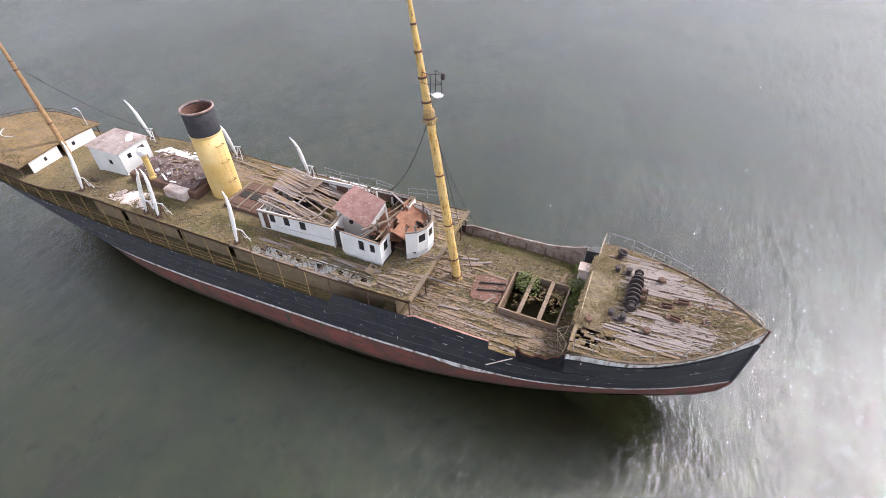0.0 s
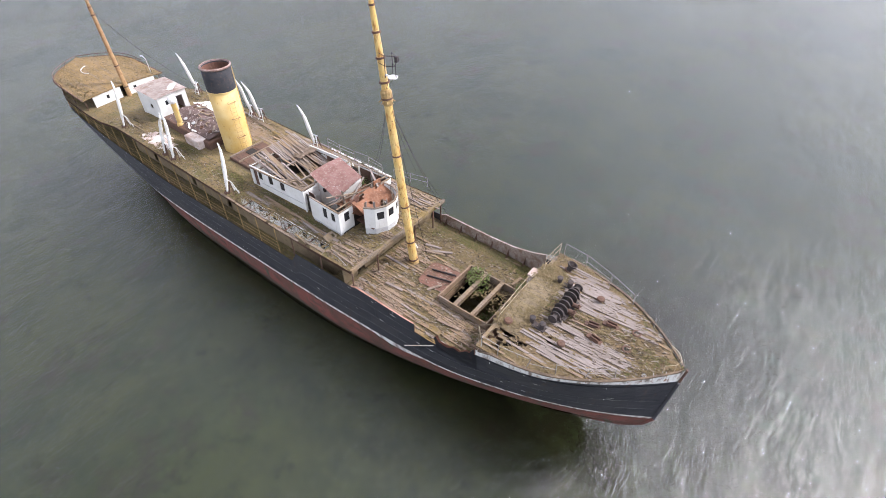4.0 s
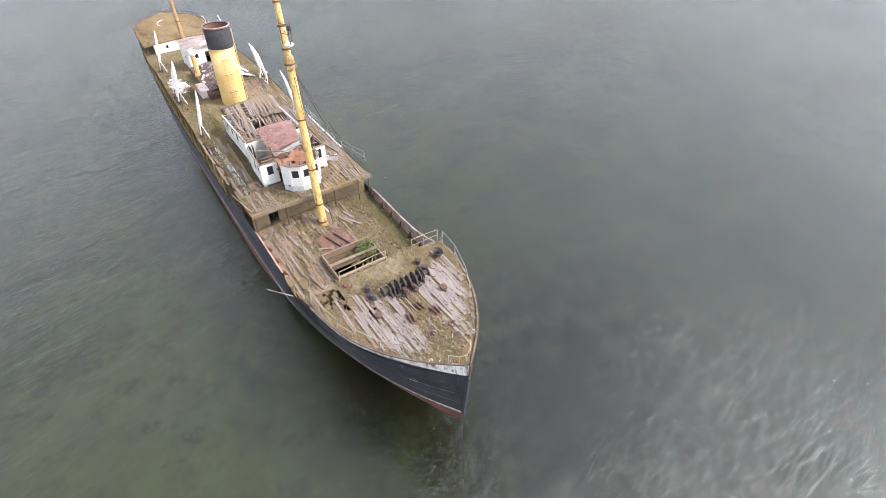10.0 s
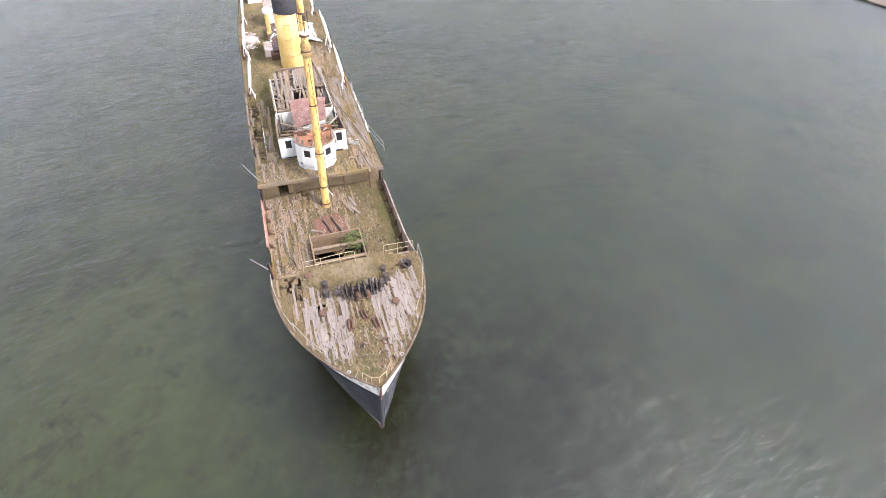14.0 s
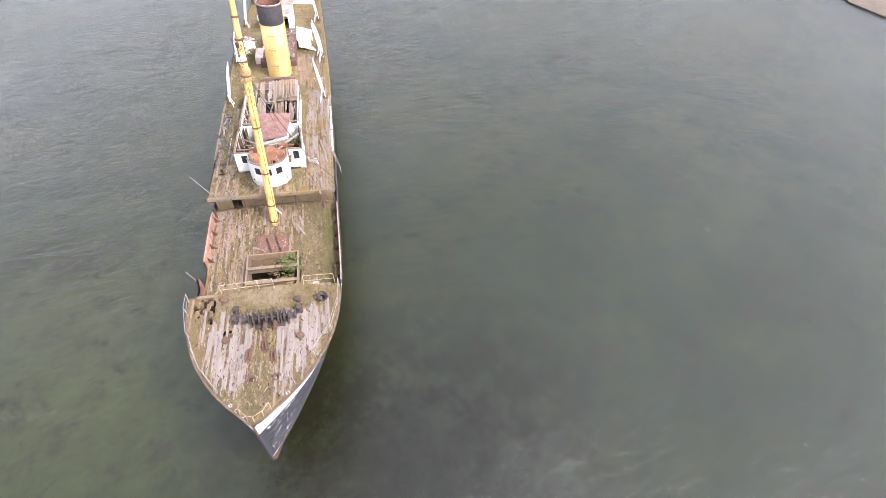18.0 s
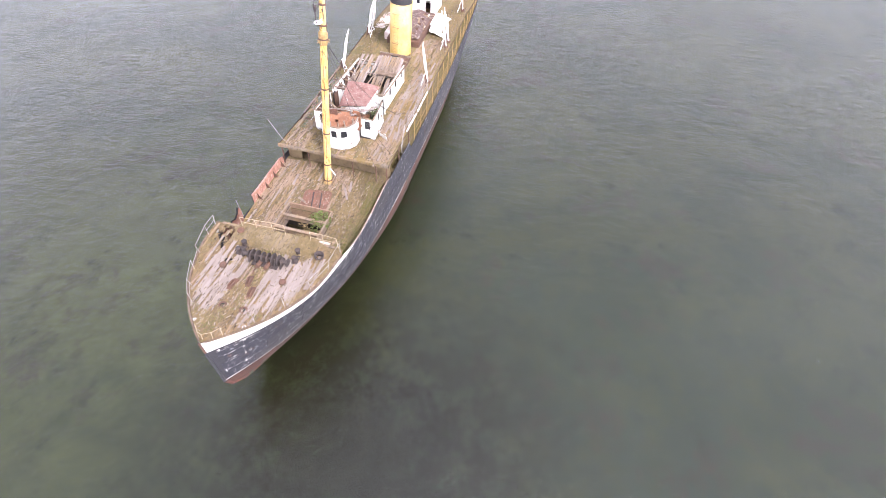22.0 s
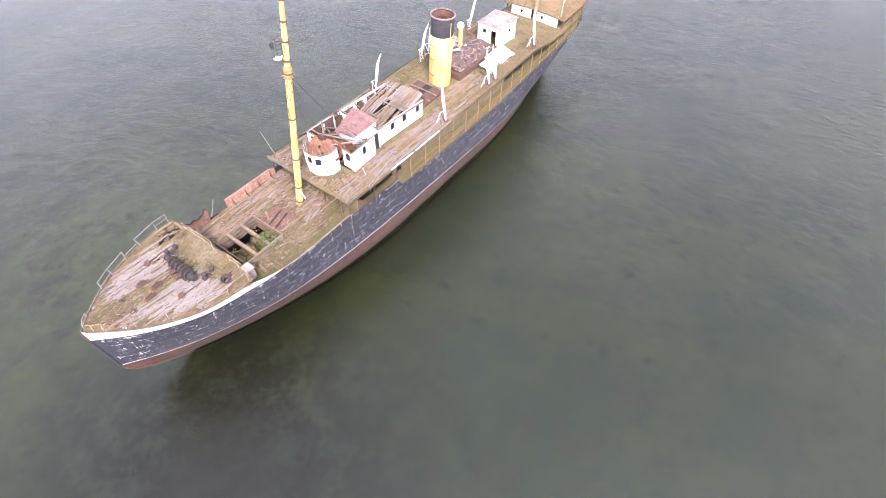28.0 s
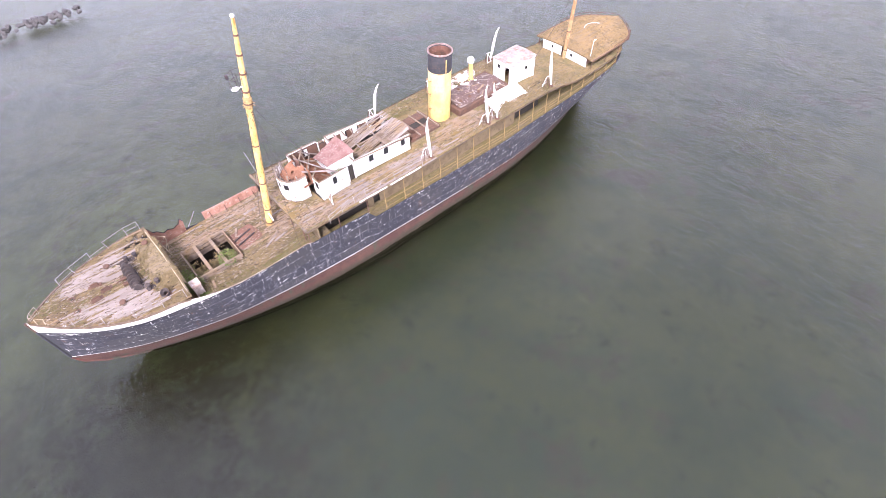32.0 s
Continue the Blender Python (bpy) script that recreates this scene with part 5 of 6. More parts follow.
for i in range(10):
    x = -4.35 + 1.75 * i / 9
    yw = 1.42 if x < -2.85 else 1.42 - 0.95 * (x + 2.85) / 0.9
    rows.append([(x, yw * k / 6, 9.52 - 0.42 * (x + 4.35) + 0.10 * k / 6 - 0.10 * (1 - (k / 6) ** 2) + 0.06 * noise.noise((x * 2, k * 0.7, 3))) for k in range(-6, 7)])
grid(bm, rows)
dead = [f for f in bm.faces if noise.noise((f.calc_center_median().x * 1.4, f.calc_center_median().y * 1.1, 6.5)) > (0.12 if f.calc_center_median().y > 0.3 else 0.34)]
bmesh.ops.delete(bm, geom=dead, context="FACES")
for v in bm.verts:
    if any(e.is_boundary for e in v.link_edges):
        v.co += Vector((0.05 * noise.noise(v.co * 4), 0.05 * noise.noise(v.co * 5), -0.06 * abs(noise.noise(v.co * 3))))
bmesh.ops.solidify(bm, geom=bm.faces[:], thickness=0.05)
bmesh.ops.recalc_face_normals(bm, faces=bm.faces[:])
part("wheelhouse_roof", bm, RUST_ORANGE, wh, "rust-orange roof sheet fallen in and holed")
bm = bmesh.new()
box(bm, (-4.0, -1.3, 7.86), (-2.45, 1.25, 7.92))
part("house_floor", bm, RUST, wh)
for i in range(12):
    x, y, a = rnd.uniform(-3.6, -2.6), rnd.uniform(-0.9, 0.9), rnd.uniform(0, 3.14)
    plank(wh, (x - 0.4 * math.cos(a), y - 0.3 * math.sin(a), rnd.uniform(8.0, 8.5)), (x + 0.4 * math.cos(a), y + 0.3 * math.sin(a), rnd.uniform(8.0, 8.8)), 0.12, 0.04, rnd.choice(("brown", "bare", "moss")), "rubble_board")
for i in range(9):
    a = W[1 + i % 6]
    plank(wh, (a[0] - 0.15, a[1] * 0.85, 8.7), (a[0] - 0.15 + rnd.gauss(0, 0.1), a[1] * 0.85 + rnd.gauss(0, 0.1), 9.9), 0.12, 0.05, rnd.choice(("brown", "brown", "bare")), "stud")
wall(wh, (-4.25, 0.8), (-4.2, 1.42), 8.5, 1.25, RUST_ORANGE, name="inner_panel")
wall(wh, (-4.3, -1.4), (-4.3, -0.6), 8.6, 0.9, RUST_RED, name="inner_panel")

# rusty inner linings of the ruined rooms
for a, b, z, h in (((-7.7, SB - 0.06), (-4.4, SB - 0.16), (7.36, 7.4), 1.62), ((-7.7, PB + 0.10), (-4.5, PB + 0.25), (7.36, 7.4), 1.6), ((-8.6, -2.0), (-7.8, -2.05), (7.4, 7.45), 1.5)):
    wall(ch, a, b, z, h, RUST, [(1.2, 1.6, 0.8, 1.4)] if a[0] > -8 else [], t=0.02, out=1 if a[1] < 0 else -1, name="inner_lining", frames=False)

for y, b, o, hh in ((SB + 0.09, 1.45, 1, [(1.2, 1.7, 0.7, 1.4), (2.8, 3.35, 0.7, 1.4), (4.2, 4.8, 0.7, 1.4)]), (PB - 0.09, 1.5, -1, [(0.95, 1.45, 0.7, 1.4), (3.2, 3.8, 0.7, 1.4), (4.9, 5.5, 0.7, 1.4)])):
    wall(dh, (-15.3, y), (-8.8, y), base_a, b, RUST, hh, t=0.02, out=o, name="inner_lining", frames=False)
# weathered caps on the broken walls
for a, b in (((-7.72, SB - 0.12, 9.09), (-4.3, SB - 0.22, 9.15)), ((-7.72, PB + 0.17, 9.09), (-4.4, PB + 0.32, 9.17)), ((-4.3, SB - 0.25, 9.15), (-4.3, -1.35, 9.15)), ((-4.4, 1.35, 9.17), (-4.4, PB + 0.35, 9.17))):
    bm = bmesh.new()
    beam(bm, a, b, 0.10, 0.06)
    part("wall_cap", bm, PLANK_BROWN, ch)
# door posts in the gap between the two houses
for y in (SB - 0.05, PB + 0.1):
    for x in (-8.6, -7.85):
        bm = bmesh.new()
        beam(bm, (x, y, 7.35), (x, y, 8.95), 0.09, 0.09)
        part("door_post", bm, WHITE_WORN, ch)
    # near-black panel closes the gap, painted as the shade of the passage
    wall(ch, (-8.55, y * 0.93), (-7.9, y * 0.93), 7.35, 1.5, DARK, name="passage_shade")

# ---- fallen cabin fragments on the bridge deck ----
fr = thing("wall_fragment", "leaning white cabin fragment with an empty window", "debris", "cabin fragments", at=(-4.75, 3.15, 7.18))
fr.rotation_euler = (radians(14), radians(0), radians(62))
wall(fr, (-0.42, 0), (0.42, 0), 0, (0.55, 0.62), WHITE_WORN, [(0.26, 0.56, 0.54, 0.6)], name="panel", t=0.04, frames=False)
plank(fr, (-0.55, 0.05, 0.58), (0.5, 0.02, 0.68), 0.12, 0.04, "brown", "top_board")
fr = thing("wall_fragment", "grey weathered panel fallen beside the chart room", "debris", "cabin fragments", at=(-4.4, -3.2, 7.22))
fr.rotation_euler = (radians(-58), radians(-4), radians(95))
wall(fr, (-0.4, 0), (0.4, 0), 0, (0.6, 0.5), TIMBER_GREY, [(0.5, 0.7, 0.1, 0.4)], name="panel", t=0.04, frames=False)
plank(fr, (-0.6, 0.3, 0.02), (0.5, 0.24, 0.10), 0.14, 0.04, "brown", "loose_board")

# ---- aft deckhouse ----
ah = thing("aft_deckhouse", "white aft deckhouse with a stained flat roof", "deckhouse")
A0, A1, AY0, AY1 = -31.75, -28.3, -1.4, 1.35
wall(ah, (A0, AY0), (A1, AY0), (6.45, 6.75), (2.35, 2.15), WHITE, [(1.9, 2.25, 1.0, 1.35)], name="side_wall")
wall(ah, (A0, AY1), (A1, AY1), (6.45, 6.75), (2.35, 2.15), WHITE, [(1.2, 1.5, 1.3, 1.6)], out=-1, name="side_wall")
wall(ah, (A1, AY0), (A1, AY1), 6.75, 2.15, WHITE, [(0.7, 1.0, 1.35, 1.65), (1.7, 2.3, 0.05, 1.75)], name="front_wall")
wall(ah, (A0, AY0), (A0, AY1), 6.45, 2.35, WHITE, out=-1, name="end_wall")
bm = bmesh.new()
grid(bm, [[(x, yy, 8.80 + 0.12 * math.cos(yy * 0.8) + 0.02 * (x - A0)) for yy in xs_between(AY0 - 0.15, AY1 + 0.15, 0.4)] for x in xs_between(A0 - 0.15, A1 + 0.15, 0.5)])
bmesh.ops.solidify(bm, geom=bm.faces[:], thickness=0.08)
bmesh.ops.recalc_face_normals(bm, faces=bm.faces[:])
ROOF_OLD = mat_rust("stained_roof_old", (0.58, 0.50, 0.46), (0.36, 0.25, 0.20), (0.70, 0.67, 0.64), 0.9)
part("house_roof", bm, ROOF_OLD, ah, "pale roof with brown rust stains")
bm = bmesh.new()
box(bm, (A0 + 0.1, AY0 + 0.1, 6.6), (A1 - 0.1, AY1 - 0.1, 6.7))
part("house_floor", bm, DARK, ah)
bm = bmesh.new()
beam(bm, (A1 - 0.5, 0.2, 8.98), (A1 - 1.3, 1.0, 9.0), 0.5, 0.08)
part("roof_hatch", bm, WHITE_WORN, ah)

# ---- collapsed white boat cover beside the engine casing ----
def heap(name, label, cx, cy, rx, ry, h, material, seed, cat, zf):
    bm = bmesh.new()
    rows = []
    for i in range(13):
        row = []
        for j in range(11):
            u, v = i / 6 - 1, j / 5 - 1
            x, yy = cx + u * rx, cy + v * ry
            r = min(1.0, math.hypot(u, v))
            z = zf(x) + 0.05 + h * (1 - r ** 2) * (0.75 + 0.6 * noise.noise((x * 0.9, yy * 0.9, seed))) + 0.12 * noise.noise((x * 2.5, yy * 2.5, seed + 3))
            k = 1 + 0.22 * noise.noise((u * 3, v * 3, seed))
            row.append((cx + u * rx * k, cy + v * ry * k, max(z, zf(x) - 0.02)))
        rows.append(row)
    grid(bm, rows)
    bmesh.ops.recalc_face_normals(bm, faces=bm.faces[:])
    for f in bm.faces:
        f.smooth = True
    return tagged(part(name, bm, material), label, cat)


for x0, x1, y0, y1, z0, tilt, roll in ((-28.6, -25.9, 1.75, 3.5, 0.22, 16, 2), (-26.0, -23.7, 1.8, 3.6, 0.25, 19, -3), (-28.2, -25.0, 1.6, 2.3, 0.52, 42, 2)):
    xc, yc = (x0 + x1) / 2, (y0 + y1) / 2
    pn = thing("collapsed_panel", "white painted roof panel collapsed on the boat deck", "panel", "collapsed panels", at=(xc, yc, boat_z(xc) + z0))
    pn.rotation_euler = (radians(-tilt), radians(roll - 3), radians(rnd.gauss(0, 4)))
    n = round((y1 - y0) / 0.22)
    for k in range(n):
        yy = (k + 0.5) / n * (y1 - y0) - (y1 - y0) / 2
        a, b = -(x1 - x0) / 2 + rnd.uniform(-0.03, 0.06), (x1 - x0) / 2 - rnd.uniform(-0.03, 0.06)
        plank(pn, (a, yy, rnd.gauss(0, 0.012)), (b, yy, rnd.gauss(0, 0.015)), 0.21, 0.035, "white", "board")
    for xx in (-0.6, 0.5):
        bm = bmesh.new()
        beam(bm, (xx, -(y1 - y0) / 2, -0.06), (xx, (y1 - y0) / 2, -0.06), 0.07, 0.07)
        part("batten", bm, PLANK_BROWN, pn)
heap("paint_flake_heap", "heap of broken pale boards and flakes", -25.6, -3.3, 2.0, 0.9, 0.18, ROOF_STAIN, 8.0, "debris", boat_z)

for i in range(2):
    x, y = rnd.uniform(-28.6, -24.5), rnd.uniform(2.4, 3.4)
    a, l = rnd.gauss(0, 0.25), rnd.uniform(0.6, 1.5)
    lb = thing("fallen_board", "whitewashed board fallen across the boat deck", "plank", "fallen boards", at=(x, y, boat_z(x) + 0.38))
    plank(lb, (-l / 2 * math.cos(a), -l / 2 * math.sin(a), rnd.uniform(-0.15, 0.1)), (l / 2 * math.cos(a), l / 2 * math.sin(a), rnd.uniform(-0.05, 0.3)), 0.2, 0.04, "white", "board")

# ---- poop ----
po = thing("poop_house", "white poop cabin under an overhanging mossy roof", "deckhouse", kind="structure")
PZ = 6.5
wall(po, (-38.4, -3.1), (-38.4, -0.35), 5.3, 1.25, WHITE, [(1.3, 1.5, 0.62, 0.85)], name="front_wall")
wall(po, (-38.4, 0.35), (-38.4, 3.2), 5.3, 1.25, WHITE, [(0.6, 0.85, 0.6, 0.85)], name="front_wall")
# recess behind the mast: its shade is painted on as near-black
wall(po, (-39.6, -0.5), (-39.6, 0.5), 5.3, 1.3, DARK, name="recess_wall")
wall(po, (-47, -2.6), (-38.45, -2.6), 5.3, 1.2, RUST, name="side_wall")
wall(po, (-47, 2.9), (-38.45, 2.9), 5.3, 1.2, RUST, out=-1, name="side_wall")
bm = bmesh.new()
rows = []
for x in xs_between(-48.4, -38.35, 0.35):
    u = (x + 48.45) / 10.1
    yw = 4.05 * (1 - (1 - min(1, u * 1.6)) ** 3.4) + 0.1 * max(0, u - 0.5)
    rows.append([(x, yw * k / 8, PZ + 0.22 * (1 - (k / 8) ** 2) + 0.03 * noise.noise((x, k * 0.6, 2))) for k in range(-8, 9)])
grid(bm, rows)
bmesh.ops.recalc_face_normals(bm, faces=bm.faces[:])
if bm.faces[0].normal.z < 0:
    bmesh.ops.reverse_faces(bm, faces=bm.faces[:])
bmesh.ops.solidify(bm, geom=bm.faces[:], thickness=0.14)
part("poop_roof", bm, POOP_MOSS, po, "roof thick with dry moss and grass")
edge = [(r[0][0], r[0][1]) for r in rows]
bm = bmesh.new()
tube(bm, [(x, yy, PZ - 0.02) for x, yy in edge], [0.07] * len(edge), 6)
tube(bm, [(x, -yy, PZ - 0.02) for x, yy in edge], [0.07] * len(edge), 6)
part("roof_rim", bm, RUST, po)
ring = [(x, yy) for x, yy in edge if x < -42.0]
ring = [(x, abs(yy)) for x, yy in ring[::-1]] + [(x, -abs(yy)) for x, yy in ring]
bm = bmesh.new()
tube(bm, [(x, yy, PZ + 0.32) for x, yy in ring], [0.03] * len(ring), 6)
part("stern_rail", bm, RUST, po, "bent rusty rail round the stern")
for x, yy in ring[::3]:
    bm = bmesh.new()
    rod(bm, (x, yy, PZ - 0.02), (x, yy, PZ + 0.32), 0.025, n=5)
    part("rail_post", bm, RUST, po)
bm = bmesh.new()
tube(bm, [(-44.0 + 1.5 * math.cos(a), 0.6 + 1.9 * math.sin(a), PZ + 0.26) for a in [k * 0.2 - 2.6 for k in range(9)]], [0.03] * 9, 6)
part("bent_pipe", bm, WHITE_WORN, po, "curved pale pipe lying on the roof")
for x, yy in ((-38.6, -3.95), (-38.6, 3.95), (-41, -4.05), (-41, 4.05), (-43.5, -3.95), (-43.5, 3.95)):
    bm = bmesh.new()
    rod(bm, (x, yy * 0.97, 5.3), (x, yy * 0.97, PZ), 0.045, n=6)
    part("roof_post", bm, RUST, po)
bm = bmesh.new()
tube(bm, [(-38.9, 3.3, PZ + 0.05), (-39.0, 3.3, PZ + 1.5), (-39.25, 3.2, PZ + 1.8), (-39.6, 3.15, PZ + 1.7)], [0.035, 0.035, 0.04, 0.06], 8)
part("goose_neck_vent", bm, WHITE_WORN, po, "thin white goose-neck vent")


# ---- cargo hatch ----
HATCH_WOOD = mat_plank("hatch_timber", 0.70, (0.30, 0.19, 0.125), (0.15, 0.09, 0.06))
ha = thing("cargo_hatch", "open cargo hatch with bare wooden coaming and two beams", "hatch")
X0, X1, Y0, Y1 = HATCH
HZ = 5.95
for nm, lo, hi in (("coaming_aft", (X0 - 0.07, Y0 - 0.07, 4.6), (X0 + 0.03, Y1 + 0.07, HZ)), ("coaming_fore", (X1 - 0.03, Y0 - 0.07, 4.6), (X1 + 0.07, Y1 + 0.07, HZ + 0.05)), ("coaming_side", (X0 + 0.03, Y0 - 0.07, 4.6), (X1 - 0.03, Y0 + 0.03, HZ + 0.02)), ("coaming_side", (X0 + 0.03, Y1 - 0.03, 4.6), (X1 - 0.03, Y1 + 0.07, HZ + 0.02))):
    bm = bmesh.new()
    box(bm, lo, hi)
    bevel(bm, 0.015)
    part(nm, bm, HATCH_WOOD if nm == "coaming_aft" else PLANK_BROWN, ha)
for x in (4.75, 6.05):
    bm = bmesh.new()
    box(bm, (x - 0.05, Y0, 5.45), (x + 0.05, Y1, 5.92))
    box(bm, (x - 0.13, Y0, 5.90), (x + 0.13, Y1, 5.95))
    part("hatch_beam", bm, PLANK_BROWN, ha, "weathered cross beam")
# box round the hold, painted near-black for the shade below deck
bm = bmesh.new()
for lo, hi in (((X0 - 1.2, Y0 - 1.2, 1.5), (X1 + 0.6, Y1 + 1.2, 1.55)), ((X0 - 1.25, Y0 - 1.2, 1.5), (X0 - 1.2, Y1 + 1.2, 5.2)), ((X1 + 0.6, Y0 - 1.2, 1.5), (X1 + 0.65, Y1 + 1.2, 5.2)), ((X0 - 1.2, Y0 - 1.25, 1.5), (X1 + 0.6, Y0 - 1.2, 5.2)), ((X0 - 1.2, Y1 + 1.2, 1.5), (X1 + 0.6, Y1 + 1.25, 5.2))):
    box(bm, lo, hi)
part("hold_lining", bm, DARK, ha, "empty hold, its darkness painted on the lining")
bm = bmesh.new()
bmesh.ops.create_grid(bm, x_segments=14, y_segments=12, size=0.5, matrix=Matrix.Translation((5.3, 0, 2.6)) @ Matrix.Diagonal((4.8, 5.4, 1, 1)))
for v in bm.verts:
    v.co.z += 0.35 * noise.noise(v.co * 0.9)
part("hold_growth", bm, MOSS_GREEN, ha, "green growth on the floor of the hold")

# red rusty plate and scrap aft of the hatch
rp = thing("hatch_cover_plate", "round-cornered rusty red plate on the well deck", "steel plate", at=(2.15, -0.2, 5.53))
rp.rotation_euler = (0, 0, radians(8))
bm = bmesh.new()
vs = []
for cx, cy, a0 in ((0.85, 0.75, 0), (-0.55, 0.75, 90), (-0.55, -0.75, 180), (0.85, -0.75, 270)):
    for k in range(5):
        a = radians(a0 + k * 22.5)
        vs.append(bm.verts.new((cx + 0.45 * math.cos(a), cy + 0.35 * math.sin(a), 0.02 * noise.noise((cx * k, cy, 1)))))
bm.faces.new(vs)
bmesh.ops.solidify(bm, geom=bm.faces[:], thickness=0.04)
part("plate_body", bm, RUST_RED, rp)
for y in (-0.35, 0.3):
    bm = bmesh.new()
    beam(bm, (-0.6, y, 0.09), (1.1, y + 0.25, 0.12), 0.07, 0.12)
    part("plate_stiffener", bm, IRON, rp)
for i, (x, y, a, l, k) in enumerate(((0.5, 1.4, 20, 1.3, "brown"), (0.9, 1.8, 28, 1.5, "bare"), (0.1, 1.9, 15, 1.2, "bare"), (2.6, -1.2, 60, 0.9, "brown"), (0.5, -2.7, 5, 1.3, "bare"), (5.2, -3.0, 8, 1.5, "brown"), (6.5, 2.7, 80, 0.9, "brown"))):
    lb = thing("loose_plank", "loose bleached plank lying on the well deck", "plank", "loose planks", at=(x, y, deck_z(x, y, well_z, 0.17) + 0.085))
    plank(lb, (-l / 2 * math.cos(radians(a)), -l / 2 * math.sin(radians(a)), 0), (l / 2 * math.cos(radians(a)), l / 2 * math.sin(radians(a)), 0.05), 0.17, 0.05, k, "board")

# ---- windlass ----
wl_ = thing("anchor_windlass", "rusted black steam anchor windlass with ribbed drums", "windlass", at=(10.85, 0.45, fc_z(10.85) + 0.2))
bm = bmesh.new()
box(bm, (-0.55, -1.0, 0), (0.6, 1.0, 0.14))
bevel(bm, 0.03)
part("bed_plate", bm, IRON, wl_)
bm = bmesh.new()
rod(bm, (0, -1.75, 0.62), (0, 1.75, 0.62), 0.09, n=10)
part("main_shaft", bm, IRON, wl_)
for y, r, w in ((-1.72, 0.34, 0.07), (-1.30, 0.34, 0.07), (-1.02, 0.46, 0.09), (-0.62, 0.50, 0.07), (-0.18, 0.44, 0.10), (0.22, 0.44, 0.10), (0.62, 0.52, 0.07), (1.02, 0.46, 0.09), (1.32, 0.34, 0.07), (1.72, 0.34, 0.07)):
    bm = bmesh.new()
    n = 22 if r > 0.47 else 18
    lathe(bm, [(0.09, -w / 2), (r * 0.55, -w * 0.3), (r * 0.8, -w / 2), (r, -w / 2), (r, w / 2), (r * 0.8, w / 2), (r * 0.55, w * 0.3), (0.09, w / 2)], n, Matrix.Translation((0, y, 0.62)) @ pose(0, 0, 0, 90))
    bmesh.ops.recalc_face_normals(bm, faces=bm.faces[:])
    part("gear_wheel" if r > 0.47 else "drum", bm, IRON if rnd.random() < 0.7 else RUST, wl_)
for y in (-1.51, 1.51):
    bm = bmesh.new()
    lathe(bm, [(0.26, -0.2), (0.19, -0.08), (0.18, 0.08), (0.26, 0.2)], 16, Matrix.Translation((0, y, 0.62)) @ pose(0, 0, 0, 90))
    part("warping_drum", bm, IRON, wl_)
for y in (-1.2, -0.7, 0.78, 1.25):
    bm = bmesh.new()
    v = [bm.verts.new(q) for q in ((-0.45, y - 0.05, 0.1), (0.5, y - 0.05, 0.1), (0.12, y - 0.05, 0.8), (-0.12, y - 0.05, 0.8), (-0.45, y + 0.05, 0.1), (0.5, y + 0.05, 0.1), (0.12, y + 0.05, 0.8), (-0.12, y + 0.05, 0.8))]
    for f in ((0, 1, 2, 3), (7, 6, 5, 4), (0, 4, 5, 1), (1, 5, 6, 2), (2, 6, 7, 3), (3, 7, 4, 0)):
        bm.faces.new([v[i] for i in f])
    part("side_frame", bm, IRON, wl_)
for y in (-0.3, 0.35):
    bm = bmesh.new()
    rod(bm, (0.25, y, 0.35), (0.95, y, 0.42), 0.16, n=12)
    rod(bm, (0.85, y, 0.2), (0.85, y, 0.7), 0.05, n=6)
    part("steam_cylinder", bm, RUST, wl_)
bm = bmesh.new()
for k in range(9):
    a = k * 0.7
    rod(bm, (0.55 + 0.1 * k, -0.45 + 0.05 * math.sin(a), 0.25 - 0.02 * k), (0.64 + 0.1 * k, -0.45 + 0.05 * math.sin(a + 0.7), 0.24 - 0.02 * k), 0.05, n=6)
part("chain", bm, RUST, wl_)


def bollard(x, y, ang=0.0):
    ob = thing("twin_bollard", "pair of rusty iron mooring bollards on a base plate", "bollard", "mooring bollards", at=(x, y, deck_z(x, y, fc_z, 0.2) + 0.01))
    ob.rotation_euler = (0, 0, radians(ang))
    bm = bmesh.new()
    box(bm, (-0.55, -0.2, 0), (0.55, 0.2, 0.07))
    bevel(bm, 0.02)
    part("base_plate", bm, IRON, ob)
    for dx in (-0.33, 0.33):
        bm = bmesh.new()
        lathe(bm, [(0.15, 0.05), (0.13, 0.35), (0.18, 0.40), (0.18, 0.47), (0.10, 0.50), (0.01, 0.50)], 14, Matrix.Translation((dx, 0, 0)))
        part("post", bm, IRON, ob)
    return ob


bollard(9.95, 2.1, 5)
bollard(10.25, -1.6, -5)
for y in (-0.35, 1.0):
    hw = thing("hawse_pipe", "rusty round hawse pipe mouth in the deck", "hawse pipe", "hawse pipes", at=(14.85, y, deck_z(14.85, y, fc_z, 0.2) + 0.02))
    bm = bmesh.new()
    lathe(bm, [(0.25, 0.0), (0.26, 0.05), (0.21, 0.08), (0.15, 0.06), (0.14, 0.0), (0.13, -0.1)], 20)
    part("collar", bm, RUST, hw)
    # near-black disc closes the pipe, painted for the shade down the hole
    bm = bmesh.new()
    lathe(bm, [(0.14, 0.03), (0.01, 0.03)], 16)
    part("mouth_shade", bm, DARK, hw)
for x, y, a in ((12.7, 0.2, 10), (13.5, 0.75, 5), (13.2, -0.65, -8)):
    cs = thing("chain_stopper", "rusty chain stopper casting on the forecastle", "deck fitting", "chain stoppers", at=(x, y, deck_z(x, y, fc_z, 0.2) + 0.01))
    cs.rotation_euler = (0, 0, radians(a))
    bm = bmesh.new()
    box(bm, (-0.45, -0.16, 0), (0.45, 0.16, 0.10))
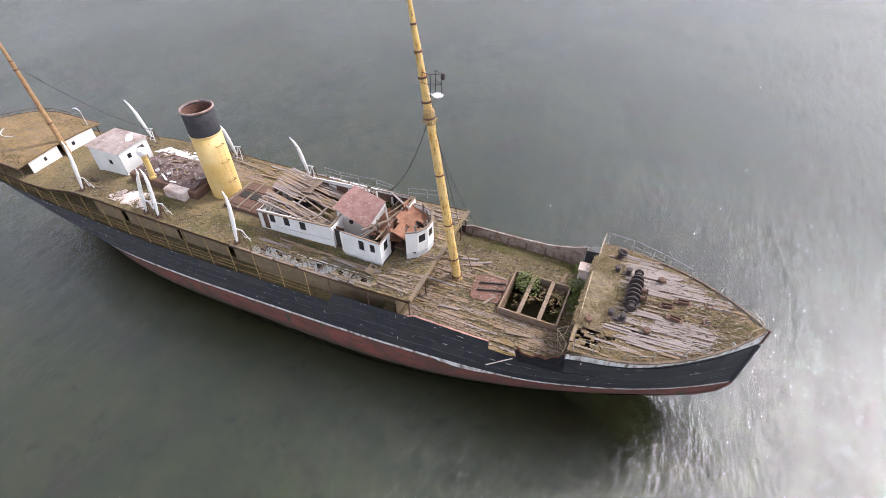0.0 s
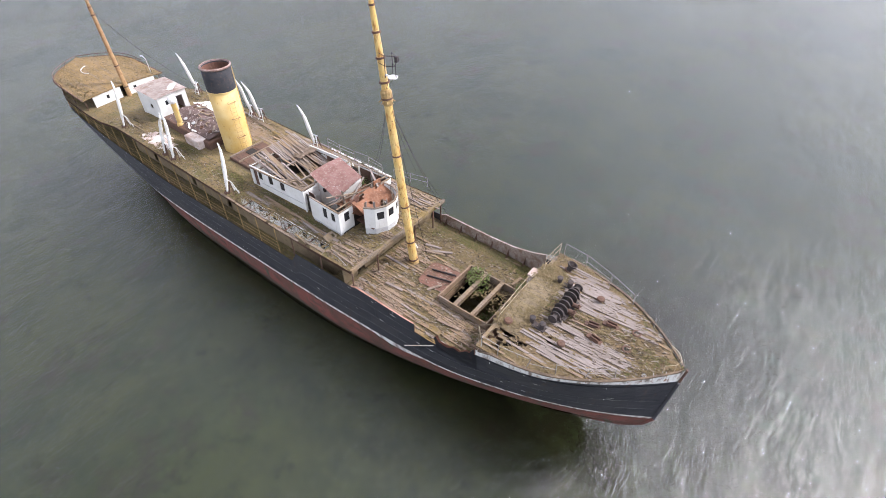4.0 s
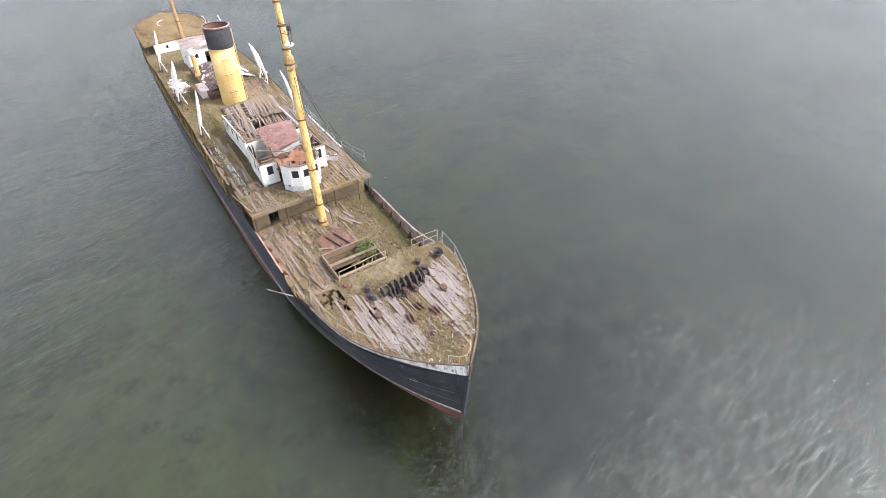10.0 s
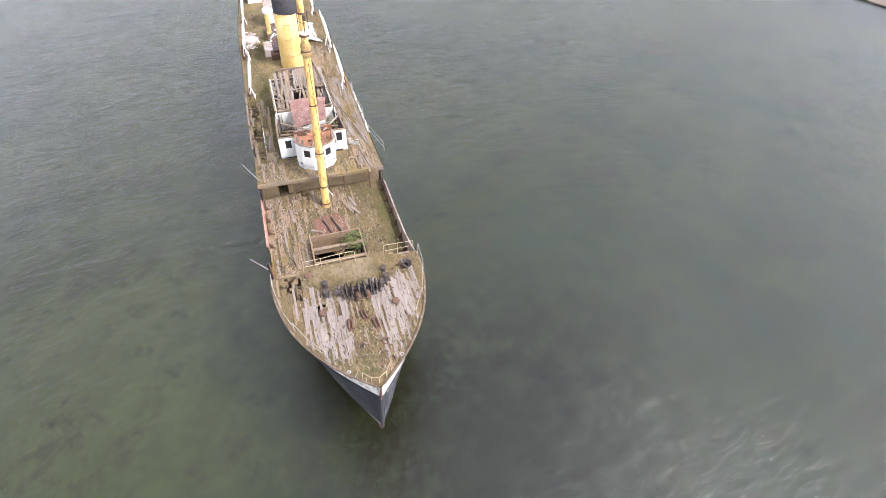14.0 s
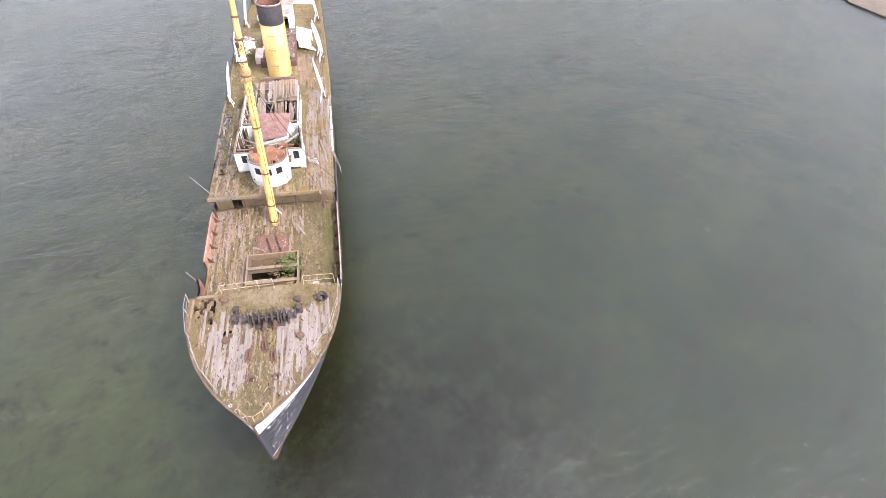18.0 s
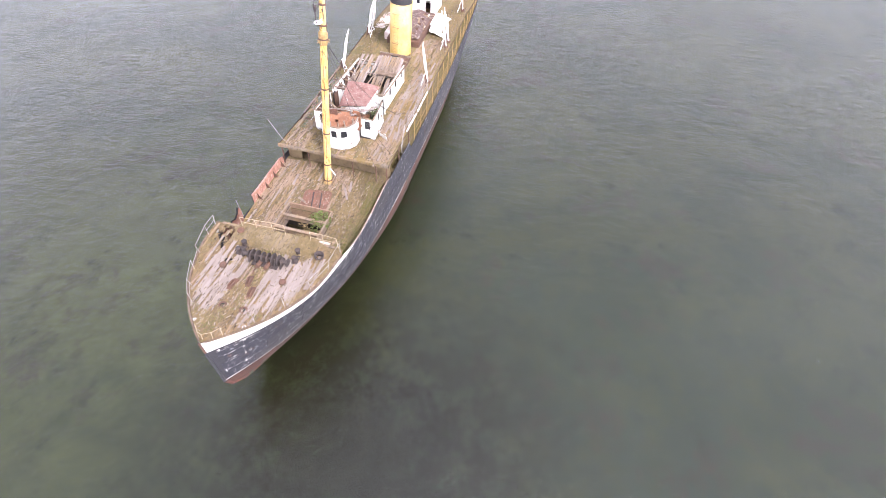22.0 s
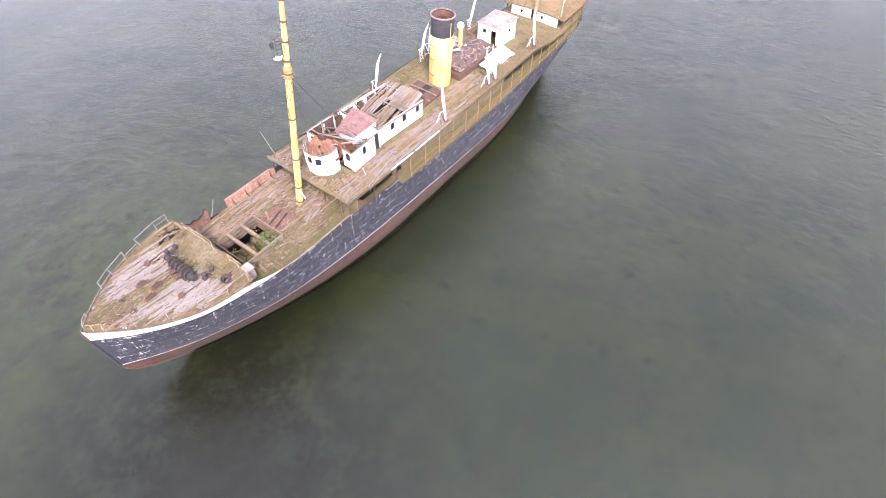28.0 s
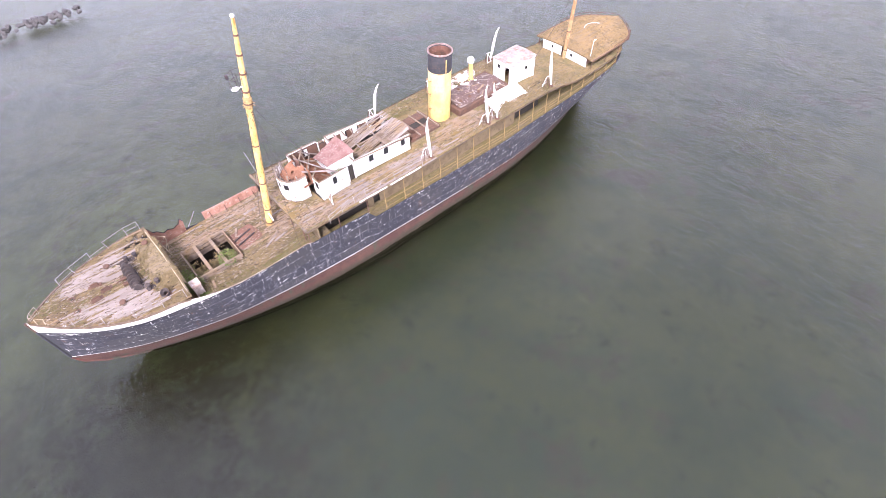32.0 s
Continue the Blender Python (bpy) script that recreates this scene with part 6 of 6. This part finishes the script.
    box(bm, (-0.25, -0.14, 0.1), (0.3, -0.06, 0.26))
    box(bm, (-0.25, 0.06, 0.1), (0.3, 0.14, 0.26))
    bevel(bm, 0.02)
    part("casting", bm, RUST, cs)
# cowl stump on the port side, its mouth to the sky
cw = thing("cowl_stump", "rusty ventilator cowl on the forecastle edge", "ventilator", at=(9.5, 3.45, deck_z(9.5, 3.45, fc_z, 0.2)))
cw.scale = (0.78, 0.78, 0.78)
cw.rotation_euler = (radians(-14), radians(16), 0)
bm = bmesh.new()
lathe(bm, [(0.22, 0.0), (0.22, 0.35), (0.26, 0.4), (0.38, 0.55), (0.42, 0.70), (0.36, 0.70), (0.30, 0.54), (0.20, 0.42)], 22)
part("cowl", bm, IRON, cw)
bm = bmesh.new()
lathe(bm, [(0.34, 0.0), (0.34, 0.06), (0.23, 0.08)], 18)
part("flange", bm, RUST, cw)
mv = thing("fair_lead", "rusty fairlead frame at the deck edge", "fairlead", at=(9.0, 2.3, deck_z(9.0, 2.3, fc_z, 0.2)))
bm = bmesh.new()
lathe(bm, [(0.28, 0), (0.30, 0.1), (0.2, 0.14), (0.18, 0.0)], 14)
part("ring", bm, IRON, mv)
for i, (x, y) in enumerate(((11.95, -2.0), (8.9, -2.4), (12.2, 2.2))):
    mp = thing("mushroom_vent", "small rusty mushroom vent", "ventilator", "mushroom vents", at=(x, y, deck_z(x, y, fc_z, 0.2)))
    bm = bmesh.new()
    lathe(bm, [(0.10, 0), (0.10, 0.22), (0.24, 0.22), (0.20, 0.32), (0.02, 0.36)], 14)
    part("cap", bm, RUST, mp)
for x, s in ((16.2, -1), (16.6, -1), (16.95, -1), (15.9, 1)):
    fl = thing("mooring_lead", "small pale fairlead on the bow rail", "fairlead", "bow fairleads", at=(x, s * (half(x, 7.9) - 0.12), fc_z(x) + 0.06))
    bm = bmesh.new()
    lathe(bm, [(0.10, -0.03), (0.12, 0.04), (0.09, 0.06), (0.06, 0.03), (0.05, -0.03)], 14)
    part("lip", bm, GREY_PAINT, fl)
wl_.scale = (0.78, 0.88, 0.78)
# white locker and ladder at the forecastle break
lk = thing("steel_locker", "rust-stained white steel locker at the forecastle break", "locker", at=(7.65, 2.85, WELL_Z + 0.1))
bm = bmesh.new()
box(bm, (-0.32, -0.36, 0), (0.32, 0.36, 1.45))
bevel(bm, 0.03)
part("body", bm, ROOF_STAIN, lk)
bm = bmesh.new()
box(bm, (-0.36, -0.4, 1.45), (0.36, 0.4, 1.52))
part("lid", bm, ROOF_STAIN, lk, "stained pale lid")


# ---- railings ----
def railing(name, label, pts, hgt, rails, material, r=0.025, group="ship railings", lean=0.0, skip=()):
    """Posts at each point, and rails from post to post."""
    ob = thing(name, label, "railing", group)
    tops = []
    for i, p in enumerate(pts):
        p = Vector(p)
        t = p + Vector((rnd.gauss(0, lean), rnd.gauss(0, lean), hgt * rnd.uniform(0.96, 1.02)))
        tops.append((p, t))
        bm = bmesh.new()
        rod(bm, p, t, r * 1.25, n=6)
        part("post", bm, material, ob)
    for f in rails:
        for i, ((p, t), (q, u)) in enumerate(zip(tops, tops[1:])):
            if (i, f) in skip or i in skip:
                continue
            bm = bmesh.new()
            rod(bm, p.lerp(t, f), q.lerp(u, f) + Vector((0, 0, rnd.gauss(0, lean * 0.3))), r, n=5)
            part("rail", bm, material, ob)
    return ob


for s in (-1, 1):
    xs = [-43.35 + 2.15 * i for i in range(17)]
    pts = [(x, s * (half(x, top(x)) - 0.05), top(x) - 0.02) for x in xs]
    gob = thing("gallery_railing", "ochre stanchions and rails along the side deck", "railing", "ship railings")
    for p in pts:
        bm = bmesh.new()
        rod(bm, p, (p[0], p[1], boat_z(p[0]) - 0.02), 0.035, n=6)
        part("post", bm, YELLOW_RAIL, gob)
    for i, (p, q) in enumerate(zip(pts, pts[1:])):
        for h in (0.33, 0.66, 1.0):
            if rnd.random() < (0.12 if s < 0 else 0.2):
                continue
            bm = bmesh.new()
            rod(bm, (p[0], p[1], p[2] + h), (q[0], q[1], q[2] + h), 0.019, n=5)
            part("rail", bm, YELLOW_RAIL, gob)
    for x in (-7.1, -4.2):
        bm = bmesh.new()
        rod(bm, (x, s * (half(x, 5.5) - 0.05), 5.3), (x, s * (half(x, 5.5) - 0.05), boat_z(x)), 0.05, n=6)
        part("post", bm, RUST, gob)
edge_fc = lambda x, s: (x, s * (half(x, 7.7) - 0.10), fc_z(x) + 0.02)
railing("bow_railing", "thin grey bent railing along the forecastle edge", [edge_fc(x, -1) for x in (8.6, 9.6, 11.2, 12.6, 13.9, 15.1)], 0.85, (0.5, 1.0), RAIL_GREY, 0.02, lean=0.08, skip=((1, 0.5), (3, 0.5), (2, 1.0)))
railing("bow_railing", "thin grey railing along the forecastle edge", [edge_fc(x, 1) for x in (8.6, 10.2, 12.0, 13.8, 15.4)], 0.95, (0.5, 1.0), RAIL_GREY, 0.02, lean=0.06, skip=((0, 0.5), (2, 0.5), 3))
railing("stem_railing", "small ochre rail round the stem head", [(16.9, -0.75, 8.5), (17.3, -0.35, 8.55), (17.45, 0.0, 8.58), (17.2, 0.45, 8.54), (16.8, 0.8, 8.5)], 0.6, (1.0,), CREAM_RAIL, 0.015, lean=0.05)
railing("break_railing", "pale ochre rail at the forecastle break", [(8.36, y, 7.95) for y in (-2.6, -1.5, -0.3, 0.6)], 0.95, (0.5, 1.0), CREAM_RAIL, 0.018, lean=0.04)
railing("break_railing", "pale ochre rail at the forecastle break", [(8.36, y, 7.92) for y in (2.4, 3.3, 4.35)], 1.0, (0.5, 1.0), CREAM_RAIL, 0.018, lean=0.04)
railing("break_railing", "bent ochre rail leaning over the well", [(7.9, -4.1, 5.5), (7.7, -3.2, 5.5), (7.7, -2.4, 5.5)], 1.7, (0.6, 1.0), CREAM_RAIL, 0.018, lean=0.15)
# remains of the rails round the boat deck
railing("boat_deck_railing", "thin rusty railing along the boat deck edge", [(x, half(x, 5.5) - 0.1, boat_z(x)) for x in (-13.4, -11.9, -10.3, -8.7, -7.2)], 1.0, (0.35, 0.7, 1.0), RAIL_GREY, 0.021, lean=0.06, skip=((1, 0.35), (2, 0.7)))
railing("boat_deck_railing", "white rail section bent out over the side", [(-6.0, 4.6, 7.2), (-4.6, 4.9, 7.25), (-3.2, 5.25, 7.3)], 0.85, (0.5, 1.0), RAIL_GREY, 0.02, lean=0.03)
rod_ob = thing("leaning_pole", "thin grey pole leaning out from the deck edge", "pole", at=(-1.8, -4.5, 7.4))
bm = bmesh.new()
rod(bm, (0, 0, 0), (0.15, -0.9, 1.9), 0.025, n=6)
part("pole", bm, RAIL_GREY, rod_ob)
# loose boards strewn on the boat deck
for i in range(60):
    s = rnd.choice((-1, 1, 1))
    x = rnd.uniform(-23, -2.0)
    y = s * rnd.uniform(2.75, 4.2)
    if boat_hole(x, y) or (s < 0 and x < -13.0):
        continue
    a, l = rnd.gauss(0, 0.10), rnd.uniform(1.0, 3.2)
    lb = thing("loose_plank", "weathered loose board lying on the boat deck", "plank", "loose planks", at=(x, y, deck_z(x, y, boat_z) + 0.085))
    plank(lb, (-l / 2 * math.cos(a), -l / 2 * math.sin(a), 0), (l / 2 * math.cos(a), l / 2 * math.sin(a), rnd.uniform(0, 0.08)), 0.13, 0.045, rnd.choice(("bare", "brown", "brown", "moss")), "board")
# broken boards hanging about the rotten strip
for i in range(26):
    x, y = rnd.uniform(-13.6, -3.6), rnd.choice((rnd.uniform(-3.9, -3.3), rnd.uniform(-4.6, -4.4)))
    a, l = rnd.gauss(0, 0.16), rnd.uniform(0.5, 1.7)
    plank(boat, (x - l / 2 * math.cos(a), y - l / 2 * math.sin(a), boat_z(x) + rnd.uniform(-0.35, 0.10)), (x + l / 2 * math.cos(a), y + l / 2 * math.sin(a), boat_z(x) + rnd.uniform(-0.10, 0.14)), 0.14, 0.035, rnd.choice(("moss", "moss", "brown", "bare")), "broken_board", rnd.gauss(0, 15))
# pieces of the boat-deck framing that show in the rotten strip
for i in range(4):
    x = -12.6 + i * 2.3
    bmf = bmesh.new()
    beam(bmf, (x, -4.6, boat_z(x) - 0.12), (x, -3.7, boat_z(x) - 0.1), 0.06, 0.08)
    part("deck_beam", bmf, RUST, boat)


# ---- growth ----
LEAF = mat_moss("leaf_green", (0.09, 0.13, 0.028), (0.12, 0.16, 0.035), (0.06, 0.09, 0.018), 3)
DRYGRASS = mat_rust("dry_grass", (0.180, 0.130, 0.064), (0.130, 0.100, 0.045), (0.235, 0.178, 0.105), 1.2)


def shrub(x, y, z, r, h, n, label, seed):
    g = random.Random(seed)
    ob = thing("shrub", label, "shrub", "shrubs", at=(x, y, z))
    bm = bmesh.new()
    for k in range(7):
        a = g.uniform(0, 6.28)
        tube(bm, [(0, 0, 0), (0.4 * r * math.cos(a), 0.4 * r * math.sin(a), h * 0.5), (0.85 * r * math.cos(a), 0.85 * r * math.sin(a), h * g.uniform(0.6, 1.0))], [0.03, 0.02, 0.008], 5)
    part("stems", bm, PLANK_BROWN, ob)
    bm = bmesh.new()
    for k in range(n):
        a, u = g.uniform(0, 6.28), g.random() ** 0.6
        p = Vector((u * r * math.cos(a), u * r * math.sin(a), h * (0.25 + 0.8 * g.random() * (1.1 - 0.5 * u))))
        l, w = g.uniform(0.10, 0.22), g.uniform(0.04, 0.08)
        d = Vector((math.cos(a) + g.gauss(0, 0.5), math.sin(a) + g.gauss(0, 0.5), g.gauss(0.1, 0.5))).normalized()
        c = d.cross(Vector((0, 0, 1))).normalized() * w
        bm.faces.new([bm.verts.new(q) for q in (p, p + d * l * 0.5 + c, p + d * l, p + d * l * 0.5 - c)])
    part("leaves", bm, LEAF, ob)
    return ob


shrub(4.5, 1.15, 4.6, 0.75, 1.9, 420, "bright green shrub growing up through the hatch", 1)
shrub(7.7, 1.9, 5.4, 0.7, 0.9, 420, "green weeds against the forecastle bulkhead", 2)
shrub(7.9, 0.6, 5.4, 0.6, 0.7, 320, "green weeds against the forecastle bulkhead", 3)
shrub(7.6, 3.8, 5.3, 0.6, 0.8, 300, "green weeds beside the white locker", 4)
shrub(6.4, 0.4, 2.6, 1.0, 1.2, 300, "green weeds on the floor of the hold", 5)
shrub(-6.6, 1.7, 7.4, 0.6, 1.2, 260, "green weeds inside the ruined chart room", 6)


def tufts(name, label, n, pick, zf, camber, seed, hgt=(0.02, 0.08), material=DRYGRASS):
    """Countless small tufts of grass and moss on a deck."""
    g = random.Random(seed)
    bm = bmesh.new()
    k = 0
    while k < n:
        x, y = pick(g)
        d = noise.noise((x * 0.5, y * 0.6, 11.0 + seed)) + 0.35 * noise.noise((x * 1.9, y * 1.9, 4.0))
        if d < g.uniform(-0.25, 0.45) or (x > 8.5 and fc_bare(x, y) and g.random() < 0.93) or abs(y) > half(x, min(zf(x), top(x))) - 0.12:
            k += 0.25
            continue
        k += 1
        z = deck_z(x, y, zf, camber) + 0.03
        for j in range(5):
            a, l, t = g.uniform(0, 6.28), g.uniform(*hgt), g.uniform(0.06, 0.17)
            w = g.uniform(0.02, 0.045)
            px, py = x + g.gauss(0, 0.06), y + g.gauss(0, 0.06)
            ca, sa = math.cos(a), math.sin(a)
            bm.faces.new([bm.verts.new(q) for q in ((px - sa * w, py + ca * w, z), (px + sa * w, py - ca * w, z), (px + ca * t, py + sa * t, z + l))])
    return tagged(part(name, bm, material), label, "grass", kind="stuff")


GREENGRASS = mat_moss("green_grass", (0.105, 0.108, 0.032), (0.14, 0.125, 0.042), (0.075, 0.088, 0.024), 1.4)
tufts("grass", "dry grass and moss tufts on the forecastle", 2600, lambda g: (g.uniform(8.4, 17.2), g.uniform(-4.5, 4.5)), fc_z, 0.2, 1)
tufts("grass", "dry grass and moss tufts on the well deck", 2300, lambda g: (g.uniform(-1.0, 8.2), g.choice((g.uniform(-4.5, 4.5), g.uniform(2.0, 4.5)))) , well_z, 0.17, 2)
tufts("grass", "moss and grass tufts on the boat deck", 3800, lambda g: (g.uniform(-38, -1.5), g.choice((-1, 1)) * g.uniform(2.3, 4.5)), boat_z, 0.15, 3)


tufts("grass", "green grass along the bulwark of the well deck", 1300, lambda g: (g.uniform(-1.0, 8.2), 4.35 - abs(g.gauss(0, 1.0))), well_z, 0.17, 5, material=GREENGRASS)
tufts("grass", "green grass round the cargo hatch", 350, lambda g: (g.uniform(6.9, 8.2), g.gauss(-0.5, 2.2)), well_z, 0.17, 6, material=GREENGRASS)
tufts("grass", "green moss on the forecastle deck", 500, lambda g: (g.choice((g.gauss(11.2, 0.9), g.gauss(15.6, 0.7))), g.gauss(0.1, 1.1)), fc_z, 0.2, 7, material=GREENGRASS)
tufts("grass", "green moss along the boat deck", 1500, lambda g: (g.uniform(-26, -4.5), -2.5 - abs(g.gauss(0, 0.7))), boat_z, 0.15, 8, material=GREENGRASS)
bm = bmesh.new()
rows = []
for x in xs_between(8.05, 9.95, 0.1):
    row = []
    for y in xs_between(-2.9, 3.2, 0.12):
        f = (x - 8.05) / 1.9
        w = min(1.0, 3.2 * (1 - abs(y - 0.15) / 3.1)) * min(1.0, 4 * (1 - f) + 0.8 * noise.noise((x * 1.3, y * 1.3, 8)))
        z = deck_z(max(x, 8.35), y, fc_z, 0.2) + 0.13 * max(-0.5, w) + 0.05 * noise.noise((x * 3, y * 3, 1)) - (0.35 if x < 8.1 else 0.10 if x < 8.25 else 0)
        row.append((x + 0.06 * noise.noise((y * 3, 4, x)), y, z))
    rows.append(row)
grid(bm, rows)
bmesh.ops.recalc_face_normals(bm, faces=bm.faces[:])
if bm.faces[len(bm.faces) // 2].normal.z < 0:
    bmesh.ops.reverse_faces(bm, faces=bm.faces[:])
tagged(part("moss_bank", bm, mat_moss("straw_moss", (0.20, 0.152, 0.085), (0.145, 0.115, 0.060), (0.26, 0.205, 0.13))), "thick dry moss along the forecastle break", "moss", kind="stuff")
tufts("grass", "dry grass on the moss bank", 700, lambda g: (g.uniform(8.1, 9.9), g.uniform(-2.8, 3.0)), lambda x: fc_z(max(8.35, x)) + 0.12, 0.2, 4)


def poop_tufts():
    g = random.Random(9)
    bm = bmesh.new()
    for k in range(900):
        x, y = g.uniform(-48.0, -38.4), g.uniform(-3.8, 3.8)
        if abs(y) > 3.8 * (1 - (1 - min(1, (x + 48.45) / 6.5)) ** 3.4):
            continue
        for j in range(4):
            a, l, w = g.uniform(0, 6.28), g.uniform(-0.06, 0.03), 0.05
            bm.faces.new([bm.verts.new(q) for q in ((x - math.sin(a) * w, y + math.cos(a) * w, PZ + 0.1), (x + math.sin(a) * w, y - math.cos(a) * w, PZ + 0.1), (x + 0.1 * math.cos(a), y + 0.1 * math.sin(a), PZ + 0.2 + l))])
    return tagged(part("grass", bm, DRYGRASS), "dry grass on the poop roof", "grass", kind="stuff")


poop_tufts()


def chips(name, label, n, pick, zf, camber, seed, material):
    """Flakes of paint and splinters of wood too many to count."""
    g = random.Random(seed)
    bm = bmesh.new()
    for k in range(n):
        x, y = pick(g)
        if abs(y) > half(x, min(zf(x), top(x))) - 0.2 or hatch_hole(x, y):
            continue
        z = deck_z(x, y, zf, camber) + 0.055
        a, l, w = g.gauss(0, 0.35), g.uniform(0.03, 0.14), g.uniform(0.008, 0.022)
        ca, sa = math.cos(a), math.sin(a)
        h = g.uniform(0.0, 0.05)
        p = [(x + ca * i * l - sa * j * w, y + sa * i * l + ca * j * w, z + (h if i > 0 else 0)) for i, j in ((-1, -1), (1, -1), (1, 1), (-1, 1))]
        lo = [bm.verts.new((q[0], q[1], q[2] - 0.02)) for q in p]
        hi = [bm.verts.new(q) for q in p]
        bm.faces.new(hi)
        for i in range(4):
            bm.faces.new((lo[i], lo[(i + 1) % 4], hi[(i + 1) % 4], hi[i]))
    return tagged(part(name, bm, material), label, "debris", kind="stuff")


CHIP = Mat("wood_chips", 0.9, 0, 0.2)
CHIP.base((0.10, 0.075, 0.05))
CHIP.over((0.30, 0.255, 0.21), CHIP.island(0.35, 0.75))
CHIP.over((0.04, 0.03, 0.022), CHIP.island(0.86, 0.9))
chips("debris", "splinters and flakes on the forecastle deck", 1500, lambda g: (g.uniform(8.6, 16.8), g.gauss(0, 2.0)), fc_z, 0.2, 21, CHIP.m)
chips("debris", "splinters and flakes on the well deck", 2600, lambda g: (g.uniform(-1.8, 8.1), g.uniform(-4.5, 3.5)), well_z, 0.17, 22, CHIP.m)
chips("debris", "splinters and flakes on the boat deck", 2400, lambda g: (g.uniform(-34, -1.4), g.choice((-1, 1)) * g.uniform(2.5, 4.5)), boat_z, 0.15, 23, CHIP.m)
chips("debris", "splinters on the bridge deck", 700, lambda g: (g.uniform(-3.8, -1.4), g.uniform(-4.5, 4.5)), boat_z, 0.15, 24, CHIP.m)

# ---- the wreck lies with a list to port and her bow down ----
TILT = Matrix.Rotation(radians(2.17), 4, "Y") @ Matrix.Rotation(radians(-3.05), 4, "X")
for ob in list(scene.objects):
    if ob.parent is None and ob.type in {"MESH", "EMPTY"} and ob.name not in {"water", "ground"}:
        ob.matrix_world = TILT @ ob.matrix_basis

# ---- weed on the seabed ----
WEED = mat_rust("brown_sea_weed", (0.075, 0.060, 0.044), (0.092, 0.074, 0.052), (0.060, 0.050, 0.036), 0.5)


def weed():
    """Dark clumps of weed, densest off the port bow."""
    g = random.Random(31)
    bm = bmesh.new()
    for k in range(2400):
        if k < 1900:
            x, y = g.gauss(17.5, 3.0), g.gauss(7.5, 3.8)
        else:
            x, y = g.gauss(18, 3.5), g.gauss(13, 4)
        for j in range(9):
            a, r, w = g.uniform(0, 6.28), g.uniform(0.08, 0.32), g.uniform(0.02, 0.06)
            px, py = x + g.gauss(0, 0.7), y + g.gauss(0, 0.7)
            ca, sa, h = math.cos(a), math.sin(a), g.uniform(0.005, 0.05)
            q = [(px, py, -3.41), (px + ca * r * 0.5 - sa * w, py + sa * r * 0.5 + ca * w, -3.38 + h), (px + ca * r, py + sa * r, -3.38 + h * 0.6), (px + ca * r * 0.5 + sa * w, py + sa * r * 0.5 - ca * w, -3.38 + h)]
            bm.faces.new([bm.verts.new(v) for v in q])
    return tagged(part("weed", bm, WEED), "dark brown weed clumps on the seabed", "seaweed", kind="stuff")


weed()

# ---- far shores ----
STONE = mat_rust("grey_rock", (0.06, 0.056, 0.054), (0.085, 0.08, 0.076), (0.035, 0.032, 0.03), 0.8)
bw = thing("breakwater", "low breakwater of grey boulders in the sea", "breakwater", kind="structure")


def boulder(seed):
    g = random.Random(seed)
    bm = bmesh.new()
    bmesh.ops.create_icosphere(bm, subdivisions=1, radius=1)
    for v in bm.verts:
        v.co *= g.uniform(0.7, 1.1)
    me = bpy.data.meshes.new("boulder")
    bm.to_mesh(me)
    bm.free()
    me.materials.append(STONE)
    return me


BOULDERS = [boulder(i) for i in range(5)]
for i in range(280):
    u = rnd.random()
    x, y = -4.5 + 62 * u, -83.5 + 6 * u + rnd.gauss(0, 0.9)
    r = rnd.uniform(0.35, 0.8)
    ob = new("boulder", rnd.choice(BOULDERS))
    ob.parent = bw
    ob.matrix_basis = Matrix.Translation((x, y, -0.1 + 0.5 * max(0, 1 - abs(y + 83.5 - 6 * u) / 2.4))) @ pose(0, 0, 0, rnd.uniform(0, 360), rnd.uniform(0, 360), 0) @ Matrix.Diagonal((r, r * 0.8, r * 0.7, 1))
SAND = mat_rust("pebble_shore", (0.14, 0.11, 0.085), (0.105, 0.085, 0.065), (0.18, 0.15, 0.12), 0.3)
bm = bmesh.new()
rows = []
for x, y in ((120, 330), (30, 165), (-4, 108), (-14, 90), (-22, 87.5), (-32, 85), (-40, 83), (-48, 85), (-60, 90), (-140, 110), (-220, 150)):
    rows.append([(x - 3 * k * 0.4, y + 0.9 + 14 * k, -0.5 + 1.1 * k + (0.5 * noise.noise((x, k, 1)) if k else 0)) for k in range(8)])
grid(bm, rows)
bmesh.ops.recalc_face_normals(bm, faces=bm.faces[:])
if bm.faces[0].normal.z < 0:
    bmesh.ops.reverse_faces(bm, faces=bm.faces[:])
tagged(part("shore", bm, SAND), "brown pebble shore across the water", "shore", kind="structure")
